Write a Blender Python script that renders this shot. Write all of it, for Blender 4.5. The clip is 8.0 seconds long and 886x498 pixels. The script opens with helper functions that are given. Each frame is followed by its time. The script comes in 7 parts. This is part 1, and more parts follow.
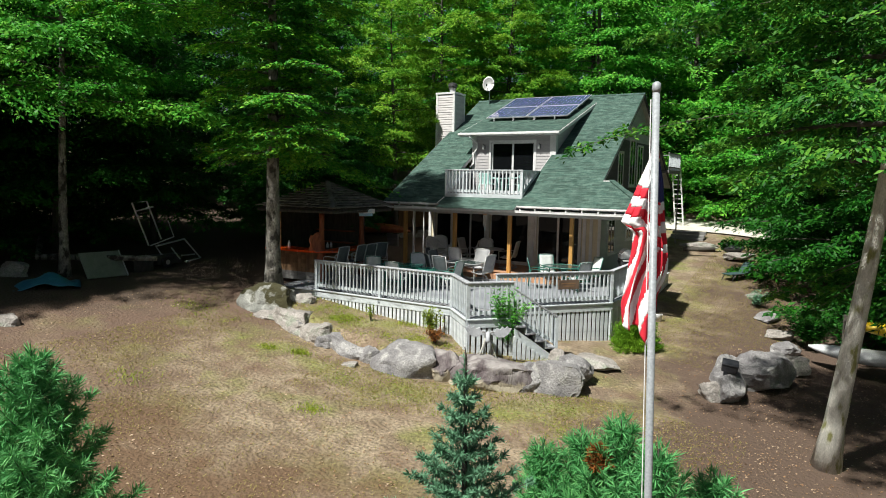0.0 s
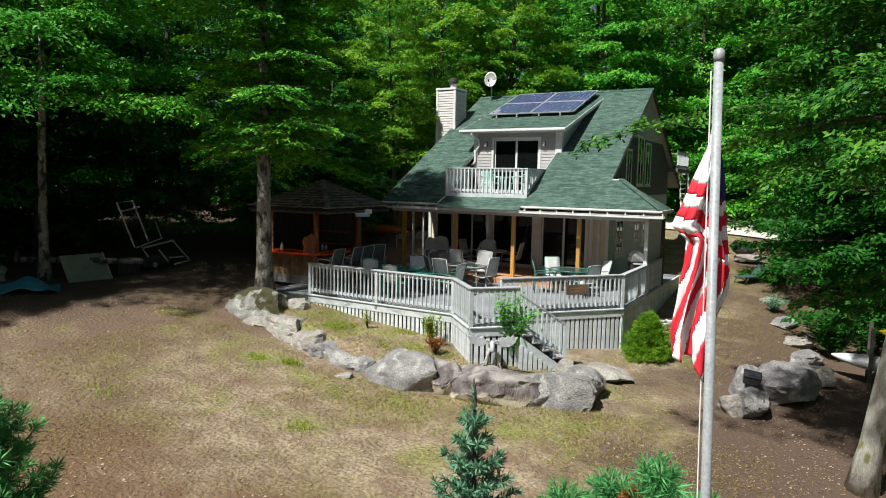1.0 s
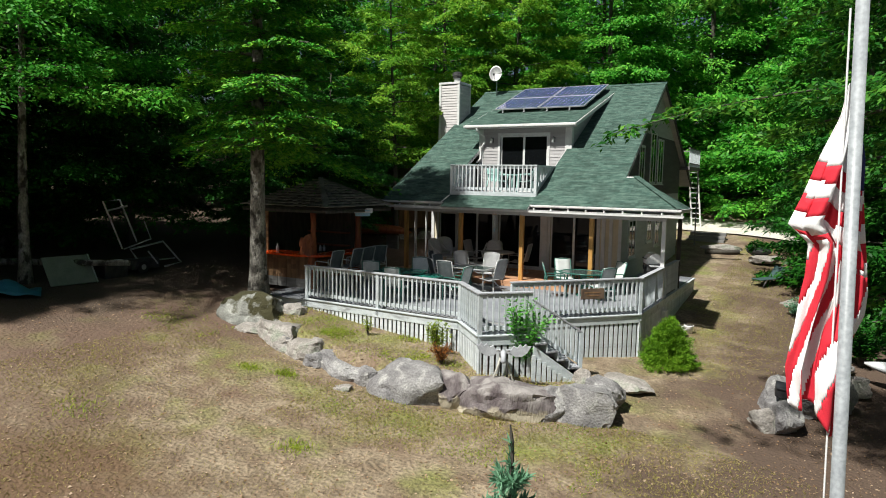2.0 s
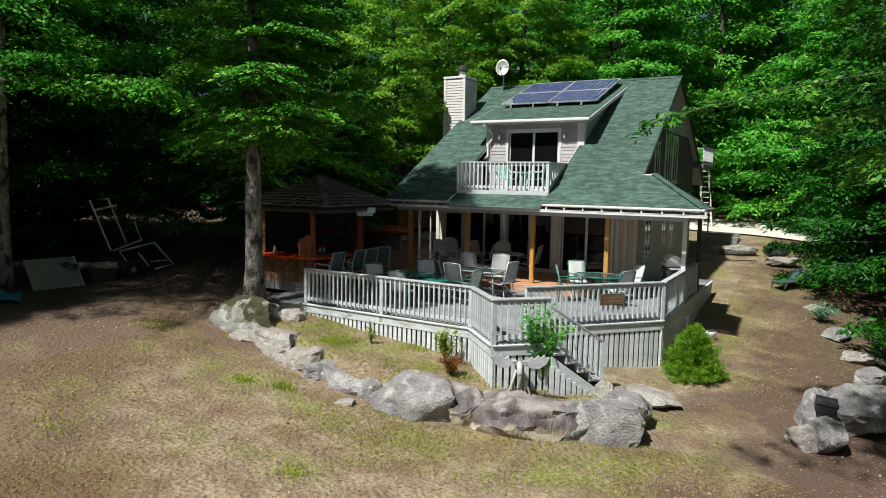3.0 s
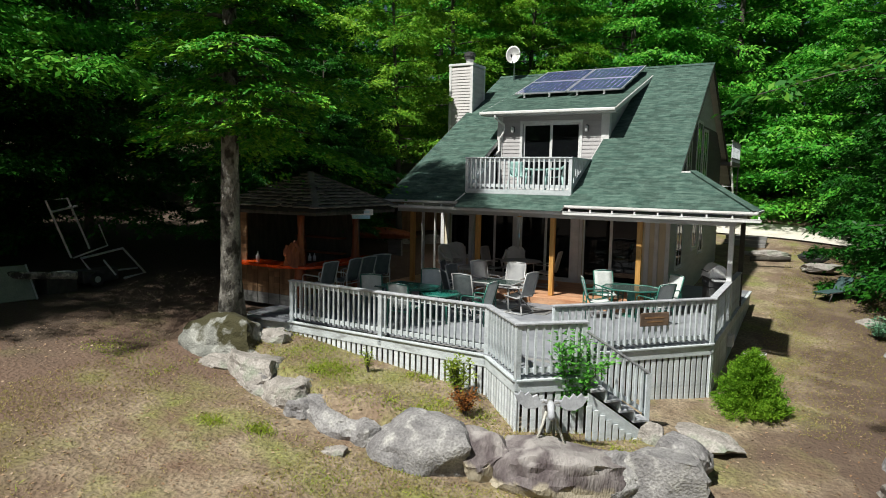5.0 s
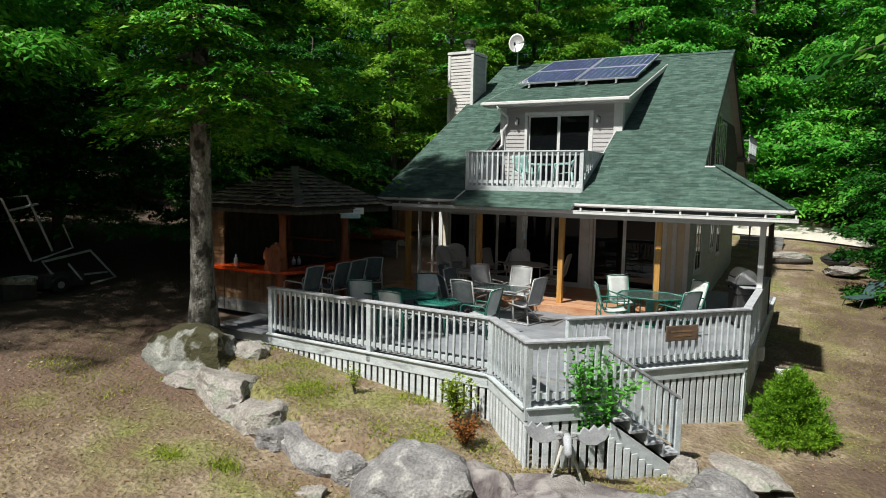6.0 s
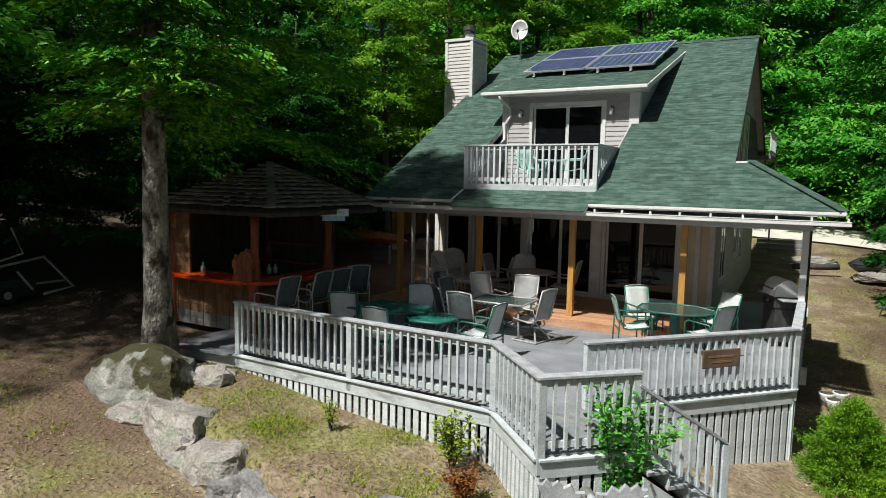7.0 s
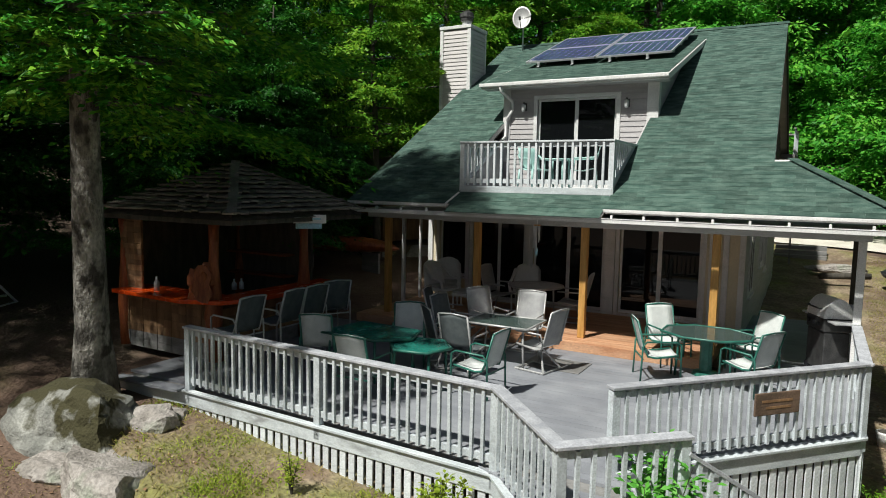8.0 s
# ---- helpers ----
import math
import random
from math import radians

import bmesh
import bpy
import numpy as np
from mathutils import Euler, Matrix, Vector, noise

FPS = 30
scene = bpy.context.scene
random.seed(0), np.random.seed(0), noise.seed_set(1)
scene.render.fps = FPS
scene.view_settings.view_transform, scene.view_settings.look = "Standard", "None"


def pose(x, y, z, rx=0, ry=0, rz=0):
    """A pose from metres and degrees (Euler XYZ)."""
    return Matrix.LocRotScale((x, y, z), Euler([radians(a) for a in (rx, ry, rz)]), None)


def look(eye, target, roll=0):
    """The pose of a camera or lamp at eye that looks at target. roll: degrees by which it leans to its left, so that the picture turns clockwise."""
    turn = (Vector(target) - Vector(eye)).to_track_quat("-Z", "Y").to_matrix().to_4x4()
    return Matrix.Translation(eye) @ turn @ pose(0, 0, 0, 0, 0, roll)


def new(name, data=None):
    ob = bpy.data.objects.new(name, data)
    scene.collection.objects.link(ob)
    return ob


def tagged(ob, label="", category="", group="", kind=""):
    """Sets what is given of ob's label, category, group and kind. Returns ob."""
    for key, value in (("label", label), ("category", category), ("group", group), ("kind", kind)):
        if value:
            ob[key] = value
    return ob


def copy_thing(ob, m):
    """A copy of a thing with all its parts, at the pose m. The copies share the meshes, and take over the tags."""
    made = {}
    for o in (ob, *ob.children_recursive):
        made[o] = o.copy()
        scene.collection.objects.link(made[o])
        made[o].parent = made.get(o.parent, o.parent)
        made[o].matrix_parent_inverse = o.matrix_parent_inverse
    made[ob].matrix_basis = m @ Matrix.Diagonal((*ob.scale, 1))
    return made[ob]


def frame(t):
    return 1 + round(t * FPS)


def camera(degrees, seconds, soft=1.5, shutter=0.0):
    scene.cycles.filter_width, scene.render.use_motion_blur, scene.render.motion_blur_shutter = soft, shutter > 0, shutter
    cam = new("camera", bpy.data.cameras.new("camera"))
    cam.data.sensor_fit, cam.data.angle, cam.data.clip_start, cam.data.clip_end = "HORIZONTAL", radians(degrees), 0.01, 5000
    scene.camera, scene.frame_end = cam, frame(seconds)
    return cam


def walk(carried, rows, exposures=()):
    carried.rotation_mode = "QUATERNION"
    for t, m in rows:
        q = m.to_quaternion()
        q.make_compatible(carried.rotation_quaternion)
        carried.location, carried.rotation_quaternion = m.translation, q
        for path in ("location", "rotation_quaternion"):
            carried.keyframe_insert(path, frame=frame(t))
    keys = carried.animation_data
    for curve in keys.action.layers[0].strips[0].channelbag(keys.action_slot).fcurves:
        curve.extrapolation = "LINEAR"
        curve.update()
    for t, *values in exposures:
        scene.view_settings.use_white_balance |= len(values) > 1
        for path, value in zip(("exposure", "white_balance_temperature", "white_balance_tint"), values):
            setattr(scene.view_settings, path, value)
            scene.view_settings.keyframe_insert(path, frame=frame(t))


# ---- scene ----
cam = camera(67.4, 8.0, soft=1.0)
PATH = [
    (0, (5.16, -3.321, 4.76), (4.164, -1.598, 4.556), 1.0),
    (0.5, (4.865, -2.842, 4.731), (3.871, -1.118, 4.529), 1.0),
    (1, (4.56, -2.349, 4.718), (3.565, -0.626, 4.514), 1.0),
    (1.5, (4.205, -1.861, 4.67), (3.21, -0.138, 4.467), 1.0),
    (3, (3.032, -0.51, 4.555), (2.041, 1.215, 4.352), 1.0),
    (3.5, (2.648, -0.089, 4.532), (1.658, 1.636, 4.33), 1.0),
    (4, (2.286, 0.374, 4.535), (1.297, 2.1, 4.331), 1.1),
    (4.5, (1.919, 0.946, 4.537), (0.931, 2.673, 4.332), 1.1),
    (6, (0.746, 3.068, 4.407), (-0.24, 4.796, 4.202), 1.1),
    (6.5, (0.311, 3.892, 4.369), (-0.674, 5.621, 4.165), 1.2),
    (7, (-0.119, 4.761, 4.342), (-1.104, 6.49, 4.139), 1.1),
    (7.5, (-0.544, 5.648, 4.324), (-1.528, 7.378, 4.124), 1.1),
    (8, (-0.967, 6.507, 4.345), (-1.951, 8.238, 4.147), 1.1),
]
walk(cam, [(t, look(eye, target, roll)) for t, eye, target, roll in PATH], [(0, 0.52), (2, 0.42), (5, 0.33), (8, 0.2)])

# ---- light ----
SUN_DIR = Vector((-0.20, -0.65, 1.0)).normalized()
world = bpy.data.worlds.new("daylight")
scene.world = world
world.use_nodes = True
sky = world.node_tree.nodes.new("ShaderNodeTexSky")
sky.sky_type, sky.sun_disc = "NISHITA", False
sky.sun_elevation = math.asin(SUN_DIR.z)
sky.sun_rotation = math.atan2(SUN_DIR.x, SUN_DIR.y)
sky.air_density, sky.dust_density = 1.0, 2.5
back = world.node_tree.nodes["Background"]
world.node_tree.links.new(sky.outputs[0], back.inputs[0])
back.inputs[1].default_value = 0.030
sun = new("sun", bpy.data.lights.new("sun", "SUN"))
sun.data.energy, sun.data.angle, sun.data.color = 5.3, radians(1.6), (0.975, 0.97, 0.895)
sun.matrix_world = look(SUN_DIR * 60, (0, 0, 0))
RNG = np.random.default_rng(7)


# ---- materials ----
def surface(name, c1, c2, scale=6.0, rough=0.8, fine=60.0, bump=0.15, metal=0.0, vary=0.0, island=0.0,
            stain=None, stain_scale=1.2, stain_at=(0.55, 0.7), stretch=(1, 1, 1), spec=0.5, where="Object", bump_dist=0.02, grain=0.19):
    """A two-scale procedural surface: broad blotches from c1 to c2, fine grain, optional stains, variation by object or island."""
    m = bpy.data.materials.new(name)
    m.use_nodes = True
    nt, N = m.node_tree, m.node_tree.nodes.new
    b = nt.nodes["Principled BSDF"]
    L = nt.links.new
    tc, mp = N("ShaderNodeTexCoord"), N("ShaderNodeMapping")
    mp.inputs["Scale"].default_value = stretch
    L(N("ShaderNodeNewGeometry").outputs["Position"] if where == "World" else tc.outputs[where], mp.inputs[0])
    n1, n2 = N("ShaderNodeTexNoise"), N("ShaderNodeTexNoise")
    n1.inputs["Scale"].default_value, n1.inputs["Detail"].default_value = scale, 5
    n2.inputs["Scale"].default_value, n2.inputs["Detail"].default_value = fine, 4
    L(mp.outputs[0], n1.inputs[0]), L(mp.outputs[0], n2.inputs[0])
    mix = N("ShaderNodeMix")
    mix.data_type = "RGBA"
    ramp = N("ShaderNodeMapRange")
    ramp.inputs[1].default_value, ramp.inputs[2].default_value = 0.35, 0.65
    L(n1.outputs[0], ramp.inputs[0]), L(ramp.outputs[0], mix.inputs[0])
    mix.inputs[6].default_value, mix.inputs[7].default_value = (*c1, 1), (*c2, 1)
    out = mix.outputs[2]
    if stain:
        n3 = N("ShaderNodeTexNoise")
        n3.inputs["Scale"].default_value, n3.inputs["Detail"].default_value = stain_scale, 6
        L(mp.outputs[0], n3.inputs[0])
        r3 = N("ShaderNodeMapRange")
        r3.inputs[1].default_value, r3.inputs[2].default_value = stain_at
        L(n3.outputs[0], r3.inputs[0])
        m3 = N("ShaderNodeMix")
        m3.data_type = "RGBA"
        L(r3.outputs[0], m3.inputs[0]), L(out, m3.inputs[6])
        m3.inputs[7].default_value = (*stain, 1)
        out = m3.outputs[2]
    g = N("ShaderNodeMapRange")
    g.inputs[1].default_value, g.inputs[2].default_value, g.inputs[3].default_value, g.inputs[4].default_value = 0.3, 0.7, 1 - grain, 1 + grain
    L(n2.outputs[0], g.inputs[0])
    val = g.outputs[0]
    for amount, node, sock in ((vary, "ShaderNodeObjectInfo", "Random"), (island, "ShaderNodeNewGeometry", "Random Per Island")):
        if amount:
            o = N(node)
            r = N("ShaderNodeMapRange")
            r.inputs[3].default_value, r.inputs[4].default_value = 1 - amount, 1 + amount
            L(o.outputs[sock], r.inputs[0])
            mu = N("ShaderNodeMath")
            mu.operation = "MULTIPLY"
            L(val, mu.inputs[0]), L(r.outputs[0], mu.inputs[1])
            val = mu.outputs[0]
    h = N("ShaderNodeHueSaturation")
    L(val, h.inputs["Value"]), L(out, h.inputs["Color"])
    L(h.outputs[0], b.inputs["Base Color"])
    rr = N("ShaderNodeMapRange")
    rr.inputs[3].default_value, rr.inputs[4].default_value = max(0.02, rough - 0.1), min(1, rough + 0.1)
    L(n1.outputs[0], rr.inputs[0]), L(rr.outputs[0], b.inputs["Roughness"])
    b.inputs["Metallic"].default_value = metal
    b.inputs["Specular IOR Level"].default_value = spec
    if bump:
        bp = N("ShaderNodeBump")
        bp.inputs["Strength"].default_value, bp.inputs["Distance"].default_value = bump, bump_dist
        L(n2.outputs[0], bp.inputs["Height"]), L(bp.outputs[0], b.inputs["Normal"])
    return m


def foliage(name, c1, c2, c3, through_light=0.35, rough=0.5):
    """Leaves: three greens spread leaf by leaf and in broad patches, with light passing through."""
    m = bpy.data.materials.new(name)
    m.use_nodes = True
    nt, N, L = m.node_tree, m.node_tree.nodes.new, m.node_tree.links.new
    b = nt.nodes["Principled BSDF"]
    geo, tc, n1 = N("ShaderNodeNewGeometry"), N("ShaderNodeTexCoord"), N("ShaderNodeTexNoise")
    n1.inputs["Scale"].default_value, n1.inputs["Detail"].default_value = 0.5, 4
    L(tc.outputs["Object"], n1.inputs[0])
    add = N("ShaderNodeMath")
    add.operation = "MULTIPLY_ADD"
    L(geo.outputs["Random Per Island"], add.inputs[0])
    add.inputs[1].default_value = 0.45
    L(n1.outputs[0], add.inputs[2])
    ramp = N("ShaderNodeValToRGB")
    e = ramp.color_ramp.elements
    e[0].position, e[0].color = 0.4, (*c1, 1)
    e[1].position, e[1].color = 0.98, (*c3, 1)
    mid = e.new(0.7)
    mid.color = (*c2, 1)
    L(add.outputs[0], ramp.inputs[0]), L(ramp.outputs[0], b.inputs["Base Color"])
    b.inputs["Roughness"].default_value = rough
    b.inputs["Specular IOR Level"].default_value = 0.2
    tr, mix = N("ShaderNodeBsdfTranslucent"), N("ShaderNodeMixShader")
    L(ramp.outputs[0], tr.inputs[0])
    mix.inputs[0].default_value = through_light
    L(b.outputs[0], mix.inputs[1]), L(tr.outputs[0], mix.inputs[2])
    L(mix.outputs[0], nt.nodes["Material Output"].inputs[0])
    return m


def glass(name, tint, rough=0.03, clear=0.25, spec=0.5):
    """Pane: dark see-through glass with a mirror sheen."""
    m = bpy.data.materials.new(name)
    m.use_nodes = True
    nt, N, L = m.node_tree, m.node_tree.nodes.new, m.node_tree.links.new
    b = nt.nodes["Principled BSDF"]
    b.inputs["Base Color"].default_value = (*tint, 1)
    b.inputs["Roughness"].default_value = rough
    b.inputs["Specular IOR Level"].default_value = spec
    t, mix = N("ShaderNodeBsdfTransparent"), N("ShaderNodeMixShader")
    t.inputs[0].default_value = (*[0.5 + 0.5 * c for c in tint], 1)
    mix.inputs[0].default_value = clear
    L(b.outputs[0], mix.inputs[1]), L(t.outputs[0], mix.inputs[2])
    L(mix.outputs[0], nt.nodes["Material Output"].inputs[0])
    return m


M_DECKPAINT = surface("weathered_grey_paint", (0.43, 0.47, 0.50), (0.55, 0.595, 0.62), 5, 0.7, 45, 0.2, vary=0.12, stain=(0.31, 0.325, 0.34), stain_scale=3, stain_at=(0.56, 0.76), where="Object")
M_RIM = surface("rim_paint", (0.44, 0.48, 0.505), (0.57, 0.61, 0.63), 3, 0.7, 40, 0.2, stain=(0.28, 0.29, 0.3), stain_scale=2.2, stain_at=(0.56, 0.72), stretch=(1, 1, 3))
M_SLAT = surface("slat_paint", (0.52, 0.555, 0.58), (0.65, 0.685, 0.705), 4, 0.75, 40, 0.2, vary=0.14, stain=(0.25, 0.25, 0.25), stain_scale=2.5, stain_at=(0.6, 0.8))
M_CAP = surface("grey_rail_cap", (0.30, 0.31, 0.34), (0.44, 0.45, 0.48), 6, 0.75, 50, 0.25, vary=0.1)
M_BOARD = surface("grey_deck_board", (0.205, 0.215, 0.24), (0.275, 0.285, 0.31), 1.5, 0.6, 50, 0.2, vary=0.05, stain=(0.16, 0.165, 0.185), stain_scale=0.8, where="Object", grain=0.1)
M_WHITE = surface("white_trim_paint", (0.62, 0.62, 0.615), (0.72, 0.715, 0.71), 4, 0.5, 50, 0.08, stain=(0.5, 0.49, 0.46), stain_scale=2.5, stain_at=(0.62, 0.85))
M_SIDING = surface("mauve_grey_siding", (0.37, 0.355, 0.36), (0.45, 0.43, 0.435), 2, 0.7, 60, 0.12, vary=0.06, stretch=(0.5, 0.5, 4))
M_PINK = surface("pale_chimney_board", (0.50, 0.475, 0.475), (0.60, 0.565, 0.565), 2, 0.7, 60, 0.12, vary=0.05, stretch=(0.5, 0.5, 4))
M_CREAM = surface("cream_wall_paint", (0.60, 0.53, 0.38), (0.68, 0.60, 0.45), 2, 0.7, 60, 0.1)
M_SIDE = surface("grey_wall_paint", (0.45, 0.45, 0.445), (0.53, 0.53, 0.525), 2, 0.75, 60, 0.12, island=0.08, stretch=(0.5, 0.5, 4))
# near-black: shade under the roof overhang put into the colour
M_GABLE = surface("gable_shade_tone", (0.075, 0.072, 0.072), (0.11, 0.105, 0.105), 2, 0.8, 60, 0.12, stretch=(0.5, 0.5, 4))
M_SHINGLE = surface("green_asphalt_shingle", (0.040, 0.080, 0.066), (0.092, 0.146, 0.122), 3.2, 0.95, 60, 0.7, vary=0.24, spec=0.2, grain=0.36, stretch=(1.3, 3.0, 3.0), where="World")
M_SHINGLEJ = surface("green_asphalt_course", (0.040, 0.080, 0.066), (0.092, 0.146, 0.122), 3.2, 0.95, 60, 0.7, island=0.24, spec=0.2, grain=0.36, stretch=(1.3, 3.0, 3.0), where="World")
M_HONEY = surface("honey_pine_post", (0.42, 0.21, 0.05), (0.55, 0.30, 0.09), 3, 0.5, 30, 0.15, stretch=(6, 6, 0.6))
M_PORCH = surface("reddish_porch_board", (0.40, 0.19, 0.10), (0.56, 0.33, 0.20), 3, 0.55, 40, 0.15, vary=0.18, stretch=(0.5, 5, 1))
# near-black: the rooms' dimness is put into the floors' and divider's colour
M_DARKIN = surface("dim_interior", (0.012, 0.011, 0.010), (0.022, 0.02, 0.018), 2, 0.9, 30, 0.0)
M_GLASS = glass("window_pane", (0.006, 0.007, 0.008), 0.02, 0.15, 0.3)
M_CEDAR = surface("brown_cedar_shingle", (0.16, 0.085, 0.04), (0.26, 0.15, 0.075), 3, 0.85, 40, 0.3, vary=0.3, island=0.3, stretch=(3, 3, 0.7))
M_GREYBOARD = surface("grey_bar_board", (0.16, 0.155, 0.15), (0.24, 0.235, 0.23), 3, 0.85, 40, 0.3, vary=0.2, stretch=(0.5, 2, 4))
M_BARTOP = surface("varnished_red_wood", (0.60, 0.05, 0.005), (0.74, 0.085, 0.01), 3, 0.25, 30, 0.08, stretch=(4, 0.6, 4))
M_LOG = surface("knotty_red_log", (0.20, 0.042, 0.012), (0.32, 0.09, 0.026), 4, 0.5, 20, 0.4, stretch=(4, 4, 0.8))
M_SHAKE = surface("weathered_roof_shake", (0.11, 0.095, 0.082), (0.19, 0.17, 0.15), 3, 0.9, 40, 0.4, vary=0.3, island=0.35)
M_STEEL = surface("galvanised_steel", (0.46, 0.47, 0.48), (0.60, 0.61, 0.62), 6, 0.4, 50, 0.05, metal=0.35)
M_DARKSTEEL = surface("dark_steel", (0.05, 0.05, 0.052), (0.09, 0.09, 0.09), 6, 0.5, 50, 0.05, metal=0.5)
M_POLE = surface("grey_pole_paint", (0.27, 0.29, 0.31), (0.34, 0.36, 0.38), 6, 0.45, 50, 0.05)
M_CELL = surface("blue_solar_cell", (0.045, 0.06, 0.16), (0.07, 0.085, 0.21), 3, 0.12, 30, 0.0, vary=0.25, spec=0.8)
M_GREENFRAME = surface("green_metal_frame", (0.015, 0.10, 0.075), (0.03, 0.15, 0.115), 6, 0.4, 40, 0.05)
M_GREENTOP = surface("teal_table_top", (0.012, 0.15, 0.115), (0.026, 0.21, 0.165), 3, 0.25, 40, 0.03)
M_SLING = surface("pale_mesh_sling", (0.52, 0.55, 0.54), (0.62, 0.64, 0.63), 8, 0.8, 260, 0.2)
M_GREYFRAME = surface("grey_metal_frame", (0.38, 0.38, 0.38), (0.48, 0.48, 0.47), 6, 0.4, 40, 0.05, metal=0.3)
M_GREYSLING = surface("grey_mesh_sling", (0.30, 0.30, 0.31), (0.38, 0.38, 0.38), 8, 0.8, 260, 0.2)
M_DARKSLING = surface("charcoal_mesh_sling", (0.07, 0.085, 0.09), (0.11, 0.125, 0.13), 8, 0.8, 260, 0.2)
M_WICKER = surface("white_wicker", (0.82, 0.82, 0.82), (0.9, 0.9, 0.89), 8, 0.7, 90, 0.8)
M_CUSHION = surface("pale_cushion", (0.5, 0.5, 0.5), (0.6, 0.6, 0.59), 5, 0.9, 80, 0.2)
M_TGLASS = glass("table_glass", (0.09, 0.13, 0.12), 0.05, 0.4)
M_PLASTIC = surface("aqua_plastic", (0.30, 0.50, 0.47), (0.38, 0.58, 0.54), 5, 0.4, 50, 0.03)
M_GREYLID = surface("pale_enamel_lid", (0.62, 0.60, 0.54), (0.70, 0.68, 0.62), 4, 0.3, 50, 0.03)
M_BLACK = surface("black_plastic", (0.012, 0.013, 0.016), (0.03, 0.03, 0.035), 5, 0.45, 50, 0.1)
M_SIGN = surface("brown_sign_board", (0.10, 0.065, 0.045), (0.17, 0.11, 0.075), 5, 0.8, 40, 0.2)
M_BLUESIGN = surface("pale_blue_sign", (0.34, 0.58, 0.72), (0.42, 0.66, 0.78), 5, 0.6, 40, 0.05)
M_RED = surface("flag_red", (0.55, 0.012, 0.03), (0.62, 0.02, 0.04), 5, 0.8, 300, 0.1)
M_FLAGWHITE = surface("flag_white", (0.78, 0.77, 0.78), (0.84, 0.83, 0.83), 5, 0.8, 300, 0.1)
M_NAVY = surface("flag_navy", (0.02, 0.03, 0.12), (0.03, 0.04, 0.16), 5, 0.8, 300, 0.1)
M_YELLOW = surface("yellow_kayak_plastic", (0.75, 0.48, 0.01), (0.82, 0.56, 0.02), 4, 0.4, 40, 0.03)
M_HULL = surface("pale_grey_hull", (0.55, 0.57, 0.58), (0.65, 0.66, 0.67), 3, 0.4, 40, 0.05, stain=(0.35, 0.35, 0.35))
M_TARP = surface("blue_tarp", (0.03, 0.16, 0.26), (0.05, 0.22, 0.33), 4, 0.5, 30, 0.2)
M_SHEET = surface("dull_green_sheet", (0.16, 0.18, 0.15), (0.22, 0.24, 0.20), 3, 0.7, 40, 0.1)
M_ROCK = surface("grey_granite", (0.15, 0.142, 0.146), (0.29, 0.28, 0.278), 1.8, 0.9, 24, 0.8, stain=(0.37, 0.36, 0.345), stain_scale=3.6, stain_at=(0.56, 0.70), bump_dist=0.04, grain=0.32)
M_PURPLEROCK = surface("purplish_stained_granite", (0.085, 0.066, 0.070), (0.19, 0.165, 0.165), 3.0, 0.9, 26, 0.8, stain=(0.28, 0.255, 0.245), stain_scale=2.2, stain_at=(0.56, 0.66), stretch=(1, 1, 0.28), bump_dist=0.04)
M_PALEROCK = surface("pale_field_stone", (0.21, 0.19, 0.17), (0.36, 0.33, 0.31), 2.4, 0.9, 22, 0.8, stain=(0.22, 0.24, 0.19), stain_scale=2, bump_dist=0.04, grain=0.3)
M_MOSSROCK = surface("mossy_granite", (0.15, 0.152, 0.138), (0.30, 0.30, 0.275), 2.4, 0.9, 22, 0.9, stain=(0.40, 0.40, 0.37), stain_scale=3.0, stain_at=(0.54, 0.66), bump_dist=0.04)
M_BARK = surface("grey_bark", (0.13, 0.12, 0.105), (0.33, 0.315, 0.285), 2.2, 0.95, 14, 1.0, stretch=(1.7, 1.7, 1.0), stain=(0.04, 0.036, 0.03), stain_scale=2.8, stain_at=(0.50, 0.60), bump_dist=0.06, grain=0.35)
M_PALEBARK = surface("pale_lichened_bark", (0.46, 0.45, 0.40), (0.64, 0.62, 0.56), 3, 0.95, 22, 0.9, stretch=(3, 3, 0.9), stain=(0.24, 0.24, 0.09), stain_scale=2.0, stain_at=(0.56, 0.66), bump_dist=0.04)
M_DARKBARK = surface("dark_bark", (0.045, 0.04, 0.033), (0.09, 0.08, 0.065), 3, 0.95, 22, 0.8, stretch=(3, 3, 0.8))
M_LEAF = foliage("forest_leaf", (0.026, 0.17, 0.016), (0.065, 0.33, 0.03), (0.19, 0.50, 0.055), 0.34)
# darker leaf for the leaning tree, its crown's shade in the colour
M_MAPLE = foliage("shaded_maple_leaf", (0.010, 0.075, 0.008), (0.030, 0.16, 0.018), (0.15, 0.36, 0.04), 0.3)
M_LIMB = surface("dark_limb_bark", (0.055, 0.05, 0.042), (0.12, 0.11, 0.095), 3, 0.95, 22, 0.6, stretch=(3, 3, 0.8))
# toned below forest_leaf: the shade on the beech's boughs is in the colour
M_BEECH = foliage("shaded_beech_leaf", (0.016, 0.13, 0.010), (0.050, 0.27, 0.02), (0.24, 0.50, 0.04), 0.14)
# copy of forest_leaf with the woods' shade put into its greens
M_LEAFDARK = foliage("shaded_forest_leaf", (0.006, 0.055, 0.006), (0.014, 0.10, 0.009), (0.04, 0.18, 0.014), 0.2)
M_LEAFYELLOW = foliage("yellow_green_leaf", (0.06, 0.20, 0.014), (0.13, 0.34, 0.024), (0.27, 0.46, 0.04), 0.4)
M_NEEDLE = foliage("blue_green_needle", (0.08, 0.20, 0.11), (0.14, 0.31, 0.185), (0.21, 0.39, 0.25), 0.15, 0.6)
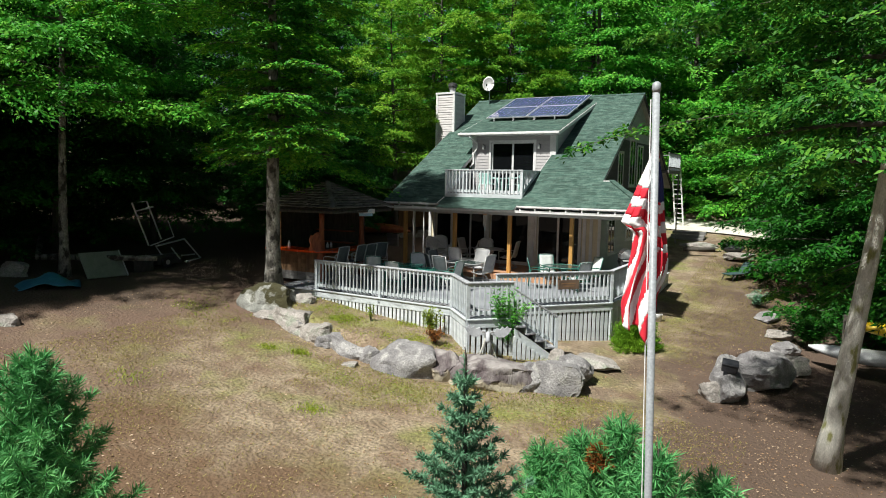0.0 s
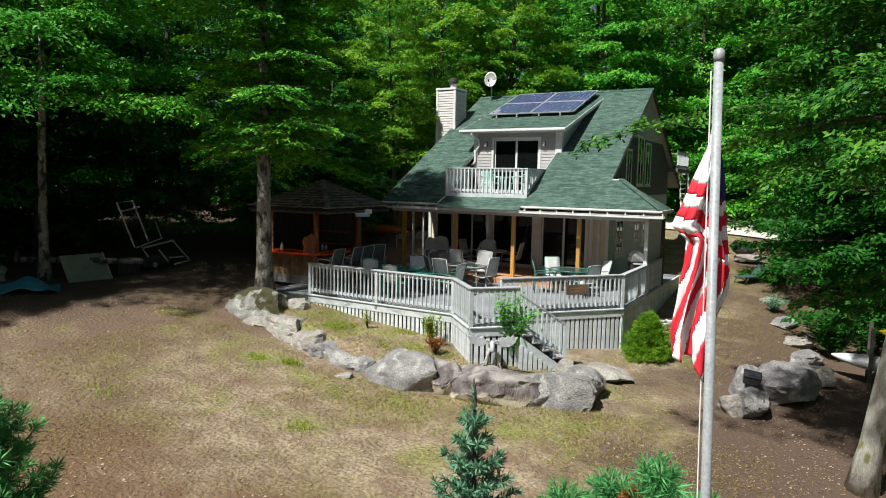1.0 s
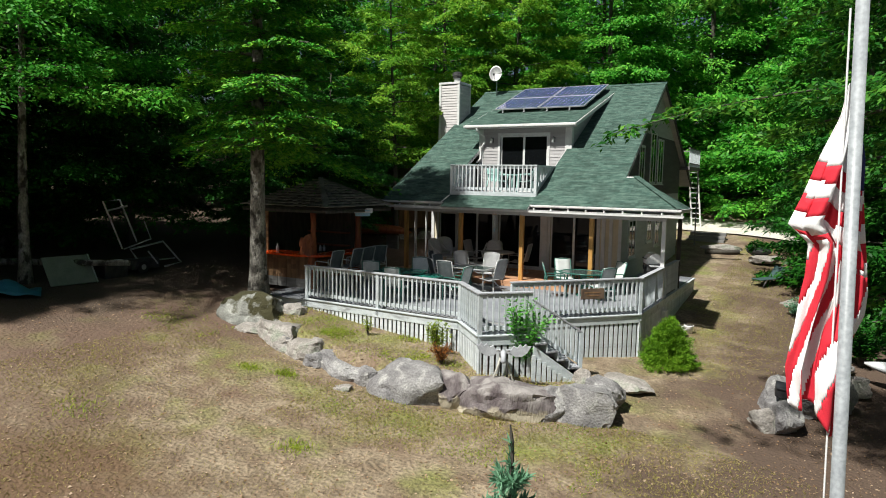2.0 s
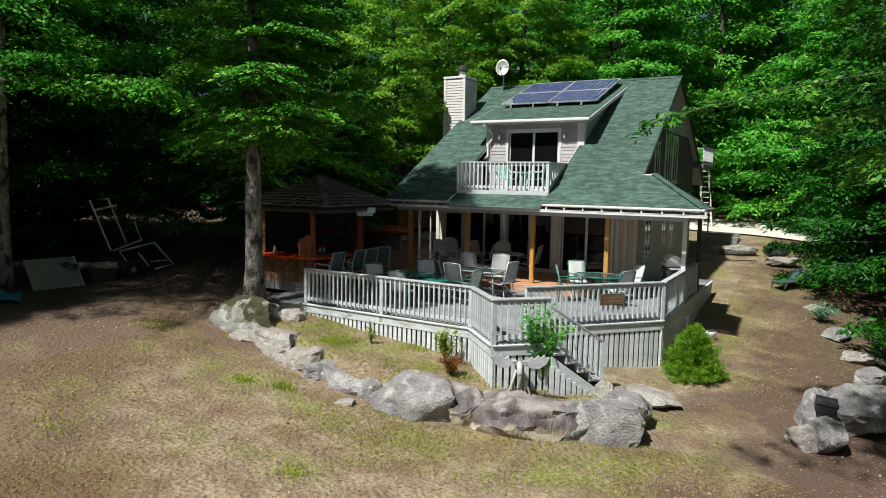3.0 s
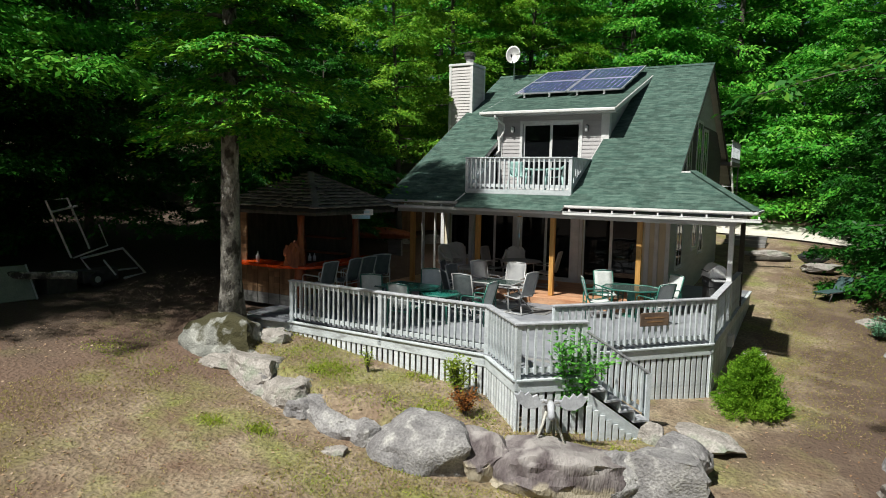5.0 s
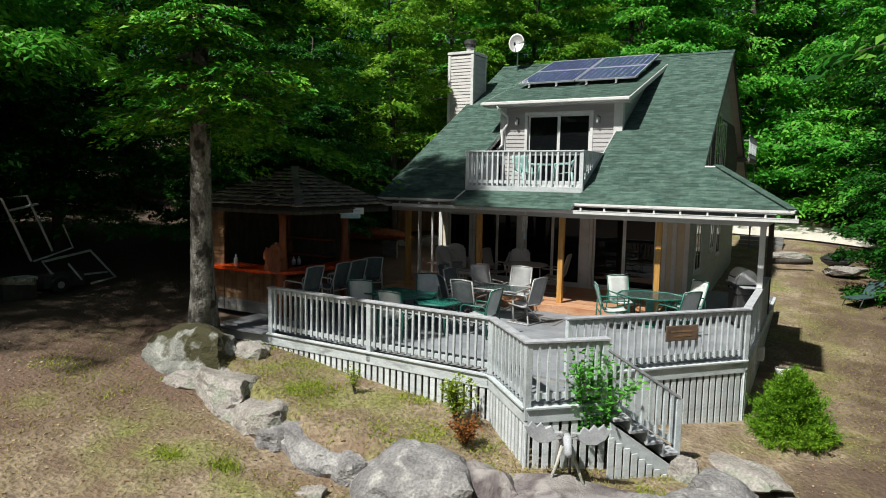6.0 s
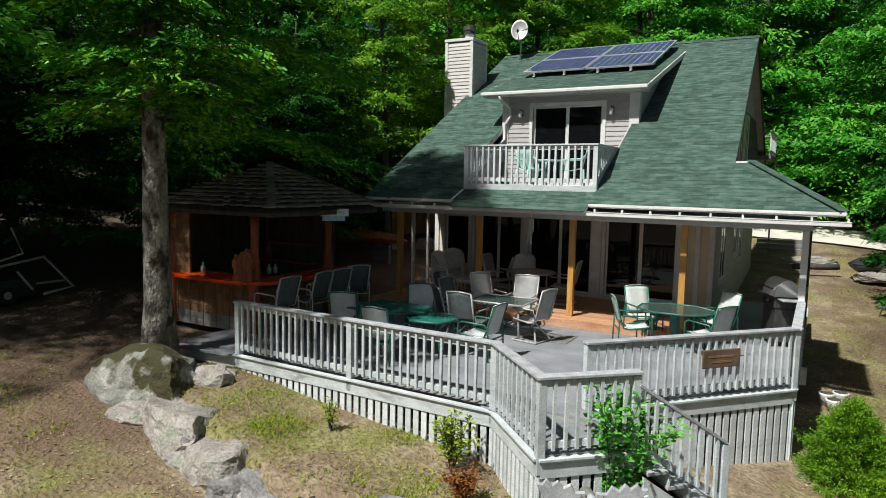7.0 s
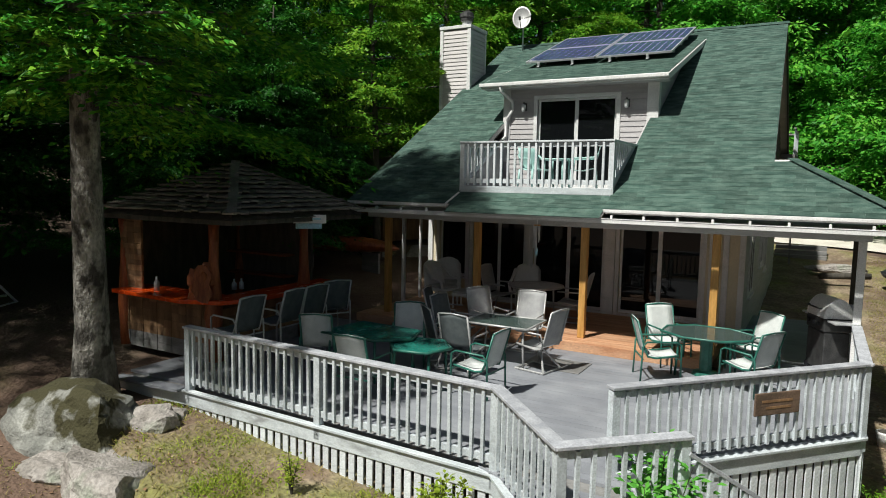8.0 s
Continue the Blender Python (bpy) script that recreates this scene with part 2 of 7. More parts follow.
M_PINE = foliage("pine_needle", (0.055, 0.23, 0.075), (0.11, 0.37, 0.12), (0.19, 0.47, 0.16), 0.15, 0.6)
M_RUST = foliage("rusty_needle", (0.10, 0.08, 0.015), (0.24, 0.08, 0.02), (0.3, 0.12, 0.03), 0.15, 0.7)
M_BUSH = foliage("lime_bush_needle", (0.07, 0.19, 0.012), (0.13, 0.29, 0.016), (0.23, 0.40, 0.03), 0.3, 0.6)
M_SHRUBLEAF = foliage("fresh_green_leaf", (0.07, 0.27, 0.035), (0.12, 0.41, 0.055), (0.20, 0.50, 0.10))
M_GRASS = foliage("dry_grass", (0.22, 0.21, 0.06), (0.31, 0.28, 0.085), (0.42, 0.35, 0.14), 0.3, 0.8)
M_WEED = foliage("green_weed", (0.14, 0.23, 0.02), (0.24, 0.33, 0.03), (0.38, 0.42, 0.06), 0.25, 0.7)
M_LITTER = foliage("dead_leaf", (0.17, 0.09, 0.045), (0.30, 0.19, 0.115), (0.47, 0.36, 0.26), 0.1, 0.9)


# ---- mesh tools ----
class Shape:
    """Collects plain polygons; every method adds one closed form."""

    def __init__(self):
        self.v, self.f = [], []

    def add(self, vs, fs):
        k = len(self.v)
        self.v += [tuple(p) for p in vs]
        self.f += [tuple(i + k for i in f) for f in fs]
        return self

    def box(self, lo, hi, m=None):
        vs = [Vector((x, y, z)) for z in (lo[2], hi[2]) for y in (lo[1], hi[1]) for x in (lo[0], hi[0])]
        if m is not None:
            vs = [m @ p for p in vs]
        return self.add(vs, [(0, 2, 3, 1), (4, 5, 7, 6), (0, 1, 5, 4), (2, 6, 7, 3), (0, 4, 6, 2), (1, 3, 7, 5)])

    def bar(self, p, q, w, h):
        """A squared bar from p to q, w wide (level) and h high."""
        p, q = Vector(p), Vector(q)
        d = (q - p).normalized()
        s = d.cross(Vector((0, 0, 1)))
        s = (s if s.length > 1e-4 else Vector((1, 0, 0))).normalized()
        u = s.cross(d)
        c = [s * (a * w / 2) + u * (b * h / 2) for a, b in ((-1, -1), (1, -1), (1, 1), (-1, 1))]
        return self.add([p + k for k in c] + [q + k for k in c], [(3, 2, 1, 0), (4, 5, 6, 7), (0, 1, 5, 4), (1, 2, 6, 5), (2, 3, 7, 6), (3, 0, 4, 7)])

    def tube(self, pts, radii, n=8):
        pts = [Vector(p) for p in pts]
        if not isinstance(radii, (list, tuple)):
            radii = [radii] * len(pts)
        k = len(self.v)
        ref = Vector((0.31, 0.17, 0.93))
        for i, p in enumerate(pts):
            d = (pts[min(i + 1, len(pts) - 1)] - pts[max(i - 1, 0)]).normalized()
            if abs(d.dot(ref)) > 0.97:
                ref = Vector((0.9, 0.3, 0.1))
            s = d.cross(ref).normalized()
            u = s.cross(d)
            for j in range(n):
                a = 2 * math.pi * j / n
                self.v.append(tuple(p + (s * math.cos(a) + u * math.sin(a)) * radii[i]))
        for i in range(len(pts) - 1):
            for j in range(n):
                a, b = k + i * n + j, k + i * n + (j + 1) % n
                self.f.append((a, b, b + n, a + n))
        self.f.append(tuple(k + j for j in reversed(range(n))))
        self.f.append(tuple(k + (len(pts) - 1) * n + j for j in range(n)))
        return self

    def prism(self, outline, z0, z1):
        n = len(outline)
        vs = [(x, y, z0) for x, y in outline] + [(x, y, z1) for x, y in outline]
        return self.add(vs, [tuple(reversed(range(n))), tuple(range(n, 2 * n))] + [(i, (i + 1) % n, (i + 1) % n + n, i + n) for i in range(n)])

    def slab(self, quad, t):
        """A sheet of four corners given thickness t along its normal, downwards from the corners."""
        q = [Vector(p) for p in quad]
        n = (q[1] - q[0]).cross(q[2] - q[0]).normalized() * t
        k = len(q)
        return self.add(q + [p - n for p in q], [tuple(range(k)), tuple(reversed(range(k, 2 * k)))] + [(i, i + k, (i + 1) % k + k, (i + 1) % k) for i in range(k)])

    def sheet(self, rows):
        """A grid of points as an open sheet."""
        k, m = len(self.v), len(rows[0])
        for r in rows:
            self.v += [tuple(p) for p in r]
        self.f += [(k + i * m + j, k + i * m + j + 1, k + (i + 1) * m + j + 1, k + (i + 1) * m + j) for i in range(len(rows) - 1) for j in range(m - 1)]
        return self

    def ring(self, outer, inner, d0, d1, place):
        """A rectangular frame in one piece: outer and inner as (a0, b0, a1, b1), from depth d0 to d1; place(a, b, d) gives the point."""
        vs = []
        for d in (d0, d1):
            for a0, b0, a1, b1 in (outer, inner):
                vs += [place(a0, b0, d), place(a1, b0, d), place(a1, b1, d), place(a0, b1, d)]
        fs = []
        for i in range(4):
            j = (i + 1) % 4
            fs += [(i, j, j + 4, i + 4), (i + 8, i + 12, j + 12, j + 8), (i, i + 8, j + 8, j), (i + 4, j + 4, j + 12, i + 12)]
        return self.add(vs, fs)

    def mesh(self, name, material, smooth=False):
        me = bpy.data.meshes.new(name)
        me.from_pydata(self.v, [], self.f)
        me.materials.append(material)
        if smooth:
            me.polygons.foreach_set("use_smooth", [True] * len(me.polygons))
        return me


def thing(name, label, category, at=(0, 0, 0), turn=0.0, group="", kind=""):
    ob = new(name)
    ob.empty_display_size = 0.2
    ob.matrix_basis = pose(*at, 0, 0, turn)
    return tagged(ob, label, category, group, kind)


def part(name, shape, material, parent, label="", smooth=False, bevel=0.0, thick=0.0, m=None):
    me = shape if isinstance(shape, bpy.types.Mesh) else shape.mesh(name, material, smooth)
    ob = new(name, me)
    ob.parent = parent
    if m is not None:
        ob.matrix_basis = m
    if label:
        ob["label"] = label
    if thick:
        s = ob.modifiers.new("thick", "SOLIDIFY")
        s.thickness, s.offset = thick, 0
    if bevel:
        b = ob.modifiers.new("edge", "BEVEL")
        b.width, b.segments, b.limit_method = bevel, 2, "ANGLE"
    return ob


def single(name, shape, material, label, category, group="", kind="", smooth=False, bevel=0.0, m=None):
    me = shape if isinstance(shape, bpy.types.Mesh) else shape.mesh(name, material, smooth)
    ob = new(name, me)
    if m is not None:
        ob.matrix_basis = m
    if bevel:
        b = ob.modifiers.new("edge", "BEVEL")
        b.width, b.segments, b.limit_method = bevel, 2, "ANGLE"
    return tagged(ob, label, category, group, kind)


def quads_mesh(name, verts, material):
    """A mesh of loose four-cornered leaves from an (n, 4, 3) array."""
    n = len(verts)
    me = bpy.data.meshes.new(name)
    me.vertices.add(4 * n)
    me.vertices.foreach_set("co", verts.reshape(-1).astype(np.float32))
    me.loops.add(4 * n)
    me.loops.foreach_set("vertex_index", np.arange(4 * n, dtype=np.int32))
    me.polygons.add(n)
    me.polygons.foreach_set("loop_start", np.arange(0, 4 * n, 4, dtype=np.int32))
    me.update(calc_edges=True)
    me.materials.append(material)
    return me


def leaves(centres, ways, ups, length, width):
    """Pointed, lightly folded leaves: at each centre, along ways, facing ups."""
    ways = ways / np.linalg.norm(ways, axis=1, keepdims=True)
    side = np.cross(ways, ups)
    side /= np.linalg.norm(side, axis=1, keepdims=True) + 1e-9
    up = np.cross(side, ways)
    l, w = length[:, None], width[:, None]
    return np.stack([centres - ways * l * 0.5, centres + side * w * 0.5 + up * w * 0.12, centres + ways * l * 0.5 - up * l * 0.1, centres - side * w * 0.5 + up * w * 0.12], axis=1)


# ---- ground ----
def lawn(x, y):
    ends = [-60, -25, -16.5, -11.4, -8.2, -5, -3, 0, 3, 5.4, 14, 40]
    heights = [7, 2.3, 1.42, 0.84, 0.46, 0.0, -0.2, -0.32, -0.55, -1.02, -1.7, -2.5]
    base = sum(np.interp(x + d, ends, heights) for d in (-0.9, -0.45, 0, 0.45, 0.9)) / 5
    rise = np.interp(y, [-40, 0, 13, 16, 20, 28, 36, 60, 120], [-1.0, -0.15, 0.0, 0.33, 0.55, 1.35, 2.05, 5.0, 14])
    return base + rise


ROCKLINE = ((-11.6, 11.9), (-10.6, 11.2), (-9.0, 11.35), (-8.0, 10.95), (-7.0, 10.65), (-6.0, 10.3), (-5.2, 10.4), (-3.9, 10.5), (-2.4, 10.95), (-1.1, 11.5), (0.1, 12.3), (-0.4, 13.8), (-0.3, 16.3))


def ground_z(x, y):
    """The yard: lawn, and the bed that the boulders hold up before the deck."""
    x, y = np.asarray(x, float), np.asarray(y, float)
    rx, ry = np.array([p[0] for p in ROCKLINE[:11]]), np.array([p[1] for p in ROCKLINE[:11]])
    edge = np.interp(x, rx, ry)
    inside = np.clip((y - edge) / 0.5, 0, 1) * np.clip((0.2 - x) / 0.9, 0, 1) * np.clip((x + 12.2) / 1.2, 0, 1)
    inside = inside * inside * (3 - 2 * inside)
    bed = np.interp(x, [-12, -9, -4, -2.7, -1.2, 0], [1.1, 0.92, 0.42, 0.3, 0.1, 0.02])
    z = lawn(x, y)
    return z + (np.maximum(bed, z) - z) * inside


LATTICE = np.random.default_rng(404).random((128, 128))


def field(x, y, f, octaves=3):
    """Smooth random field between 0 and 1, f waves to the metre."""
    x, y = np.asarray(x, float) * f + 61.3, np.asarray(y, float) * f + 37.7
    total, weight = 0.0, 0.0
    for o in range(octaves):
        xi, yi = np.floor(x).astype(int), np.floor(y).astype(int)
        u, v = x - xi, y - yi
        u, v = u * u * (3 - 2 * u), v * v * (3 - 2 * v)
        a, b = LATTICE[yi % 128, xi % 128], LATTICE[yi % 128, (xi + 1) % 128]
        c, d = LATTICE[(yi + 1) % 128, xi % 128], LATTICE[(yi + 1) % 128, (xi + 1) % 128]
        k = 0.5 ** o
        total, weight = total + k * ((a + (b - a) * u) * (1 - v) + (c + (d - c) * u) * v), weight + k
        x, y = x * 2.03 + 11.1, y * 1.97 + 5.7
    return total / weight


def bumps(x, y):
    return 0.08 * (field(x, y, 0.45) - 0.5) + 0.03 * (field(x + 9, y, 1.9, 2) - 0.5)


def build_ground():
    xs = np.concatenate([np.linspace(-400, -40, 14), np.linspace(-38, -18, 30), np.linspace(-17.8, 8, 175), np.linspace(8.5, 40, 45), np.linspace(45, 400, 14)])
    ys = np.concatenate([np.linspace(-300, -22, 12), np.linspace(-20, 2, 50), np.linspace(2.2, 20, 120), np.linspace(20.4, 45, 70), np.linspace(47, 500, 20)])
    X, Y = np.meshgrid(xs, ys)
    Z = ground_z(X, Y) + bumps(X, Y)
    nx, ny = len(xs), len(ys)
    i = np.arange(nx * ny).reshape(ny, nx)
    f = np.stack([i[:-1, :-1], i[:-1, 1:], i[1:, 1:], i[1:, :-1]], -1).reshape(-1, 4)
    me = bpy.data.meshes.new("ground")
    me.from_pydata(np.stack([X, Y, Z], -1).reshape(-1, 3).tolist(), [], f.tolist())
    me.polygons.foreach_set("use_smooth", [True] * len(me.polygons))
    m = surface("bare_earth_and_thin_grass", (0.17, 0.122, 0.078), (0.29, 0.228, 0.155), 1.7, 0.95, 13, 1.0, stain=(0.19, 0.20, 0.055), stain_scale=0.7, stain_at=(0.49, 0.68), bump_dist=0.07, grain=0.4)
    nt, N, L = m.node_tree, m.node_tree.nodes.new, m.node_tree.links.new
    b = nt.nodes["Principled BSDF"]
    tc = N("ShaderNodeTexCoord")
    # ragged brown patches; tree shade painted darker on lower side and under upper woods
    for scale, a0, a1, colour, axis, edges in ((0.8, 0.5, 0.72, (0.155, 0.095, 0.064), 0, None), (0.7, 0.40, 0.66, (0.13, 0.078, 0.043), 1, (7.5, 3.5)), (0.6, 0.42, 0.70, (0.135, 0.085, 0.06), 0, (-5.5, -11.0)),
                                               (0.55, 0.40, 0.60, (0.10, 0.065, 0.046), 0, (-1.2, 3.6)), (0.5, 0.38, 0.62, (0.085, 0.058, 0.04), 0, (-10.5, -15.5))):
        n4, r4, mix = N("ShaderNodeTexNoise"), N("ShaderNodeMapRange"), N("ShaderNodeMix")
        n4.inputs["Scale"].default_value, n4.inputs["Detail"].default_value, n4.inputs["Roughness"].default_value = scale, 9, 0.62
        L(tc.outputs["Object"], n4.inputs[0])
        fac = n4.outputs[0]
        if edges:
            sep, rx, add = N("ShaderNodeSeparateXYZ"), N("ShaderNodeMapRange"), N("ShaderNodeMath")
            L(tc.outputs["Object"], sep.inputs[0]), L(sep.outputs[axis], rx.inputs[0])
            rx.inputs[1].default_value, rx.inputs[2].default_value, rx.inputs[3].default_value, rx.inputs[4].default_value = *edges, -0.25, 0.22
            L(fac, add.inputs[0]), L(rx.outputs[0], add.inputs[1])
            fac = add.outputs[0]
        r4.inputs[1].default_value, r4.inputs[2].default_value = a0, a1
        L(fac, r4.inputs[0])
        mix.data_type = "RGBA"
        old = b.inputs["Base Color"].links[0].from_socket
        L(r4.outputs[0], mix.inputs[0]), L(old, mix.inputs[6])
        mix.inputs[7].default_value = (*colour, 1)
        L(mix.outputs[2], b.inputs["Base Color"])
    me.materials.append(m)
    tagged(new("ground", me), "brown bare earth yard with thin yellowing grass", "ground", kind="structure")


build_ground()


# ---- house ----
WALL_Y, WALL_R, WALL_L, WALL_B = 21.56, -2.30, -9.95, 31.2
EAVE_Y, EAVE_Z, RIDGE_Y, RIDGE_Z = 18.30, 3.97, 26.37, 8.70
SLOPE = (RIDGE_Z - EAVE_Z) / (RIDGE_Y - EAVE_Y)
RAKE_L, RAKE_R, RAKE_K, EAVE_R = -10.08, -2.05, -1.76, 0.22
DX0 = -7.86
KINK_Y, HIP_X = 19.89, -1.48
WELL_L, WELL_R, BY = -7.50, -4.36, 18.74  # the balcony's well in the roof, and its front


def roof_z(y):
    return EAVE_Z + SLOPE * (y - EAVE_Y)


house = thing("house", "grey clapboard cottage with green shingle roof and porch", "house", (-6, 25, 1.2))
HM = Matrix.Translation((6, -25, -1.2))


def hpart(name, shape, material, label="", parent=None, **k):
    """A part of the house, given in world places."""
    return part(name, shape, material, parent or house, label, m=HM if parent is None else None, **k)


def wall_with_holes(x0, x1, z0, z1, y0, y1, holes):
    """A wall along x as blocks round its openings (x0, x1, z0, z1)."""
    s = Shape()
    xs = sorted({x0, x1, *[h[0] for h in holes], *[h[1] for h in holes]})
    for a, b in zip(xs[:-1], xs[1:]):
        cuts = sorted((h[2], h[3]) for h in holes if h[0] <= a + 1e-6 and h[1] >= b - 1e-6)
        z = z0
        for c, d in cuts:
            if c > z:
                s.box((a, y0, z), (b, y1, c))
            z = d
        if z < z1:
            s.box((a, y0, z), (b, y1, z1))
    return s


# ground floor front: openings as x0, x1, sill, head
FLOOR = 1.40
OPEN = [(-4.90, -3.14, FLOOR + 0.06, 3.46), (-7.00, -5.26, FLOOR + 0.06, 3.46), (-8.64, -7.22, FLOOR + 0.06, 3.46), (-9.62, -8.86, 1.95, 3.4)]
hpart("wall_front", wall_with_holes(WALL_L, WALL_R, 0.2, 4.3, WALL_Y, WALL_Y + 0.16, OPEN), M_CREAM, "shaded cream painted front wall")
for x in (WALL_L, WALL_R - 0.16):
    gable = Shape()
    prof = [(WALL_Y + 0.16, 0.2), (WALL_B, 0.2), (WALL_B, roof_z(2 * RIDGE_Y - WALL_B) - 0.12), (RIDGE_Y, RIDGE_Z - 0.12), (WALL_Y + 0.16, roof_z(WALL_Y) - 0.12)]
    n = len(prof)
    gable.add([(x, y, z) for y, z in prof] + [(x + 0.16, y, z) for y, z in prof], [tuple(range(n)), tuple(reversed(range(n, 2 * n)))] + [(i, i + n, (i + 1) % n + n, (i + 1) % n) for i in range(n)])
    hpart("gable_wall", gable, M_SIDE, "dark grey gable wall")
hpart("wall_back", Shape().box((WALL_L, WALL_B - 0.16, 0.2), (WALL_R, WALL_B, 5.6)), M_SIDE)
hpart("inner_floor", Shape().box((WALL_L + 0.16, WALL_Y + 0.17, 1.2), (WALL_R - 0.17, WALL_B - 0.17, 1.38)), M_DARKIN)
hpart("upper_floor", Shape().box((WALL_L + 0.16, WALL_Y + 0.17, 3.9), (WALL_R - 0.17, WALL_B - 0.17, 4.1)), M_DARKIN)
# clapboards of the right gable wall; the upper ones carry overhang shade as colour
for i in range(36):
    lap = Shape()
    z = 1.0 + i * 0.155
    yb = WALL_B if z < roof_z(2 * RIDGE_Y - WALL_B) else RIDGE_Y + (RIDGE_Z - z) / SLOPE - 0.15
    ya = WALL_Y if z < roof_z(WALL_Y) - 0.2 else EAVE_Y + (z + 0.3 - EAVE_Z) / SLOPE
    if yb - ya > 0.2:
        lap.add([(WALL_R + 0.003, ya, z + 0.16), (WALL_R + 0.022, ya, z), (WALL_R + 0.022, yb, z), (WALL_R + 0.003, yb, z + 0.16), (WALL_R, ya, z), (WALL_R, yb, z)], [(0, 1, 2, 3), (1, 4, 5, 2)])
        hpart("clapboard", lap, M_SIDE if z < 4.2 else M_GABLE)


def window(name, x0, x1, z0, z1, y, label, bars=1, face=-1, lintel=0.09):
    """A framed opening in a wall along x: frame, panes, dark room behind."""
    def place(a, b, d):
        return (a, d, b)

    w = part(name, Shape().ring((x0 - lintel, z0 - lintel * 0.6, x1 + lintel, z1 + lintel), (x0, z0, x1, z1), y + face * 0.035, y + 0.03, place), M_WHITE, house, label, bevel=0.008, m=HM)
    step = (x1 - x0) / (bars + 1)
    for i in range(bars + 1):
        a, b = x0 + i * step, x0 + (i + 1) * step
        off = 0.03 if i % 2 else 0.07
        s = Shape().ring((a, z0, b, z1), (a + 0.05, z0 + 0.07, b - 0.05, z1 - 0.05), y + off, y + off + 0.035, place)
        part("sash", s, M_WHITE, w)
        p = part("pane", Shape().box((a + 0.05, y + off + 0.014, z0 + 0.07), (b - 0.05, y + off + 0.02, z1 - 0.05)), M_GLASS, w, "dark reflecting glass")
        p.visible_shadow = False
    return w


window("sliding_door", *OPEN[0], WALL_Y, "white framed sliding glass door", 1)
window("sliding_door", *OPEN[1], WALL_Y, "white framed sliding glass door", 1)
window("sliding_door", *OPEN[2], WALL_Y, "white framed sliding glass door", 1)
window("window", *OPEN[3], WALL_Y, "white framed window", 0)
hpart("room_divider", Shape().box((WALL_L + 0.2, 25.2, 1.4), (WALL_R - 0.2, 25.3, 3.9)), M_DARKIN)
for x0, x1 in ((-5.24, -5.0), (-2.99, -2.86), (WALL_R - 0.42, WALL_R - 0.30), (WALL_R - 0.1, WALL_R + 0.02), (-7.2, -7.09), (-8.84, -8.74), (-9.95, -9.82)):
    hpart("door_trim", Shape().box((x0, WALL_Y - 0.045, 1.41), (x1, WALL_Y - 0.001, 3.95)), M_WHITE, "white painted vertical trim board", bevel=0.006)
# side windows of the right wall
for y0, y1, z0, z1 in ((22.5, 23.35, 2.05, 3.3), (25.2, 25.9, 2.45, 3.35), (26.6, 27.3, 2.2, 3.35), (23.6, 24.2, 4.75, 6.0), (25.3, 26.1, 4.75, 6.6), (26.6, 27.4, 4.75, 6.4)):
    w = hpart("window", Shape().ring((y0 - 0.09, z0 - 0.09, y1 + 0.09, z1 + 0.09), (y0, z0, y1, z1), WALL_R, WALL_R + 0.045, lambda a, b, d: (d, a, b)), M_WHITE, "white framed side window")
    part("mullion", Shape().box((WALL_R, (y0 + y1) / 2 - 0.03, z0), (WALL_R + 0.04, (y0 + y1) / 2 + 0.03, z1)), M_WHITE, w)
    part("sill", Shape().box((WALL_R, y0 - 0.12, z0 - 0.13), (WALL_R + 0.08, y1 + 0.12, z0 - 0.092)), M_WHITE, w)
    part("pane", Shape().box((WALL_R + 0.024, y0, z0), (WALL_R + 0.03, y1, z1)), M_GLASS, w, "dark reflecting glass")

# roof: boards, then shingles laid course by course
roof_t = 0.11
under = Shape()
under.slab([(RAKE_L, EAVE_Y, EAVE_Z - 0.03), (WELL_L, EAVE_Y, EAVE_Z - 0.03), (WELL_L, 20.5, roof_z(20.5) - 0.03), (DX0, 20.6, roof_z(20.6) - 0.03), (DX0, WALL_Y, roof_z(WALL_Y) - 0.03), (RAKE_L, WALL_Y, roof_z(WALL_Y) - 0.03)], roof_t)
under.slab([(WELL_R, EAVE_Y, EAVE_Z - 0.03), (EAVE_R, EAVE_Y, EAVE_Z - 0.03), (HIP_X, KINK_Y, roof_z(KINK_Y) - 0.03), (WELL_R, KINK_Y, roof_z(KINK_Y) - 0.03)], roof_t)
under.slab([(WELL_L, 18.02, 3.79), (WELL_R, 18.02, 3.79), (WELL_R, BY, roof_z(BY) - 0.05), (WELL_L, BY, roof_z(BY) - 0.05)], 0.06)
under.slab([(WELL_R, KINK_Y, roof_z(KINK_Y) - 0.03), (RAKE_K, KINK_Y, roof_z(KINK_Y) - 0.03), (RAKE_R, RIDGE_Y, RIDGE_Z - 0.03), (WELL_R, RIDGE_Y, RIDGE_Z - 0.03)], roof_t)
under.slab([(RAKE_L, WALL_Y, roof_z(WALL_Y) - 0.03), (DX0, WALL_Y, roof_z(WALL_Y) - 0.03), (DX0, RIDGE_Y, RIDGE_Z - 0.03), (RAKE_L, RIDGE_Y, RIDGE_Z - 0.03)], roof_t)
under.slab([(RAKE_R, RIDGE_Y, RIDGE_Z - 0.03), (RAKE_R, 33.2, roof_z(2 * RIDGE_Y - 33.2) - 0.03), (RAKE_L, 33.2, roof_z(2 * RIDGE_Y - 33.2) - 0.03), (RAKE_L, RIDGE_Y, RIDGE_Z - 0.03)], roof_t)
# side porch roof to the right of the gable
SIDE_TOP = roof_z(KINK_Y)
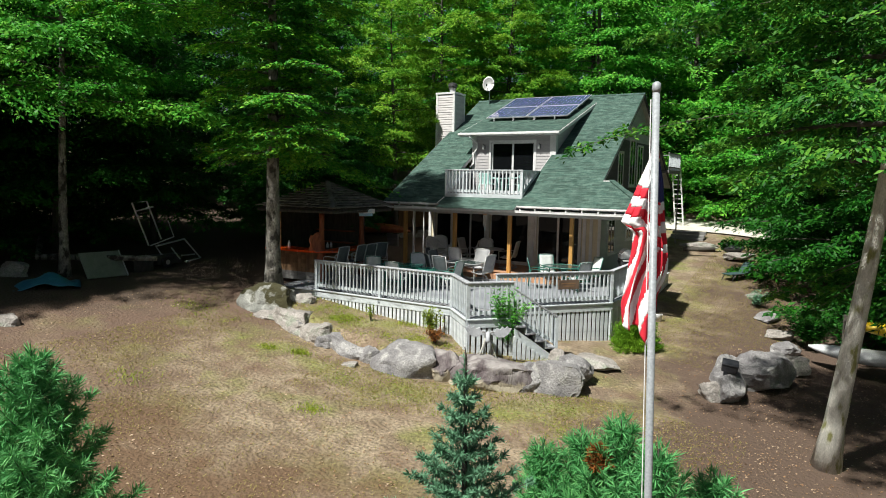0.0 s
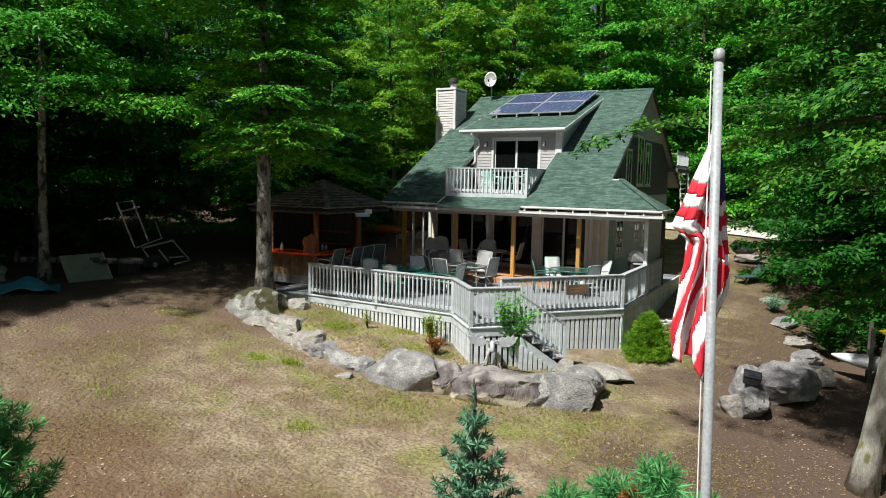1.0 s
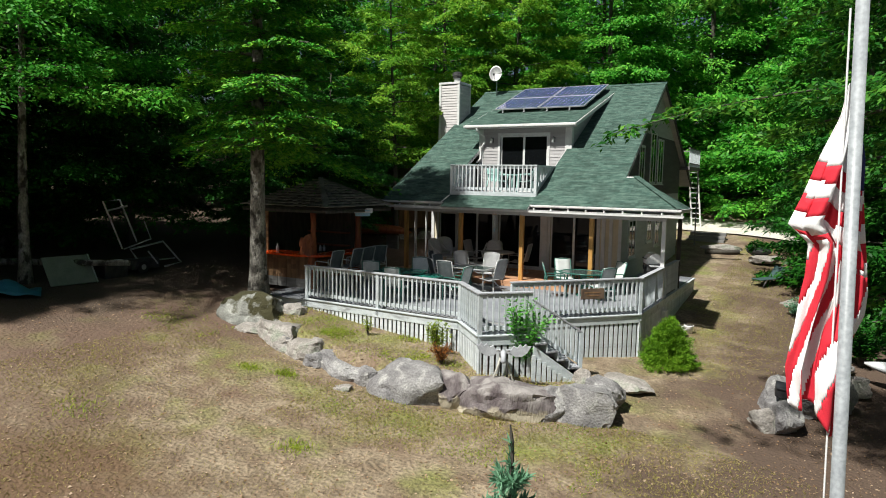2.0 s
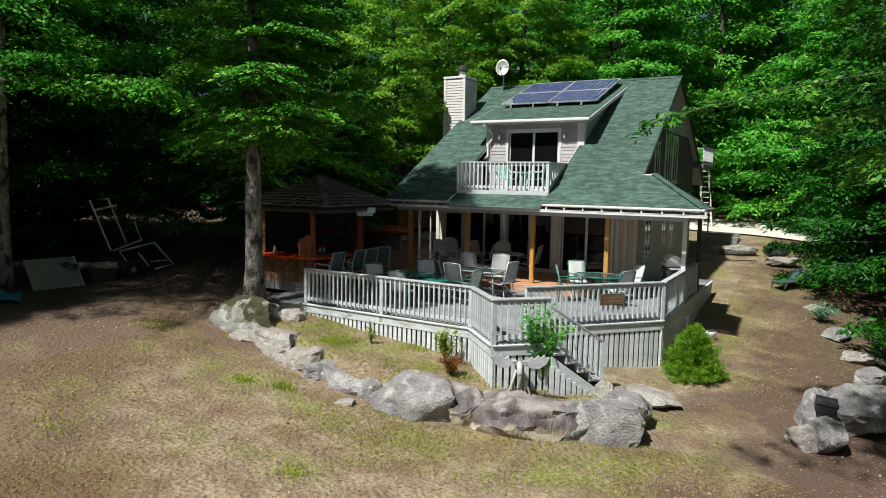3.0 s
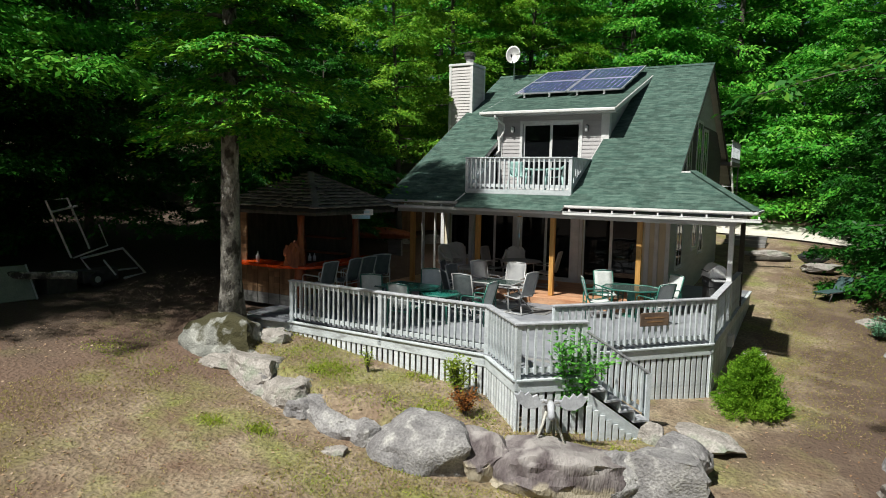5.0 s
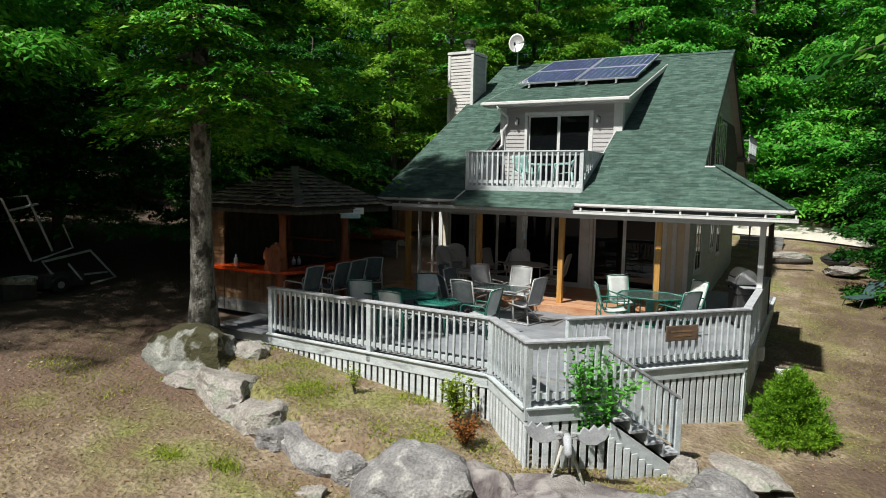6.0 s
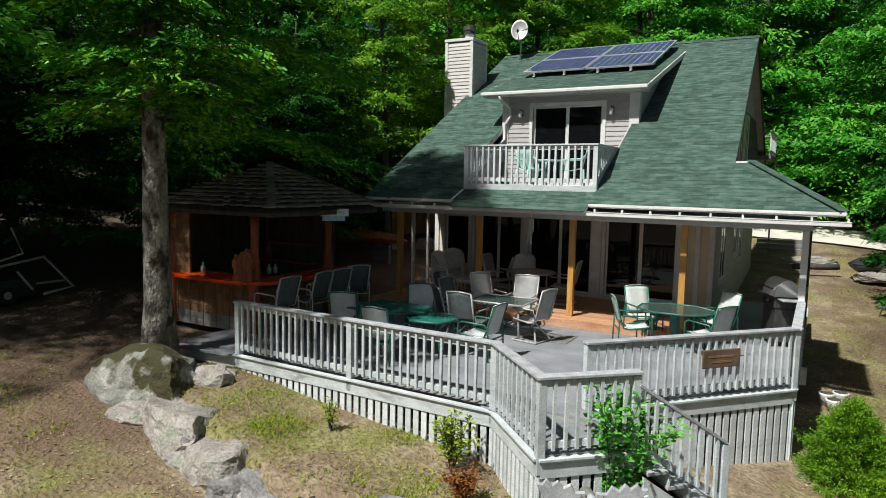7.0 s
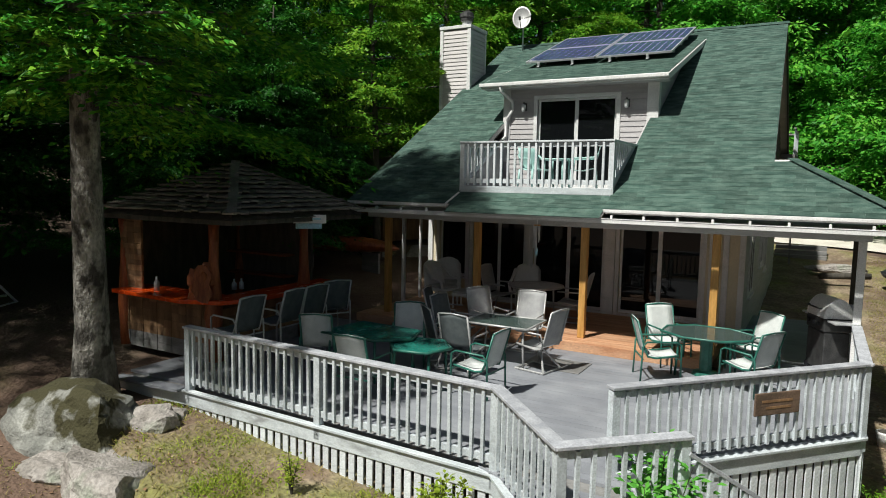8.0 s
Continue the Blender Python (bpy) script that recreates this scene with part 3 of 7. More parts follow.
under.slab([(EAVE_R, EAVE_Y, EAVE_Z - 0.03), (EAVE_R, 20.0, EAVE_Z - 0.09), (HIP_X, 20.0, SIDE_TOP - 0.03), (HIP_X, KINK_Y, SIDE_TOP - 0.03)], 0.1)
roof = hpart("roof", under, M_SIDE, "green asphalt shingle roof")

tab = Shape()
tab.add([(-0.166, 0, 0.009), (0.166, 0, 0.009), (0.166, 0.19, 0.004), (-0.166, 0.19, 0.004), (-0.166, 0, -0.004), (0.166, 0, -0.004)], [(0, 1, 2, 3), (0, 4, 5, 1), (0, 3, 4), (1, 5, 2)])
tab_mesh = tab.mesh("shingle", M_SHINGLE)
courses, n_single = Shape(), 0
slope_len = (RIDGE_Y - EAVE_Y) / math.cos(math.atan(SLOPE))
tilt = Matrix.Rotation(math.atan(SLOPE), 4, "X")


def shingle_field(s, x0f, x1f, origin, turn, length, pick=None):
    """Courses of tabs up a plane; x0f, x1f give each course's ends; some tabs become objects of their own."""
    global n_single
    for i in range(int(length / 0.145)):
        d = i * 0.145
        x0, x1 = x0f(d), x1f(d)
        if x1 - x0 < 0.15:
            continue
        x = x0 - (0.166 if i % 2 else 0.0) - RNG.random() * 0.05
        while x < x1:
            a, b = max(x, x0), min(x + 0.333, x1)
            x += 0.333
            if b - a < 0.03:
                continue
            m = origin @ turn @ Matrix.Translation(((a + b) / 2, d, 0.002 + RNG.random() * 0.004)) @ Matrix.Diagonal(((b - a) / 0.333, 1, 1, 1))
            if pick and n_single < 300 and pick((a + b) / 2, d) and b - a > 0.2:
                ob = new("shingle", tab_mesh)
                ob.parent = roof
                ob.matrix_basis = m
                n_single += 1
            else:
                s.add([m @ Vector(p) for p in tab.v], tab.f)


FRONT = Matrix.Translation((0, EAVE_Y - 0.03, EAVE_Z - 0.04))
run = math.cos(math.atan(SLOPE))


def right_end(d):
    y = d * run
    k = KINK_Y - EAVE_Y
    return EAVE_R - (EAVE_R - HIP_X) * y / k if y < k else RAKE_K + (RAKE_R - RAKE_K) * (y - k) / (RIDGE_Y - KINK_Y)


shingle_field(courses, lambda d: WELL_R if d * run < 3.3 else (-4.40 if d * run < 7.7 else -8.6), lambda d: right_end(d + 0.13), FRONT, tilt, slope_len - 0.06, lambda x, d: -4.0 < x < 0.2 and d < 3.4)
shingle_field(courses, lambda d: RAKE_L, lambda d: WELL_L if d * run < 2.2 else DX0, FRONT, tilt, slope_len - 0.06)
shingle_field(courses, lambda d: WELL_L, lambda d: WELL_R, Matrix.Translation((0, 18.0, 3.775)), tilt, 0.86)
BACKM = Matrix.Translation((0, 33.22, roof_z(2 * RIDGE_Y - 33.22) - 0.02)) @ Matrix.Rotation(math.pi, 4, "Z")
shingle_field(courses, lambda d: -RAKE_R, lambda d: -RAKE_L, BACKM, tilt, 7.85)
side_tilt = math.atan((SIDE_TOP - EAVE_Z) / (EAVE_R - HIP_X))
shingle_field(courses, lambda d: EAVE_Y + 0.02 + d * math.cos(side_tilt) * (KINK_Y - EAVE_Y) / (EAVE_R - HIP_X), lambda d: 20.0,
              Matrix.Translation((EAVE_R + 0.02, 0, EAVE_Z - 0.07)) @ Matrix.Rotation(math.pi / 2, 4, "Z"), Matrix.Rotation(side_tilt, 4, "X"), 1.94)
cm = courses.mesh("shingle_field", M_SHINGLEJ)
tagged(part("shingle_field", cm, M_SHINGLEJ, roof), kind="stuff")
caps = Shape()
x = RAKE_L
while x < RAKE_R:
    w = min(0.2, RAKE_R - x)
    z = 0.004 + 0.006 * RNG.random()
    caps.add([(x, RIDGE_Y - 0.15, RIDGE_Z - 0.08 + z), (x + w + 0.03, RIDGE_Y - 0.15, RIDGE_Z - 0.085 + z), (x + w + 0.03, RIDGE_Y, RIDGE_Z + 0.008 + z), (x, RIDGE_Y, RIDGE_Z + 0.012 + z), (x + w + 0.03, RIDGE_Y + 0.15, RIDGE_Z - 0.085 + z), (x, RIDGE_Y + 0.15, RIDGE_Z - 0.08 + z)],
             [(0, 1, 2, 3), (3, 2, 4, 5)])
    x += 0.2
tagged(part("ridge_cap", caps, M_SHINGLEJ, roof), kind="stuff")
part("hip_cap", Shape().bar((EAVE_R + 0.0, EAVE_Y - 0.02, EAVE_Z - 0.012), (HIP_X, KINK_Y, SIDE_TOP - 0.008), 0.22, 0.016), M_SHINGLEJ, roof)
# boards along the edges
for x0, x1, y0 in ((RAKE_K - 0.02, RAKE_R - 0.02, KINK_Y - 0.1), (RAKE_L, RAKE_L, EAVE_Y)):
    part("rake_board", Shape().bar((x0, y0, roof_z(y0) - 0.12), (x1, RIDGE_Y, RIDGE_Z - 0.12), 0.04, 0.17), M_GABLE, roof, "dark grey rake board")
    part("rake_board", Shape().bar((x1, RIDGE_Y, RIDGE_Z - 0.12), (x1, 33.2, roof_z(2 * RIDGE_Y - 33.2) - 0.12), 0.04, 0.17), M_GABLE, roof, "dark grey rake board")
for fasc in (Shape().box((WELL_R - 0.03, EAVE_Y - 0.06, EAVE_Z - 0.095), (EAVE_R + 0.02, EAVE_Y - 0.02, EAVE_Z - 0.04)),
             Shape().box((RAKE_L - 0.01, EAVE_Y - 0.06, EAVE_Z - 0.10), (-7.60, EAVE_Y - 0.02, EAVE_Z - 0.045)),
             Shape().bar((-7.60, EAVE_Y - 0.04, EAVE_Z - 0.06), (WELL_L, BY - 0.1, roof_z(BY - 0.1) - 0.03), 0.05, 0.07),
             Shape().box((EAVE_R, EAVE_Y - 0.02, EAVE_Z - 0.10), (EAVE_R + 0.035, 20.0, EAVE_Z - 0.04))):
    part("fascia", fasc, M_WHITE, roof, "white painted fascia board", bevel=0.006)
gutter = hpart("gutter", Shape().box((-10.1, 18.10, 3.69), (0.33, 18.13, 3.765)).box((-10.1, 18.131, 3.69), (0.33, 18.26, 3.715)).box((-10.1, 18.09, 3.76), (0.33, 18.105, 3.775)).box((-10.1, 18.26, 3.69), (0.33, 18.30, 3.76)), M_WHITE, "long white gutter under the eave", bevel=0.006)
for x in [*np.arange(-9.9, -7.5, 0.62), *np.arange(-4.2, 0.3, 0.56)]:
    part("gutter_bracket", Shape().box((x - 0.018, 18.19, 3.74), (x + 0.018, 18.25, 3.83)), M_WHITE, gutter)
hpart("porch_beam", Shape().box((-9.95, 18.82, 3.55), (-0.25, 18.98, 3.74)).box((-0.42, 18.98, 3.55), (-0.26, 21.5, 3.74)), M_SIDE, "grey porch beam", bevel=0.01)
hpart("porch_ceiling", Shape().box((-9.95, 18.5, 3.745), (-0.2, 21.5, 3.765)), M_SIDE)

# porch floor boards and posts
floor = hpart("porch_floor", Shape().box((-9.95, 18.50, 1.10), (-2.55, 21.55, 1.355)), M_PORCH, "reddish wooden porch floor raised one step")
for i in range(21):
    y = 18.46 + i * 0.147
    part("plank", Shape().box((-9.97, y, 1.356), (-2.53, y + 0.140, 1.396 + 0.002 * (i % 3))), M_PORCH, floor)
part("step_face", Shape().box((-9.97, 18.44, 1.225), (-2.53, 18.458, 1.39)), M_PORCH, floor)
for i, x in enumerate((-9.43, -7.18, -4.88, -2.52)):
    hpart("porch_post", Shape().box((x - 0.065, 18.835, 1.40), (x + 0.065, 18.965, 3.55)), M_HONEY, "honey coloured square porch post", bevel=0.01)
hpart("porch_post", Shape().box((-0.40, 21.35, 1.22), (-0.28, 21.47, 3.55)), M_DARKBARK, "dark side porch post", bevel=0.01)
hpart("screen_post", Shape().box((-9.86, 20.1, 1.40), (-9.78, 20.18, 3.745)).box((-9.86, 20.9, 1.4), (-9.8, 20.96, 3.745)), M_WHITE, "thin white corner post", bevel=0.006)
hpart("porch_post", Shape().box((-0.42, 19.02, 1.2), (-0.30, 19.14, 3.55)), M_WHITE, "white painted corner post of the side porch", bevel=0.01)

# dormer
DX1, DY, DZ = -4.22, WALL_Y, 6.78
hole = [(-7.00, -5.11, 4.30, 6.36)]
hpart("dormer_wall", wall_with_holes(DX0, DX1, 4.2, 6.74, DY, DY + 0.14, hole), M_SIDING, "mauve grey dormer wall")
for x in (DX0, DX1 - 0.12):
    prof = [(DY + 0.14, 4.2), (DY + 0.14, 6.74), (26.2, 8.36), (26.2, 7.9), (22.5, 4.2)]
    cheeks = Shape().add([(x, y, z) for y, z in prof] + [(x + 0.12, y, z) for y, z in prof], [(0, 1, 2, 3, 4), (9, 8, 7, 6, 5)] + [(i, i + 5, (i + 1) % 5 + 5, (i + 1) % 5) for i in range(5)])
    hpart("dormer_cheek", cheeks, M_SIDING)
window("balcony_door", *hole[0], DY, "white framed sliding balcony door", 1)
for a, b in ((DX0 + 0.16, -7.09), (-5.02, DX1 - 0.22)):
    for i in range(21):
        z = 4.25 + i * 0.119
        hb = Shape().add([(a, DY - 0.003, z + 0.121), (a, DY - 0.020, z), (b, DY - 0.020, z), (b, DY - 0.003, z + 0.121), (a, DY, z), (b, DY, z)], [(3, 2, 1, 0), (2, 5, 4, 1), (0, 1, 4), (3, 5, 2)])
        hpart("clapboard", hb, M_SIDING)
over = Shape()
for i in range(2):
    z = 6.46 + i * 0.14
    over.add([(-7.09, DY - 0.003, z + 0.14), (-7.09, DY - 0.02, z), (-5.02, DY - 0.02, z), (-5.02, DY - 0.003, z + 0.14)], [(3, 2, 1, 0)])
hpart("clapboard", over, M_SIDING)
hpart("corner_trim", Shape().box((DX1 - 0.22, DY - 0.04, 4.9), (DX1 + 0.015, DY - 0.001, 6.62)).box((DX1 + 0.001, DY - 0.039, 4.9), (DX1 + 0.03, DY + 0.16, 6.62)), M_WHITE, "white dormer corner board", bevel=0.006)
hpart("corner_trim", Shape().box((DX0 - 0.02, DY - 0.04, 4.9), (DX0 + 0.16, DY - 0.001, 6.62)), M_WHITE, "white dormer corner board", bevel=0.006)
D_EAVE_Y, D_SL = 21.22, 0.345
d_turn = Matrix.Rotation(math.atan(D_SL), 4, "X")
dlen = (26.3 - D_EAVE_Y) / math.cos(math.atan(D_SL))
droof = hpart("dormer_roof", Shape().slab([(-8.30, D_EAVE_Y, DZ - 0.03), (-3.96, D_EAVE_Y, DZ - 0.03), (-3.96, 26.6, DZ - 0.03 + D_SL * (26.6 - D_EAVE_Y)), (-8.30, 26.6, DZ - 0.03 + D_SL * (26.6 - D_EAVE_Y))], 0.1), M_SIDE, "green shingled shed dormer roof")
ds = Shape()
shingle_field(ds, lambda d: -8.30, lambda d: -3.96, Matrix.Translation((0, D_EAVE_Y - 0.02, DZ - 0.035)), d_turn, dlen + 0.2)
tagged(part("shingle_field", ds, M_SHINGLEJ, droof), kind="stuff")
part("fascia", Shape().box((-8.32, D_EAVE_Y - 0.045, DZ - 0.17), (-3.94, D_EAVE_Y - 0.005, DZ - 0.03)), M_WHITE, droof, "white fascia board", bevel=0.005)
for x, y in ((-3.94, 26.0), (-8.32, 25.4)):
    part("rake_board", Shape().bar((x, D_EAVE_Y - 0.02, DZ - 0.10), (x, y, DZ - 0.10 + D_SL * (y - D_EAVE_Y)), 0.03, 0.13), M_WHITE, droof, "white dormer rake board", bevel=0.005)
part("gutter", Shape().box((-8.34, D_EAVE_Y - 0.15, DZ - 0.13), (-3.92, D_EAVE_Y - 0.05, DZ - 0.045)), M_WHITE, droof, "white dormer gutter", bevel=0.015)
part("soffit", Shape().box((-8.3, D_EAVE_Y, DZ - 0.17), (-3.96, DY, DZ - 0.15)), M_SIDING, droof)
part("downspout", Shape().tube([(-7.80, D_EAVE_Y - 0.1, 6.64), (-7.79, D_EAVE_Y - 0.02, 6.52), (-7.62, 21.44, 6.34), (-7.62, 21.46, 6.12), (-7.76, 21.47, 5.9), (-7.78, 21.47, 5.5), (-7.86, 21.3, 5.36)], 0.038, 8), M_WHITE, droof, "white bent downspout", smooth=True)
for x in (-7.32, -4.87):
    lamp = hpart("wall_lamp", Shape().box((x - 0.05, DY - 0.045, 6.10), (x + 0.05, DY - 0.02, 6.28)).tube([(x, DY - 0.04, 6.26), (x, DY - 0.1, 6.30), (x, DY - 0.12, 6.25)], 0.012, 6), M_DARKSTEEL, "small black wall lantern")
    part("lantern", Shape().tube([(x, DY - 0.12, 6.26), (x, DY - 0.12, 6.23), (x, DY - 0.12, 6.10), (x, DY - 0.12, 6.07)], [0.02, 0.06, 0.05, 0.02], 6), M_STEEL, lamp)

# balcony
BX0, BX1, BZ, BTOP = WELL_L + 0.02, WELL_R - 0.02, 4.30, 5.20
BEND = EAVE_Y + (BTOP - EAVE_Z) / SLOPE
balcony = hpart("balcony", Shape().box((BX0, BY + 0.03, 4.10), (BX1, DY - 0.05, BZ - 0.02)), M_BOARD, "pale grey balcony set into the roof", bevel=0.006)
part("rim_board", Shape().box((BX0 - 0.03, BY - 0.06, 4.17), (BX1 + 0.03, BY + 0.028, 4.30)), M_RIM, balcony, "pale grey rim board", bevel=0.006)
part("top_rail", Shape().box((BX0 - 0.06, BY - 0.07, BTOP - 0.035), (BX1 + 0.06, BY + 0.07, BTOP)), M_SLAT, balcony, "pale grey flat cap rail", bevel=0.006)
part("upper_rail", Shape().box((BX0, BY - 0.02, BTOP - 0.125), (BX1, BY + 0.025, BTOP - 0.037)), M_SLAT, balcony, bevel=0.004)
part("bottom_rail", Shape().box((BX0, BY - 0.02, 4.36), (BX1, BY + 0.025, 4.45)), M_SLAT, balcony, bevel=0.004)
for x in (BX0, BX1):
    part("post", Shape().box((x - 0.05, BY - 0.05, 4.17), (x + 0.05, BY + 0.05, BTOP - 0.037)), M_SLAT, balcony, bevel=0.006)
bal = Shape().box((-0.02, -0.02, 0), (0.02, 0.02, 1)).mesh("baluster", M_DECKPAINT)
pale_bal = Shape().box((-0.021, -0.021, 0), (0.021, 0.021, 1)).mesh("baluster", M_SLAT)
nb = 21
for i in range(1, nb):
    x = BX0 + (BX1 - BX0) * i / nb
    part("baluster", pale_bal, M_SLAT, balcony, m=Matrix.Translation((x, BY - 0.045, 4.31)) @ Matrix.Diagonal((1, 1, BTOP - 0.05 - 4.31, 1)))
for x, back_y in ((BX0, 20.5), (BX1, DY)):
    side = part("side_rail", Shape().bar((x, BY + 0.07, BTOP - 0.02), (x, BEND, BTOP - 0.02), 0.12, 0.036), M_SLAT, balcony, "flat rail running back into the roof")
    part("slope_rail", Shape().bar((x, BY + 0.05, 4.36), (x, BEND - 0.1, BTOP - 0.03), 0.05, 0.09), M_SLAT, side, "sloping lower rail along the shingles")
    for i in range(1, 12):
        y = BY + (BEND - BY) * i / 12
        zb = roof_z(y) + 0.06
        part("baluster", pale_bal, M_SLAT, side, m=Matrix.Translation((x, y, zb)) @ Matrix.Diagonal((1, 1, max(0.02, BTOP - 0.038 - zb), 1)))
    part("well_side", Shape().add([(x - 0.015, BY, 4.1), (x - 0.015, back_y, 4.1), (x - 0.015, back_y, roof_z(back_y) - 0.02), (x - 0.015, BY, roof_z(BY) - 0.02), (x + 0.015, BY, 4.1), (x + 0.015, back_y, 4.1), (x + 0.015, back_y, roof_z(back_y) - 0.02), (x + 0.015, BY, roof_z(BY) - 0.02)],
         [(0, 3, 2, 1), (4, 5, 6, 7), (0, 1, 5, 4), (1, 2, 6, 5), (2, 3, 7, 6), (3, 0, 4, 7)]), M_SIDING, balcony, "boarded side of the roof well")

# chimney
CX0, CX1, CY0, CY1 = -10.80, -9.88, 23.50, 24.45
chim = hpart("chimney", Shape().box((CX0, CY0, 3.0), (CX1, CY1, 8.66)), M_PINK, "pale clapboarded chimney with white corner boards")
for i in range(29):
    z = 5.5 + i * 0.109
    s = Shape()
    s.add([(CX0, CY0 - 0.004, z + 0.111), (CX0, CY0 - 0.024, z), (CX1, CY0 - 0.024, z), (CX1, CY0 - 0.004, z + 0.111), (CX0, CY0, z), (CX1, CY0, z)], [(3, 2, 1, 0), (2, 5, 4, 1)])
    s.add([(CX1 + 0.004, CY0, z + 0.111), (CX1 + 0.024, CY0, z), (CX1 + 0.024, CY1, z), (CX1 + 0.004, CY1, z + 0.111), (CX1, CY0, z), (CX1, CY1, z)], [(0, 1, 2, 3), (1, 4, 5, 2)])
    part("clapboard", s, M_PINK, chim)
part("corner_board", Shape().box((CX1 - 0.07, CY0 - 0.036, 5.5), (CX1 + 0.036, CY0 - 0.025, 8.68)).box((CX1 + 0.025, CY0 - 0.025, 5.5), (CX1 + 0.036, CY0 + 0.07, 8.68)).box((CX0 - 0.03, CY0 - 0.036, 5.0), (CX0 + 0.07, CY0 - 0.025, 8.68)).box((CX1 + 0.025, CY1 - 0.07, 5.5), (CX1 + 0.036, CY1 + 0.02, 8.68)), M_WHITE, chim, "white corner boards")
part("cap", Shape().box((CX0 - 0.05, CY0 - 0.05, 8.70), (CX1 + 0.05, CY1 + 0.05, 8.79)), M_WHITE, chim, "pale chimney cap", bevel=0.01)
flue = part("flue_pipe", Shape().tube([(-10.25, 23.98, 8.78), (-10.25, 23.98, 9.08)], 0.14, 14), M_STEEL, chim, "rusty steel flue pipe with a cowl", smooth=False)
part("cowl", Shape().tube([(-10.25, 23.98, 9.0), (-10.25, 23.98, 9.10), (-10.25, 23.98, 9.12), (-10.25, 23.98, 9.22), (-10.25, 23.98, 9.28)], [0.18, 0.19, 0.22, 0.21, 0.10], 14), M_DARKSTEEL, flue)

# solar panels, four in two rows
PAN = Matrix.Translation((-7.90, 22.87, DZ + D_SL * (22.87 - D_EAVE_Y) + 0.12)) @ Matrix.Rotation(radians(21), 4, "X")


def solar_panel(c, r):
    w, h = 1.81, 1.62
    p = thing("solar_panel", "dark blue solar panel in a silver frame on the dormer roof", "solar panel", group="solar panels on the dormer roof")
    p.matrix_basis = PAN @ Matrix.Translation((c * 1.85, r * 1.645, 0))
    s = Shape()
    for lo, hi in (((0, 0), (w, 0.03)), ((0, h - 0.03), (w, h)), ((0, 0.03), (0.03, h - 0.03)), ((w - 0.03, 0.03), (w, h - 0.03))):
        s.box((*lo, 0), (*hi, 0.045))
    part("frame", s, M_STEEL, p, "silver aluminium frame")
    cell = Shape().box((0, 0, 0), (0.163, 0.245, 0.004)).mesh("cell", M_CELL)
    part("backing", Shape().box((0.03, 0.03, 0.02), (w - 0.03, h - 0.03, 0.033)), M_FLAGWHITE, p, "pale backing sheet")
    for i in range(10):
        for j in range(6):
            part("cell", cell, M_CELL, p, m=Matrix.Translation((0.034 + i * 0.1748, 0.036 + j * 0.2588, 0.034)))
    for x in (0.35, 1.25):
        if r == 0:
            part("foot", Shape().box((x - 0.03, -0.09, -0.095), (x + 0.03, 0.05, -0.085)).box((x - 0.03, -0.03, -0.085), (x + 0.03, 0.02, -0.001)), M_STEEL, p)
    for y in (0.3, 1.2):
        part("rail", Shape().box((0, y, -0.06), (w, y + 0.04, -0.001)).box((0.4, y, -0.105), (0.44, y + 0.04, -0.06)), M_STEEL, p)


for c in range(2):
    for r in range(2):
        solar_panel(c, r)

# satellite dish on the roof
dish = thing("satellite_dish", "small pale grey satellite dish on a roof mast", "satellite dish", (-9.35, 26.0, roof_z(26.0) - 0.03))
part("mast", Shape().tube([(0, 0, 0), (0, 0, 0.75), (0, -0.08, 0.95)], 0.025, 8), M_STEEL, dish, smooth=True)
rings = []
for i in range(7):
    r = 0.33 * i / 6
    rings.append([(r * 0.86 * math.cos(a), r * 1.1 * math.sin(a), 0.09 * (i / 6) ** 2) for a in np.linspace(0, 2 * math.pi, 25)])
aim = pose(0, -0.1, 0.95, 76, 0, 14)
part("reflector", Shape().sheet([[aim @ Vector(p) for p in r] for r in rings]), M_GREYFRAME, dish, "pale grey dish", smooth=True, thick=0.012)
part("feed_arm", Shape().tube([aim @ Vector((0, -0.36, 0.06)), aim @ Vector((0, -0.2, 0.4))], 0.014, 6).tube([aim @ Vector((0, -0.22, 0.38)), aim @ Vector((0, -0.16, 0.46))], 0.035, 8), M_DARKSTEEL, dish)


# ---- deck ----
DECK_Z, RAIL_Z = 1.22, 2.16
A0, B0, C0, D0, E0, F0, G0, H0 = (-10.6, 12.95), (-9.02, 13.08), (-3.90, 12.91), (-2.76, 11.73), (-1.90, 12.55), (-2.81, 13.62), (-0.35, 16.40), (-0.36, 24.6)
deck = thing("deck", "grey weathered wooden deck with painted railing and skirting", "deck", (-5, 16, 0))
DM = Matrix.Translation((5, -16, 0))
outline = [A0, B0, C0, D0, E0, F0, G0, H0, (-2.29, 24.6), (-2.29, 18.45), (-10.6, 18.45)]
frame_s = Shape()
frame_s.prism([(-10.5, 13.08), (-8.9, 13.2), (-3.9, 13.05), (-2.76, 11.93), (-2.1, 12.56), (-2.98, 13.62), (-0.5, 16.45), (-0.5, 24.5), (-2.25, 24.5), (-2.25, 18.48), (-10.5, 18.48)], 1.02, 1.18)
part("deck_frame", frame_s, M_GREYBOARD, deck, m=DM)
floor_part = part("deck_floor", Shape().box((-10.3, 13.3, 0.98), (-2.3, 18.3, 1.018)), M_GREYBOARD, deck, m=DM)


def spans(y):
    hits = []
    for (x0, y0), (x1, y1) in zip(outline, outline[1:] + outline[:1]):
        if (y0 <= y) != (y1 <= y):
            hits.append(x0 + (x1 - x0) * (y - y0) / (y1 - y0))
    hits.sort()
    return list(zip(hits[::2], hits[1::2]))


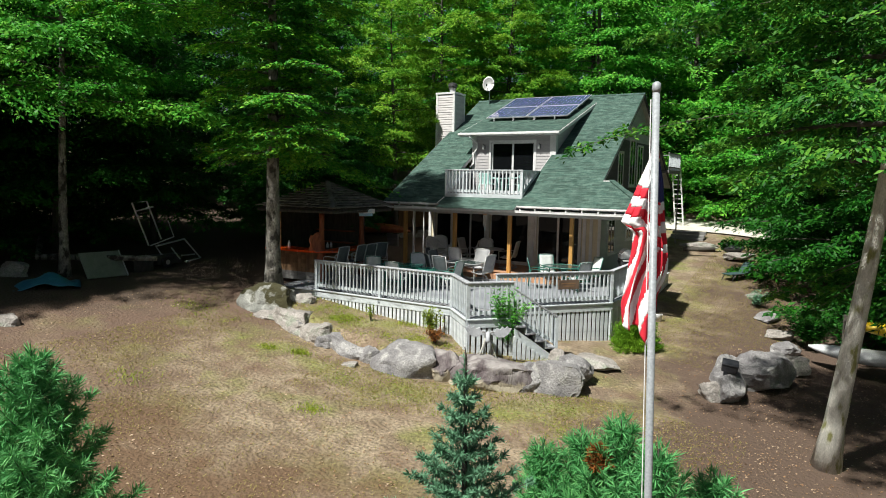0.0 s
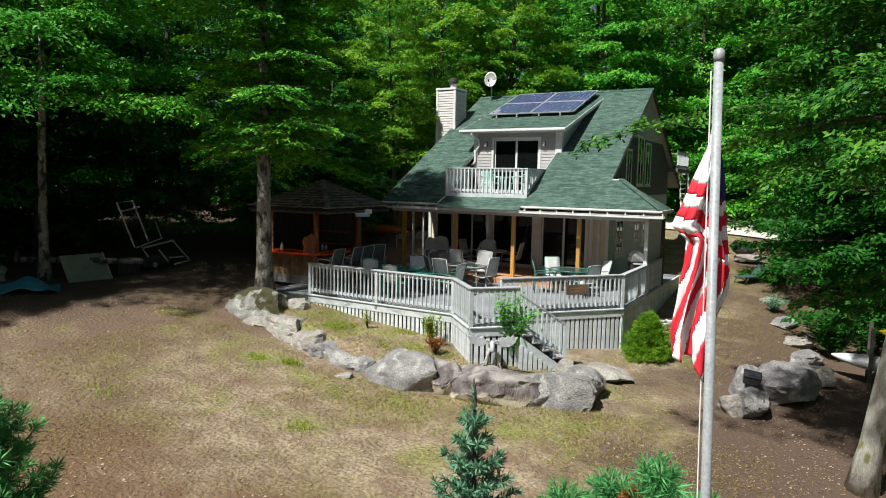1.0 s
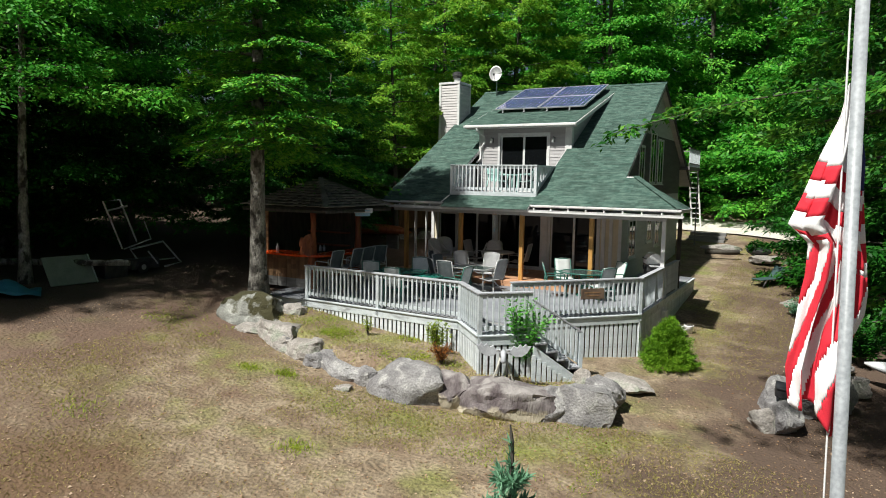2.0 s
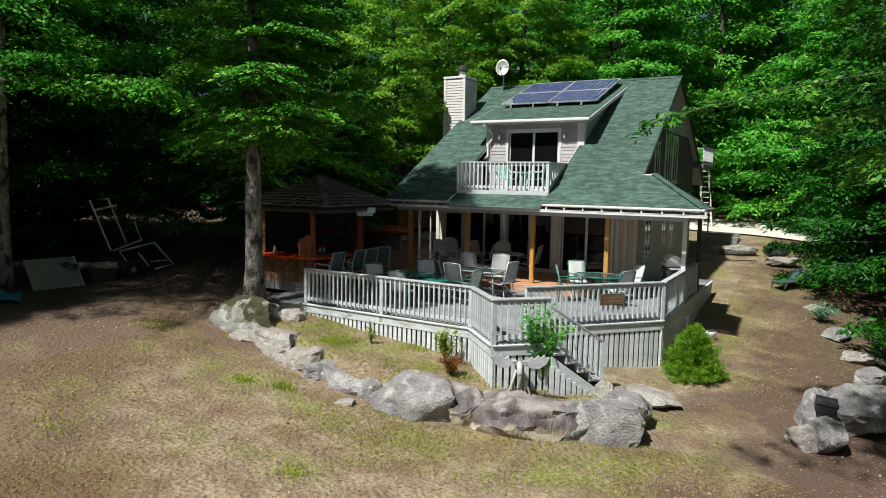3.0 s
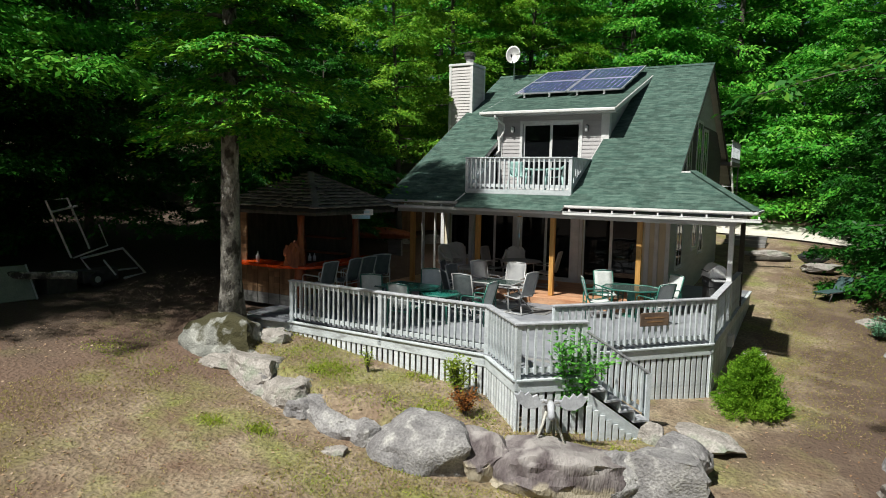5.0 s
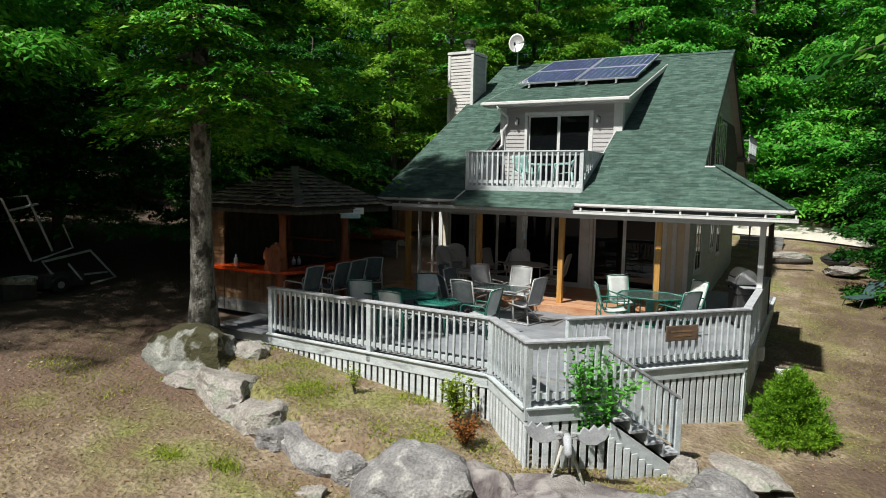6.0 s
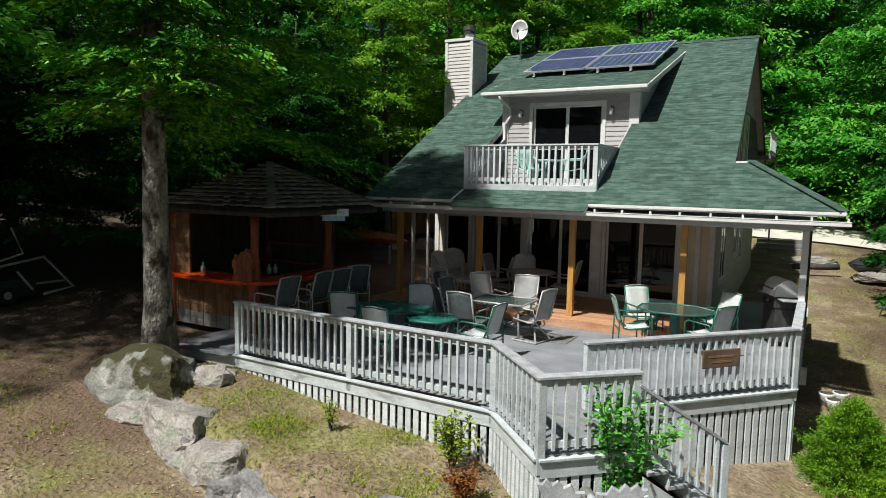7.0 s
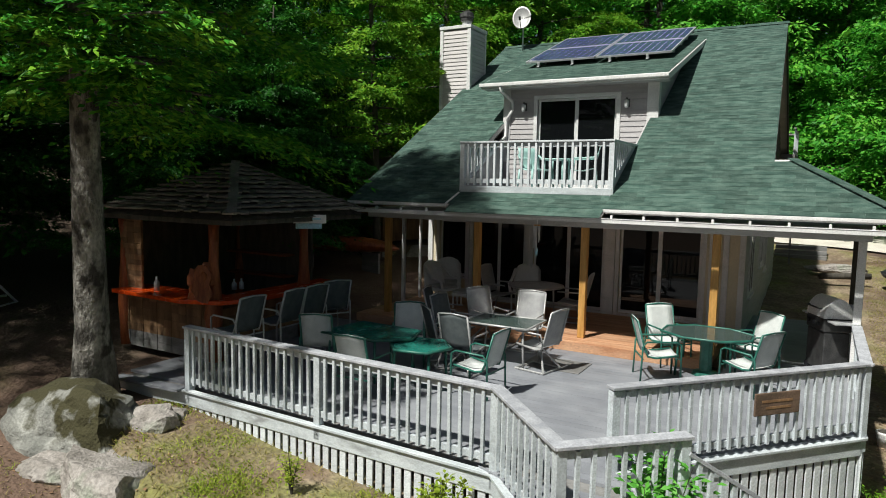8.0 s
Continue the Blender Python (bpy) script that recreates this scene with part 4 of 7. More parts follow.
y = 11.78
while y < 24.6:
    lo, hi_ = spans(y + 0.002), spans(y + 0.136)
    if len(lo) == len(hi_):
        for (a, b), (c, d) in zip(lo, hi_):
            part("plank", Shape().prism([(a, y), (b, y), (d, y + 0.1395), (c, y + 0.1395)], 1.182, DECK_Z + 0.002 * RNG.random()), M_BOARD, floor_part)
    y += 0.143

slat_mesh = Shape().box((-0.047, -0.011, 0), (0.047, 0.011, 1)).mesh("slat", M_SLAT)


RAILS = []


def railing(p, q, spaces, posts=(), label="", low=None):
    """Posts, rails and balusters from p to q on the deck's edge."""
    p, q = Vector((*p, 0)), Vector((*q, 0))
    d = (q - p).normalized()
    out = Vector((d.y, -d.x, 0))
    RAILS.append(1)
    lift = 0.0025 * len(RAILS)
    r = part("railing", Shape().bar(p + Vector((0, 0, 1.345)), q + Vector((0, 0, 1.345)), 0.045, 0.085), M_DECKPAINT, deck, label or "pale grey painted deck railing", bevel=0.004, m=DM)
    part("cap_rail", Shape().bar(p - d * 0.06 + Vector((0, 0, RAIL_Z - 0.018 + lift)), q + d * 0.06 + Vector((0, 0, RAIL_Z - 0.018 + lift)), 0.15, 0.036), M_CAP, r, "grey flat cap rail", bevel=0.006)
    part("under_rail", Shape().bar(p + Vector((0, 0, RAIL_Z - 0.082)), q + Vector((0, 0, RAIL_Z - 0.082)), 0.045, 0.088), M_DECKPAINT, r)
    for k in posts:
        c = p + (q - p) * k
        part("post", Shape().box((-0.05, -0.05, 1.0), (0.05, 0.05, RAIL_Z - 0.037), Matrix.Translation(c) @ Matrix.Rotation(math.atan2(d.y, d.x), 4, "Z")), M_DECKPAINT, r, bevel=0.006)
    turn = Matrix.Rotation(math.atan2(d.y, d.x), 4, "Z")
    L = (q - p).length
    for i in range(1, spaces):
        c = p + d * (L * i / spaces) + out * 0.034
        if any(abs(i / spaces - k) < 0.6 / spaces for k in posts):
            continue
        lean = Matrix.Rotation((RNG.random() - 0.5) * 0.02, 4, "Y")
        part("baluster", bal, M_DECKPAINT, r, m=Matrix.Translation((c.x, c.y, 1.285)) @ turn @ lean @ Matrix.Diagonal((0.95, 0.95, RAIL_Z - 0.05 - 1.285, 1)))
    return r


def skirting(p, q, band=True, gap=0.142):
    """The rim band under the deck's edge and the upright slats below it, down to the soil."""
    p, q = Vector((*p, 0)), Vector((*q, 0))
    d = (q - p).normalized()
    out = Vector((d.y, -d.x, 0))
    turn = Matrix.Rotation(math.atan2(d.y, d.x), 4, "Z")
    s = Shape().bar(p + out * 0.03 + Vector((0, 0, 1.06)), q + out * 0.03 + Vector((0, 0, 1.06)), 0.04, 0.20).bar(p + out * 0.04 - d * 0.03 + Vector((0, 0, 1.183)), q + out * 0.04 + d * 0.03 + Vector((0, 0, 1.183)), 0.09, 0.034)
    k = part("skirting", s, M_RIM, deck, "pale rim board over upright slats", bevel=0.005, m=DM)
    L = (q - p).length
    n = max(1, int(L / gap))
    for i in range(n + 1):
        c = p + d * (L * i / n) + out * 0.02
        z = float(ground_z(c.x, c.y)) - 0.06
        part("slat", slat_mesh, M_SLAT, k, m=Matrix.Translation((c.x, c.y, z)) @ turn @ Matrix.Diagonal((1, 1, 0.985 - z - RNG.random() * 0.01, 1)))


railing(B0, C0, 36, (0, 0.5, 1))
railing(C0, D0, 10, (1,))
railing(D0, E0, 8, (1,))
railing(F0, G0, 26, (0, 1))
railing(G0, (-0.36, 21.3), 34, (0.35, 0.63, 1))
for a, b in ((A0, B0), (B0, C0), (C0, D0), (D0, E0), (F0, G0), (G0, H0)):
    skirting(a, b)
part("fallen_board", Shape().bar((-10.5, 12.9, 1.20), (-9.1, 13.0, 1.20), 0.2, 0.04), M_BOARD, deck, m=DM)

# stairs down from the gap in the railing
u = Vector((0.70, 0.714, 0))
E3, F3 = Vector((*E0, 0)), Vector((*F0, 0))
EN = E3 + Vector((0.714, -0.70, 0)) * 0.27  # the treads pass under the rail to the near stringer
stairs = part("stairs", Shape().slab([EN + Vector((0, 0, 0.97)), EN + Vector((0, 0, 0.70)), EN + u * 1.42 + Vector((0, 0, -0.28)), EN + u * 1.42 + Vector((0, 0, -0.04))], 0.04)
              .slab([F3 + Vector((0, 0, 1.18)), F3 + Vector((0, 0, 0.9)), F3 + u * 1.42 + Vector((0, 0, -0.05)), F3 + u * 1.42 + Vector((0, 0, 0.17))], 0.04), M_RIM, deck, "worn grey deck stairs with a sloping rail", m=DM)
for i in range(5):
    a, b = 0.04 + i * 0.28, 0.33 + i * 0.28
    z = 1.02 - i * 0.2
    part("tread", Shape().slab([EN + u * a + Vector((0, 0, z)), EN + u * b + Vector((0, 0, z)), F3 + u * b + Vector((0, 0, z)), F3 + u * a + Vector((0, 0, z))], 0.045), M_CAP, stairs, bevel=0.006)
    part("riser", Shape().slab([EN + u * b + Vector((0, 0, z - 0.05)), F3 + u * b + Vector((0, 0, z - 0.05)), F3 + u * b + Vector((0, 0, z - 0.2)), EN + u * b + Vector((0, 0, z - 0.2))], 0.02), M_RIM, stairs)
top, foot = E3 + u * 0.03 + Vector((0, 0, 2.0)), E3 + u * 1.30 + Vector((0, 0, 1.18))
part("hand_rail", Shape().bar(top, foot, 0.12, 0.04), M_CAP, stairs, bevel=0.006)
part("low_rail", Shape().bar(top - Vector((0, 0, 0.74)), foot - Vector((0, 0, 0.74)), 0.045, 0.085), M_DECKPAINT, stairs)
part("post", Shape().box((-0.05, -0.05, 0.0), (0.05, 0.05, 1.16), Matrix.Translation(E3 + u * 1.30) @ Matrix.Rotation(0.79, 4, "Z")), M_DECKPAINT, stairs, bevel=0.006)
for i in range(1, 10):
    c = top + (foot - top) * (i / 10)
    part("baluster", bal, M_DECKPAINT, stairs, m=Matrix.Translation((c.x + 0.02, c.y - 0.02, c.z - 0.78)) @ Matrix.Rotation(0.79, 4, "Z") @ Matrix.Diagonal((1, 1, 0.76, 1)))
for i in range(11):
    c = EN + u * (i * 0.13) + Vector((0.02, -0.02, 0))
    zt = 0.76 - 0.93 * i / 10
    z = float(ground_z(c.x, c.y)) - 0.06
    if zt > z + 0.05:
        part("slat", slat_mesh, M_SLAT, stairs, m=Matrix.Translation((c.x, c.y, z)) @ Matrix.Rotation(0.79, 4, "Z") @ Matrix.Diagonal((1, 1, zt - z, 1)))
# sign board hung on the railing
sg = thing("wooden_sign", "small dark brown board sign hung on the railing", "sign", (-1.33, 15.27, 1.80), 48)
part("board", Shape().box((-0.34, -0.075, -0.14), (0.34, -0.05, 0.14)), M_SIGN, sg, bevel=0.012)
part("lettering", Shape().box((-0.24, -0.079, 0.02), (0.22, -0.0755, 0.05)).box((-0.18, -0.079, -0.06), (0.2, -0.0755, -0.03)), M_CEDAR, sg, "faded bars of carved letters")


# ---- trees ----
def spray_tree(seed, height, radius, base, limbs, per_limb, leaf, trunk_r, lean=(0, 0), droop=0.12, top_r=0.25, bark=None, leaf_mat=None, slim=0.42, first=0.0, flat=0.35, low_reach=1.0, shy=(), bare=0.2, boughs=(), level=0.0):
    """Trunk and limbs as one mesh, the crown as one mesh of leaves set in level sprays along the twigs.
    base: height of the lowest limbs; limbs: how many; per_limb: leaves on a full-length limb."""
    g = np.random.default_rng(seed)
    wood, twigs = Shape(), Shape()
    n = 12
    pts, rad = [], []
    for i in range(n + 1):
        t = i / n
        wob = 0.12 * math.sin(3.1 * t * 2 + seed) * t
        pts.append((lean[0] * t + wob, lean[1] * t + 0.1 * math.cos(4 * t + seed) * t, height * t))
        rad.append(trunk_r * (1 - 0.9 * t) * (1 + 0.5 * math.exp(-t * 40)) + 0.012)
    wood.tube(pts, rad, 10)
    P = np.array(pts)
    C, W, U, S = [], [], [], []
    for k in range(limbs + len(boughs)):
        f = (k + 0.5) / limbs if k < limbs else 0.3
        h = base + (height * 0.98 - base) * f ** 1.15
        t = h / height
        at = np.array([np.interp(t, np.linspace(0, 1, n + 1), P[:, j]) for j in range(3)])
        az = first + k * 2.39996 + g.normal() * 0.25
        reach = radius * ((1 - f) ** 0.6 * (1 - top_r) + top_r) * (0.75 + 0.45 * g.random()) * (low_reach if f < 0.2 else 1)
        for away, cut in shy:
            reach *= 1 - cut * max(0.0, math.cos(az - away))
        rise = 0.05 + 0.75 * f + 0.12 * g.normal()
        if k >= limbs:
            h, az, reach, rise, full = boughs[k - limbs]
            at = np.array([np.interp(h / height, np.linspace(0, 1, n + 1), P[:, j]) for j in range(3)])
        m = 9
        q = np.linspace(0, 1, m)
        bend = g.normal() * (0.25 if k < limbs else 0.05)
        dx, dy = math.cos(az), math.sin(az)
        line = at + np.stack([reach * (dx * q - dy * bend * q * q), reach * (dy * q + dx * bend * q * q), reach * (rise * 0.55 * q - droop * (1 + rise) * q * q)], 1)
        r0 = max(0.012, trunk_r * (0.32 if k < limbs else 0.07) * (1 - 0.75 * f))
        twigs.tube([tuple(p) for p in line], [r0 * (1 - 0.88 * a) + 0.004 for a in q], 5)
        tw = max(5, int(13 * reach / radius + 3))
        cnt = max(8, int(per_limb * (reach / radius) ** 1.3 / tw))
        if k >= limbs:
            cnt = int(cnt * full)
        for j in range(tw):
            a = bare + (1 - bare) * (j + g.random()) / tw
            o = np.array([np.interp(a, q, line[:, c]) for c in range(3)])
            along = np.array([dx, dy, 0]) * (0.55 + 0.3 * g.random()) + np.array([-dy, dx, 0]) * (1 if j % 2 else -1) * (0.9 + 0.3 * g.random())
            along[2] = -0.12 + 0.18 * g.normal()
            along /= np.linalg.norm(along)
            ln = reach * (0.42 * (1.15 - a) + 0.13) * (0.8 + 0.5 * g.random()) * (1 if k < limbs else 0.3 + 0.3 * full)
            if trunk_r > 0.2 and j % 2:
                twigs.tube([tuple(o), tuple(o + along * ln * 0.9)], [0.012, 0.003], 3)
            s = g.random(cnt) ** 0.8
            side = np.cross(along, [0, 0, 1.0])
            spread = g.normal(size=cnt) * ln * 0.17
            c = o + along * (s * ln)[:, None] + side * spread[:, None]
            c[:, 2] += g.normal(size=cnt) * flat * leaf * 1.2 - 0.15 * ln * s * s - np.abs(spread) * 0.2
            w = along + side * np.sign(spread)[:, None] * 0.8 + g.normal(size=(cnt, 3)) * 0.45
            w[:, 2] = (w[:, 2] - 0.25) * (1 - 0.8 * level)
            C.append(c), W.append(w)
            U.append(np.array([dx * 0.5 * (1 - level), dy * 0.5 * (1 - level), 0.8]) + g.normal(size=(cnt, 3)) * (0.42 - 0.26 * level))
            S.append(leaf * (0.65 + 0.7 * g.random(cnt)))
    C, W, U, S = np.concatenate(C), np.concatenate(W), np.concatenate(U), np.concatenate(S)
    return wood.mesh("trunk", bark or M_BARK, True), quads_mesh("crown", leaves(C, W, U, S, S * slim), leaf_mat or M_LEAF), twigs.mesh("branchwork", M_LIMB, True)


def plant(meshes, at, label, name="tree", category="tree", group="", turn=0.0, size=1.0, leaf_mat=None):
    x, y = at
    t = thing(name, label, category, (x, y, float(ground_z(x, y)) - 0.12), turn, group)
    t.scale = (size, size, size)
    part("trunk", meshes[0], None, t)
    part("branchwork", meshes[2], None, t)
    c = part("crown", meshes[1], None, t)
    if leaf_mat:
        c.material_slots[0].link = "OBJECT"
        c.material_slots[0].material = leaf_mat
    return t


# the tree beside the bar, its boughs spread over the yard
# the eight high boughs are added to shade those below
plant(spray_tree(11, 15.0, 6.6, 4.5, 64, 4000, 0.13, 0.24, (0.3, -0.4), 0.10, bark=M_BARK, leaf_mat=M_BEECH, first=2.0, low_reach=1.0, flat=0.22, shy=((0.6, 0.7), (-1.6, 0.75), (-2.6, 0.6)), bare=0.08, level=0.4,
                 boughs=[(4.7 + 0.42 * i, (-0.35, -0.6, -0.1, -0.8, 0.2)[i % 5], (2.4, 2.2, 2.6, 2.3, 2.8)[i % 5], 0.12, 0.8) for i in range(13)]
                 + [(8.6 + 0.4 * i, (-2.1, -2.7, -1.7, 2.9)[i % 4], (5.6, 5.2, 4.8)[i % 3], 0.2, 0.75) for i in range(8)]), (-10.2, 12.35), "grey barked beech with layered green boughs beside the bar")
plant(spray_tree(23, 13.0, 5.2, 5.8, 40, 1700, 0.17, 0.15, (-0.2, 0.3), 0.1, bark=M_BARK, leaf_mat=M_LEAF, first=0.4, bare=0.08), (-16.7, 9.35), "slim lichened tree shading the yard edge")
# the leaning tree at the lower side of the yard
# its three boughs from 9.4 m up are added to shade the path side
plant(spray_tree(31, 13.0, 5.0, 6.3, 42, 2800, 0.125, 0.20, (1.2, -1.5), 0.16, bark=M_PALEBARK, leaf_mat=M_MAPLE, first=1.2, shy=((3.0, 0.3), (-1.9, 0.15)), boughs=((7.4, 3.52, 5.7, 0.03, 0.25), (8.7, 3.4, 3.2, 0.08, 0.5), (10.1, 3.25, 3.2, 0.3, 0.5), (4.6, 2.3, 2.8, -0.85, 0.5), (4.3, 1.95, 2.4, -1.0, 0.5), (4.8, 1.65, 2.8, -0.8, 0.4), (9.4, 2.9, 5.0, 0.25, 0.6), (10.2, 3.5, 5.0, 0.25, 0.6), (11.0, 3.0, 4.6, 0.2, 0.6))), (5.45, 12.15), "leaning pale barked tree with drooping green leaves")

VAR_A = spray_tree(41, 15.0, 4.6, 1.6, 44, 1200, 0.21, 0.17, (0.4, 0.2), 0.14, bark=M_DARKBARK, leaf_mat=M_LEAF)
VAR_B = spray_tree(52, 17.0, 4.2, 2.0, 50, 1080, 0.21, 0.19, (-0.3, 0.3), 0.22, bark=M_DARKBARK, leaf_mat=M_LEAF)
VAR_C = spray_tree(63, 13.0, 4.8, 1.0, 42, 1200, 0.21, 0.15, (0.2, -0.3), 0.12, bark=M_DARKBARK, leaf_mat=M_LEAF)
VAR_E = spray_tree(74, 14.0, 5.2, 3.4, 46, 2300, 0.2, 0.2, (0.3, -0.2), 0.14, bark=M_DARKBARK, leaf_mat=M_LEAFDARK)
VAR_H = spray_tree(85, 15.0, 4.2, 4.6, 42, 1700, 0.17, 0.15, (0.2, 0.3), 0.12, bark=M_DARKBARK, leaf_mat=M_LEAFYELLOW)
WOODS = "woods round the yard"
SPOTS = (
    # behind the house, green in the sun
    ("A", -12.5, 34.5, 1.05, "L"), ("B", -8.0, 39.5, 1.15, "L"), ("C", -0.5, 48.5, 1.3, "L"), ("A", 4.0, 43.0, 1.25, "L"), ("B", 9.5, 38.0, 1.1, "L"),
    ("C", -9.5, 42.0, 1.5, "L"), ("A", -3.5, 47.0, 1.5, "L"), ("C", 6.5, 47.0, 1.3, "L"), ("A", -15.0, 45.0, 1.5, "L"), ("B", -22.5, 40.0, 1.5, "L"), ("A", -8.0, 52.0, 1.7, "L"), ("B", 1.5, 54.0, 1.6, "L"),
    # behind the bar; the two small E trees are added to shade the ground
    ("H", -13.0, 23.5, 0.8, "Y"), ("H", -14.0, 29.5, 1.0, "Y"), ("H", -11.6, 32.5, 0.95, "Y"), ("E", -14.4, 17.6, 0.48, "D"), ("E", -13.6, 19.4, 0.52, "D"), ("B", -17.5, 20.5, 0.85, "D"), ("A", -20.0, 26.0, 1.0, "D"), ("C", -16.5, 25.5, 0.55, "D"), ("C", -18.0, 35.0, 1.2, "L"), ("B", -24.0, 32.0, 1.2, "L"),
    # dark woods on the upper side, some unseen and kept for their shade
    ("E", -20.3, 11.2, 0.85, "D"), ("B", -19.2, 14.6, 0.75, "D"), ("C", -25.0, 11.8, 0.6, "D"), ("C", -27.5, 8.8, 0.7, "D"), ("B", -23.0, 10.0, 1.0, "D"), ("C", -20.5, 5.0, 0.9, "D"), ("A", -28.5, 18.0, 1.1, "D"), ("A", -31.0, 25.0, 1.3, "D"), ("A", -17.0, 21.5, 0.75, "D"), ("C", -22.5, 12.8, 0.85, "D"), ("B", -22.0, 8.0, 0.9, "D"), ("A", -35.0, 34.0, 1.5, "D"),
    # tall trees added outside the view to shade the upper yard
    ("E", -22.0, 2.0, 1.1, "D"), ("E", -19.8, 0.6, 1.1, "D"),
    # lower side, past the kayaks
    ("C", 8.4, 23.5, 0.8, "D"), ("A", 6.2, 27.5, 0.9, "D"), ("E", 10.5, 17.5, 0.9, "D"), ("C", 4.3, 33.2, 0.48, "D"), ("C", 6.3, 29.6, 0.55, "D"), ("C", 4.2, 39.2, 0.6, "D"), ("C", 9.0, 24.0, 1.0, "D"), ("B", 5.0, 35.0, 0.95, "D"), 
)
KIND = {"A": VAR_A, "B": VAR_B, "C": VAR_C, "E": VAR_E, "H": VAR_H}
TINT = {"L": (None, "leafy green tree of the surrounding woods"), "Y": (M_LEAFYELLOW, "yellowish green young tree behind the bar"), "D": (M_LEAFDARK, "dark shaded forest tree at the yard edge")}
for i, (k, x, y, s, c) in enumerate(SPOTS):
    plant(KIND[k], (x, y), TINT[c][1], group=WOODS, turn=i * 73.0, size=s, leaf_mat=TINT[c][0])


def far_woods():
    """The wooded hill behind, as one mass of leaf clumps."""
    g = np.random.default_rng(99)
    n = 70000
    ang = g.random(n) * math.pi * 1.5 - math.pi * 0.25
    d = 46 + g.random(n) * 30
    x, y = -4 + d * np.cos(ang) * 1.1, 14 + d * np.sin(ang)
    z = lawn(x, y) + g.random(n) ** 0.8 * (22 + 4 * np.sin(ang * 9) + 3 * np.sin(ang * 23 + 1))
    c = np.stack([x, y, z], 1)
    s = 0.55 + 0.5 * g.random(n)
    me = quads_mesh("far_woods", leaves(c, g.normal(size=(n, 3)), np.array([0, -0.5, 0.8]) + g.normal(size=(n, 3)) * 0.5, s, s * 0.7), M_LEAF)
    tagged(new("far_woods", me), "dense green woods on the hill behind", "woods", kind="stuff")


far_woods()


# ---- small plants ----
def conifer(seed, height, radius, whorls, needle, needles, mat, density=1.0, taper=0.85, up=0.15, thin=0.16, leader=0.02):
    """A young conifer: whorled branches with side twigs, clothed in needles."""
    g = np.random.default_rng(seed)
    wood = Shape().tube([(0, 0, 0), (0.02, 0, height * 0.5), (0, 0.01, height), (-0.015, 0.01, height + leader)], [0.05, 0.03, 0.012, 0.005], 7)
    C, W, S = [], [], []

    def clothe(p, q, cnt):
        s = g.random(cnt)
        d = (q - p) / (np.linalg.norm(q - p) + 1e-9)
        w = d * 0.7 + g.normal(size=(cnt, 3)) * 0.6
        c = p + (q - p) * s[:, None]
        C.append(c + w / np.linalg.norm(w, axis=1, keepdims=True) * needle * 0.45), W.append(w), S.append(needle * (0.7 + 0.5 * g.random(cnt)))

    for k in range(whorls):
        f = k / whorls
        z = height * (0.06 + 0.92 * f)
        ln = radius * (1 - f) ** taper + 0.05
        for b in range(7):
            az = b * 0.8976 + k * 0.55 + g.normal() * 0.15
            l = ln * (0.8 + 0.35 * g.random())
            p = np.array([0, 0, z])
            q = p + np.array([math.cos(az) * l, math.sin(az) * l, l * (up + 0.5 * f) - 0.02])
            wood.tube([tuple(p), tuple(q)], [0.012 * (1 - f) + 0.004, 0.003], 4)
            clothe(p + (q - p) * 0.1, q, int(needles * l * density))
            for j in range(max(2, int(l / 0.13))):
                a = (j + 0.6) / max(2, int(l / 0.13))
                o = p + (q - p) * a
                sd = np.array([-math.sin(az), math.cos(az), 0.1]) * (1 if j % 2 else -1) + (q - p) / l * 0.8
                e = o + sd / np.linalg.norm(sd) * l * 0.42 * (1.1 - a)
                clothe(o, e, int(needles * 0.75 * l * 0.42 * (1.1 - a) * density) + 6)
    clothe(np.array([0, 0, height * (1 - 0.12)]), np.array([0, 0, height]), int(needles * 0.25))
    C, W, S = np.concatenate(C), np.concatenate(W), np.concatenate(S)
    return wood.mesh("trunk", M_DARKBARK), quads_mesh("foliage", leaves(C, W, g.normal(size=C.shape), S, S * thin), mat)


def put_conifer(meshes, x, y, label, name, category, z=None, size=1.0, turn=0.0, group=""):
    t = thing(name, label, category, (x, y, float(ground_z(x, y)) - 0.05 if z is None else z), turn, group)
    t.scale = (size, size, size)
    part("trunk", meshes[0], None, t)
    part("foliage", meshes[1], None, t)
    return t


put_conifer(conifer(5, 3.8, 1.5, 19, 0.08, 330, M_NEEDLE, taper=1.2, up=0.3, leader=0.1), 2.32, 2.05, "young blue green spruce with a pointed top", "spruce", "tree")
PINE_M = conifer(6, 2.85, 0.7, 12, 0.16, 300, M_PINE, up=1.3, thin=0.08)
for x, y, s, a in ((3.40, 3.6, 1.07, 0), (2.55, 3.55, 0.88, 70), (3.85, 3.35, 1.05, 150), (2.95, 3.7, 0.95, 200), (4.35, 3.6, 1.0, 30), (4.75, 3.9, 0.85, 260)):
    put_conifer(PINE_M, x, y, "bushy dark green young pine with upright shoots", "pine_sapling", "tree", size=s, turn=a, group="young pines by the flagpole")
rust = conifer(8, 0.24, 0.07, 3, 0.09, 260, M_RUST, up=0.9)
put_conifer(rust, 3.22, 3.42, "dead rusty brown pine shoots", "dead_shoots", "branch", z=1.72)
put_conifer(conifer(9, 3.05, 1.0, 13, 0.17, 330, M_PINE, up=0.9, thin=0.08), -2.9, 0.9, "soft green pine sapling at the yard edge", "pine_sapling", "tree")


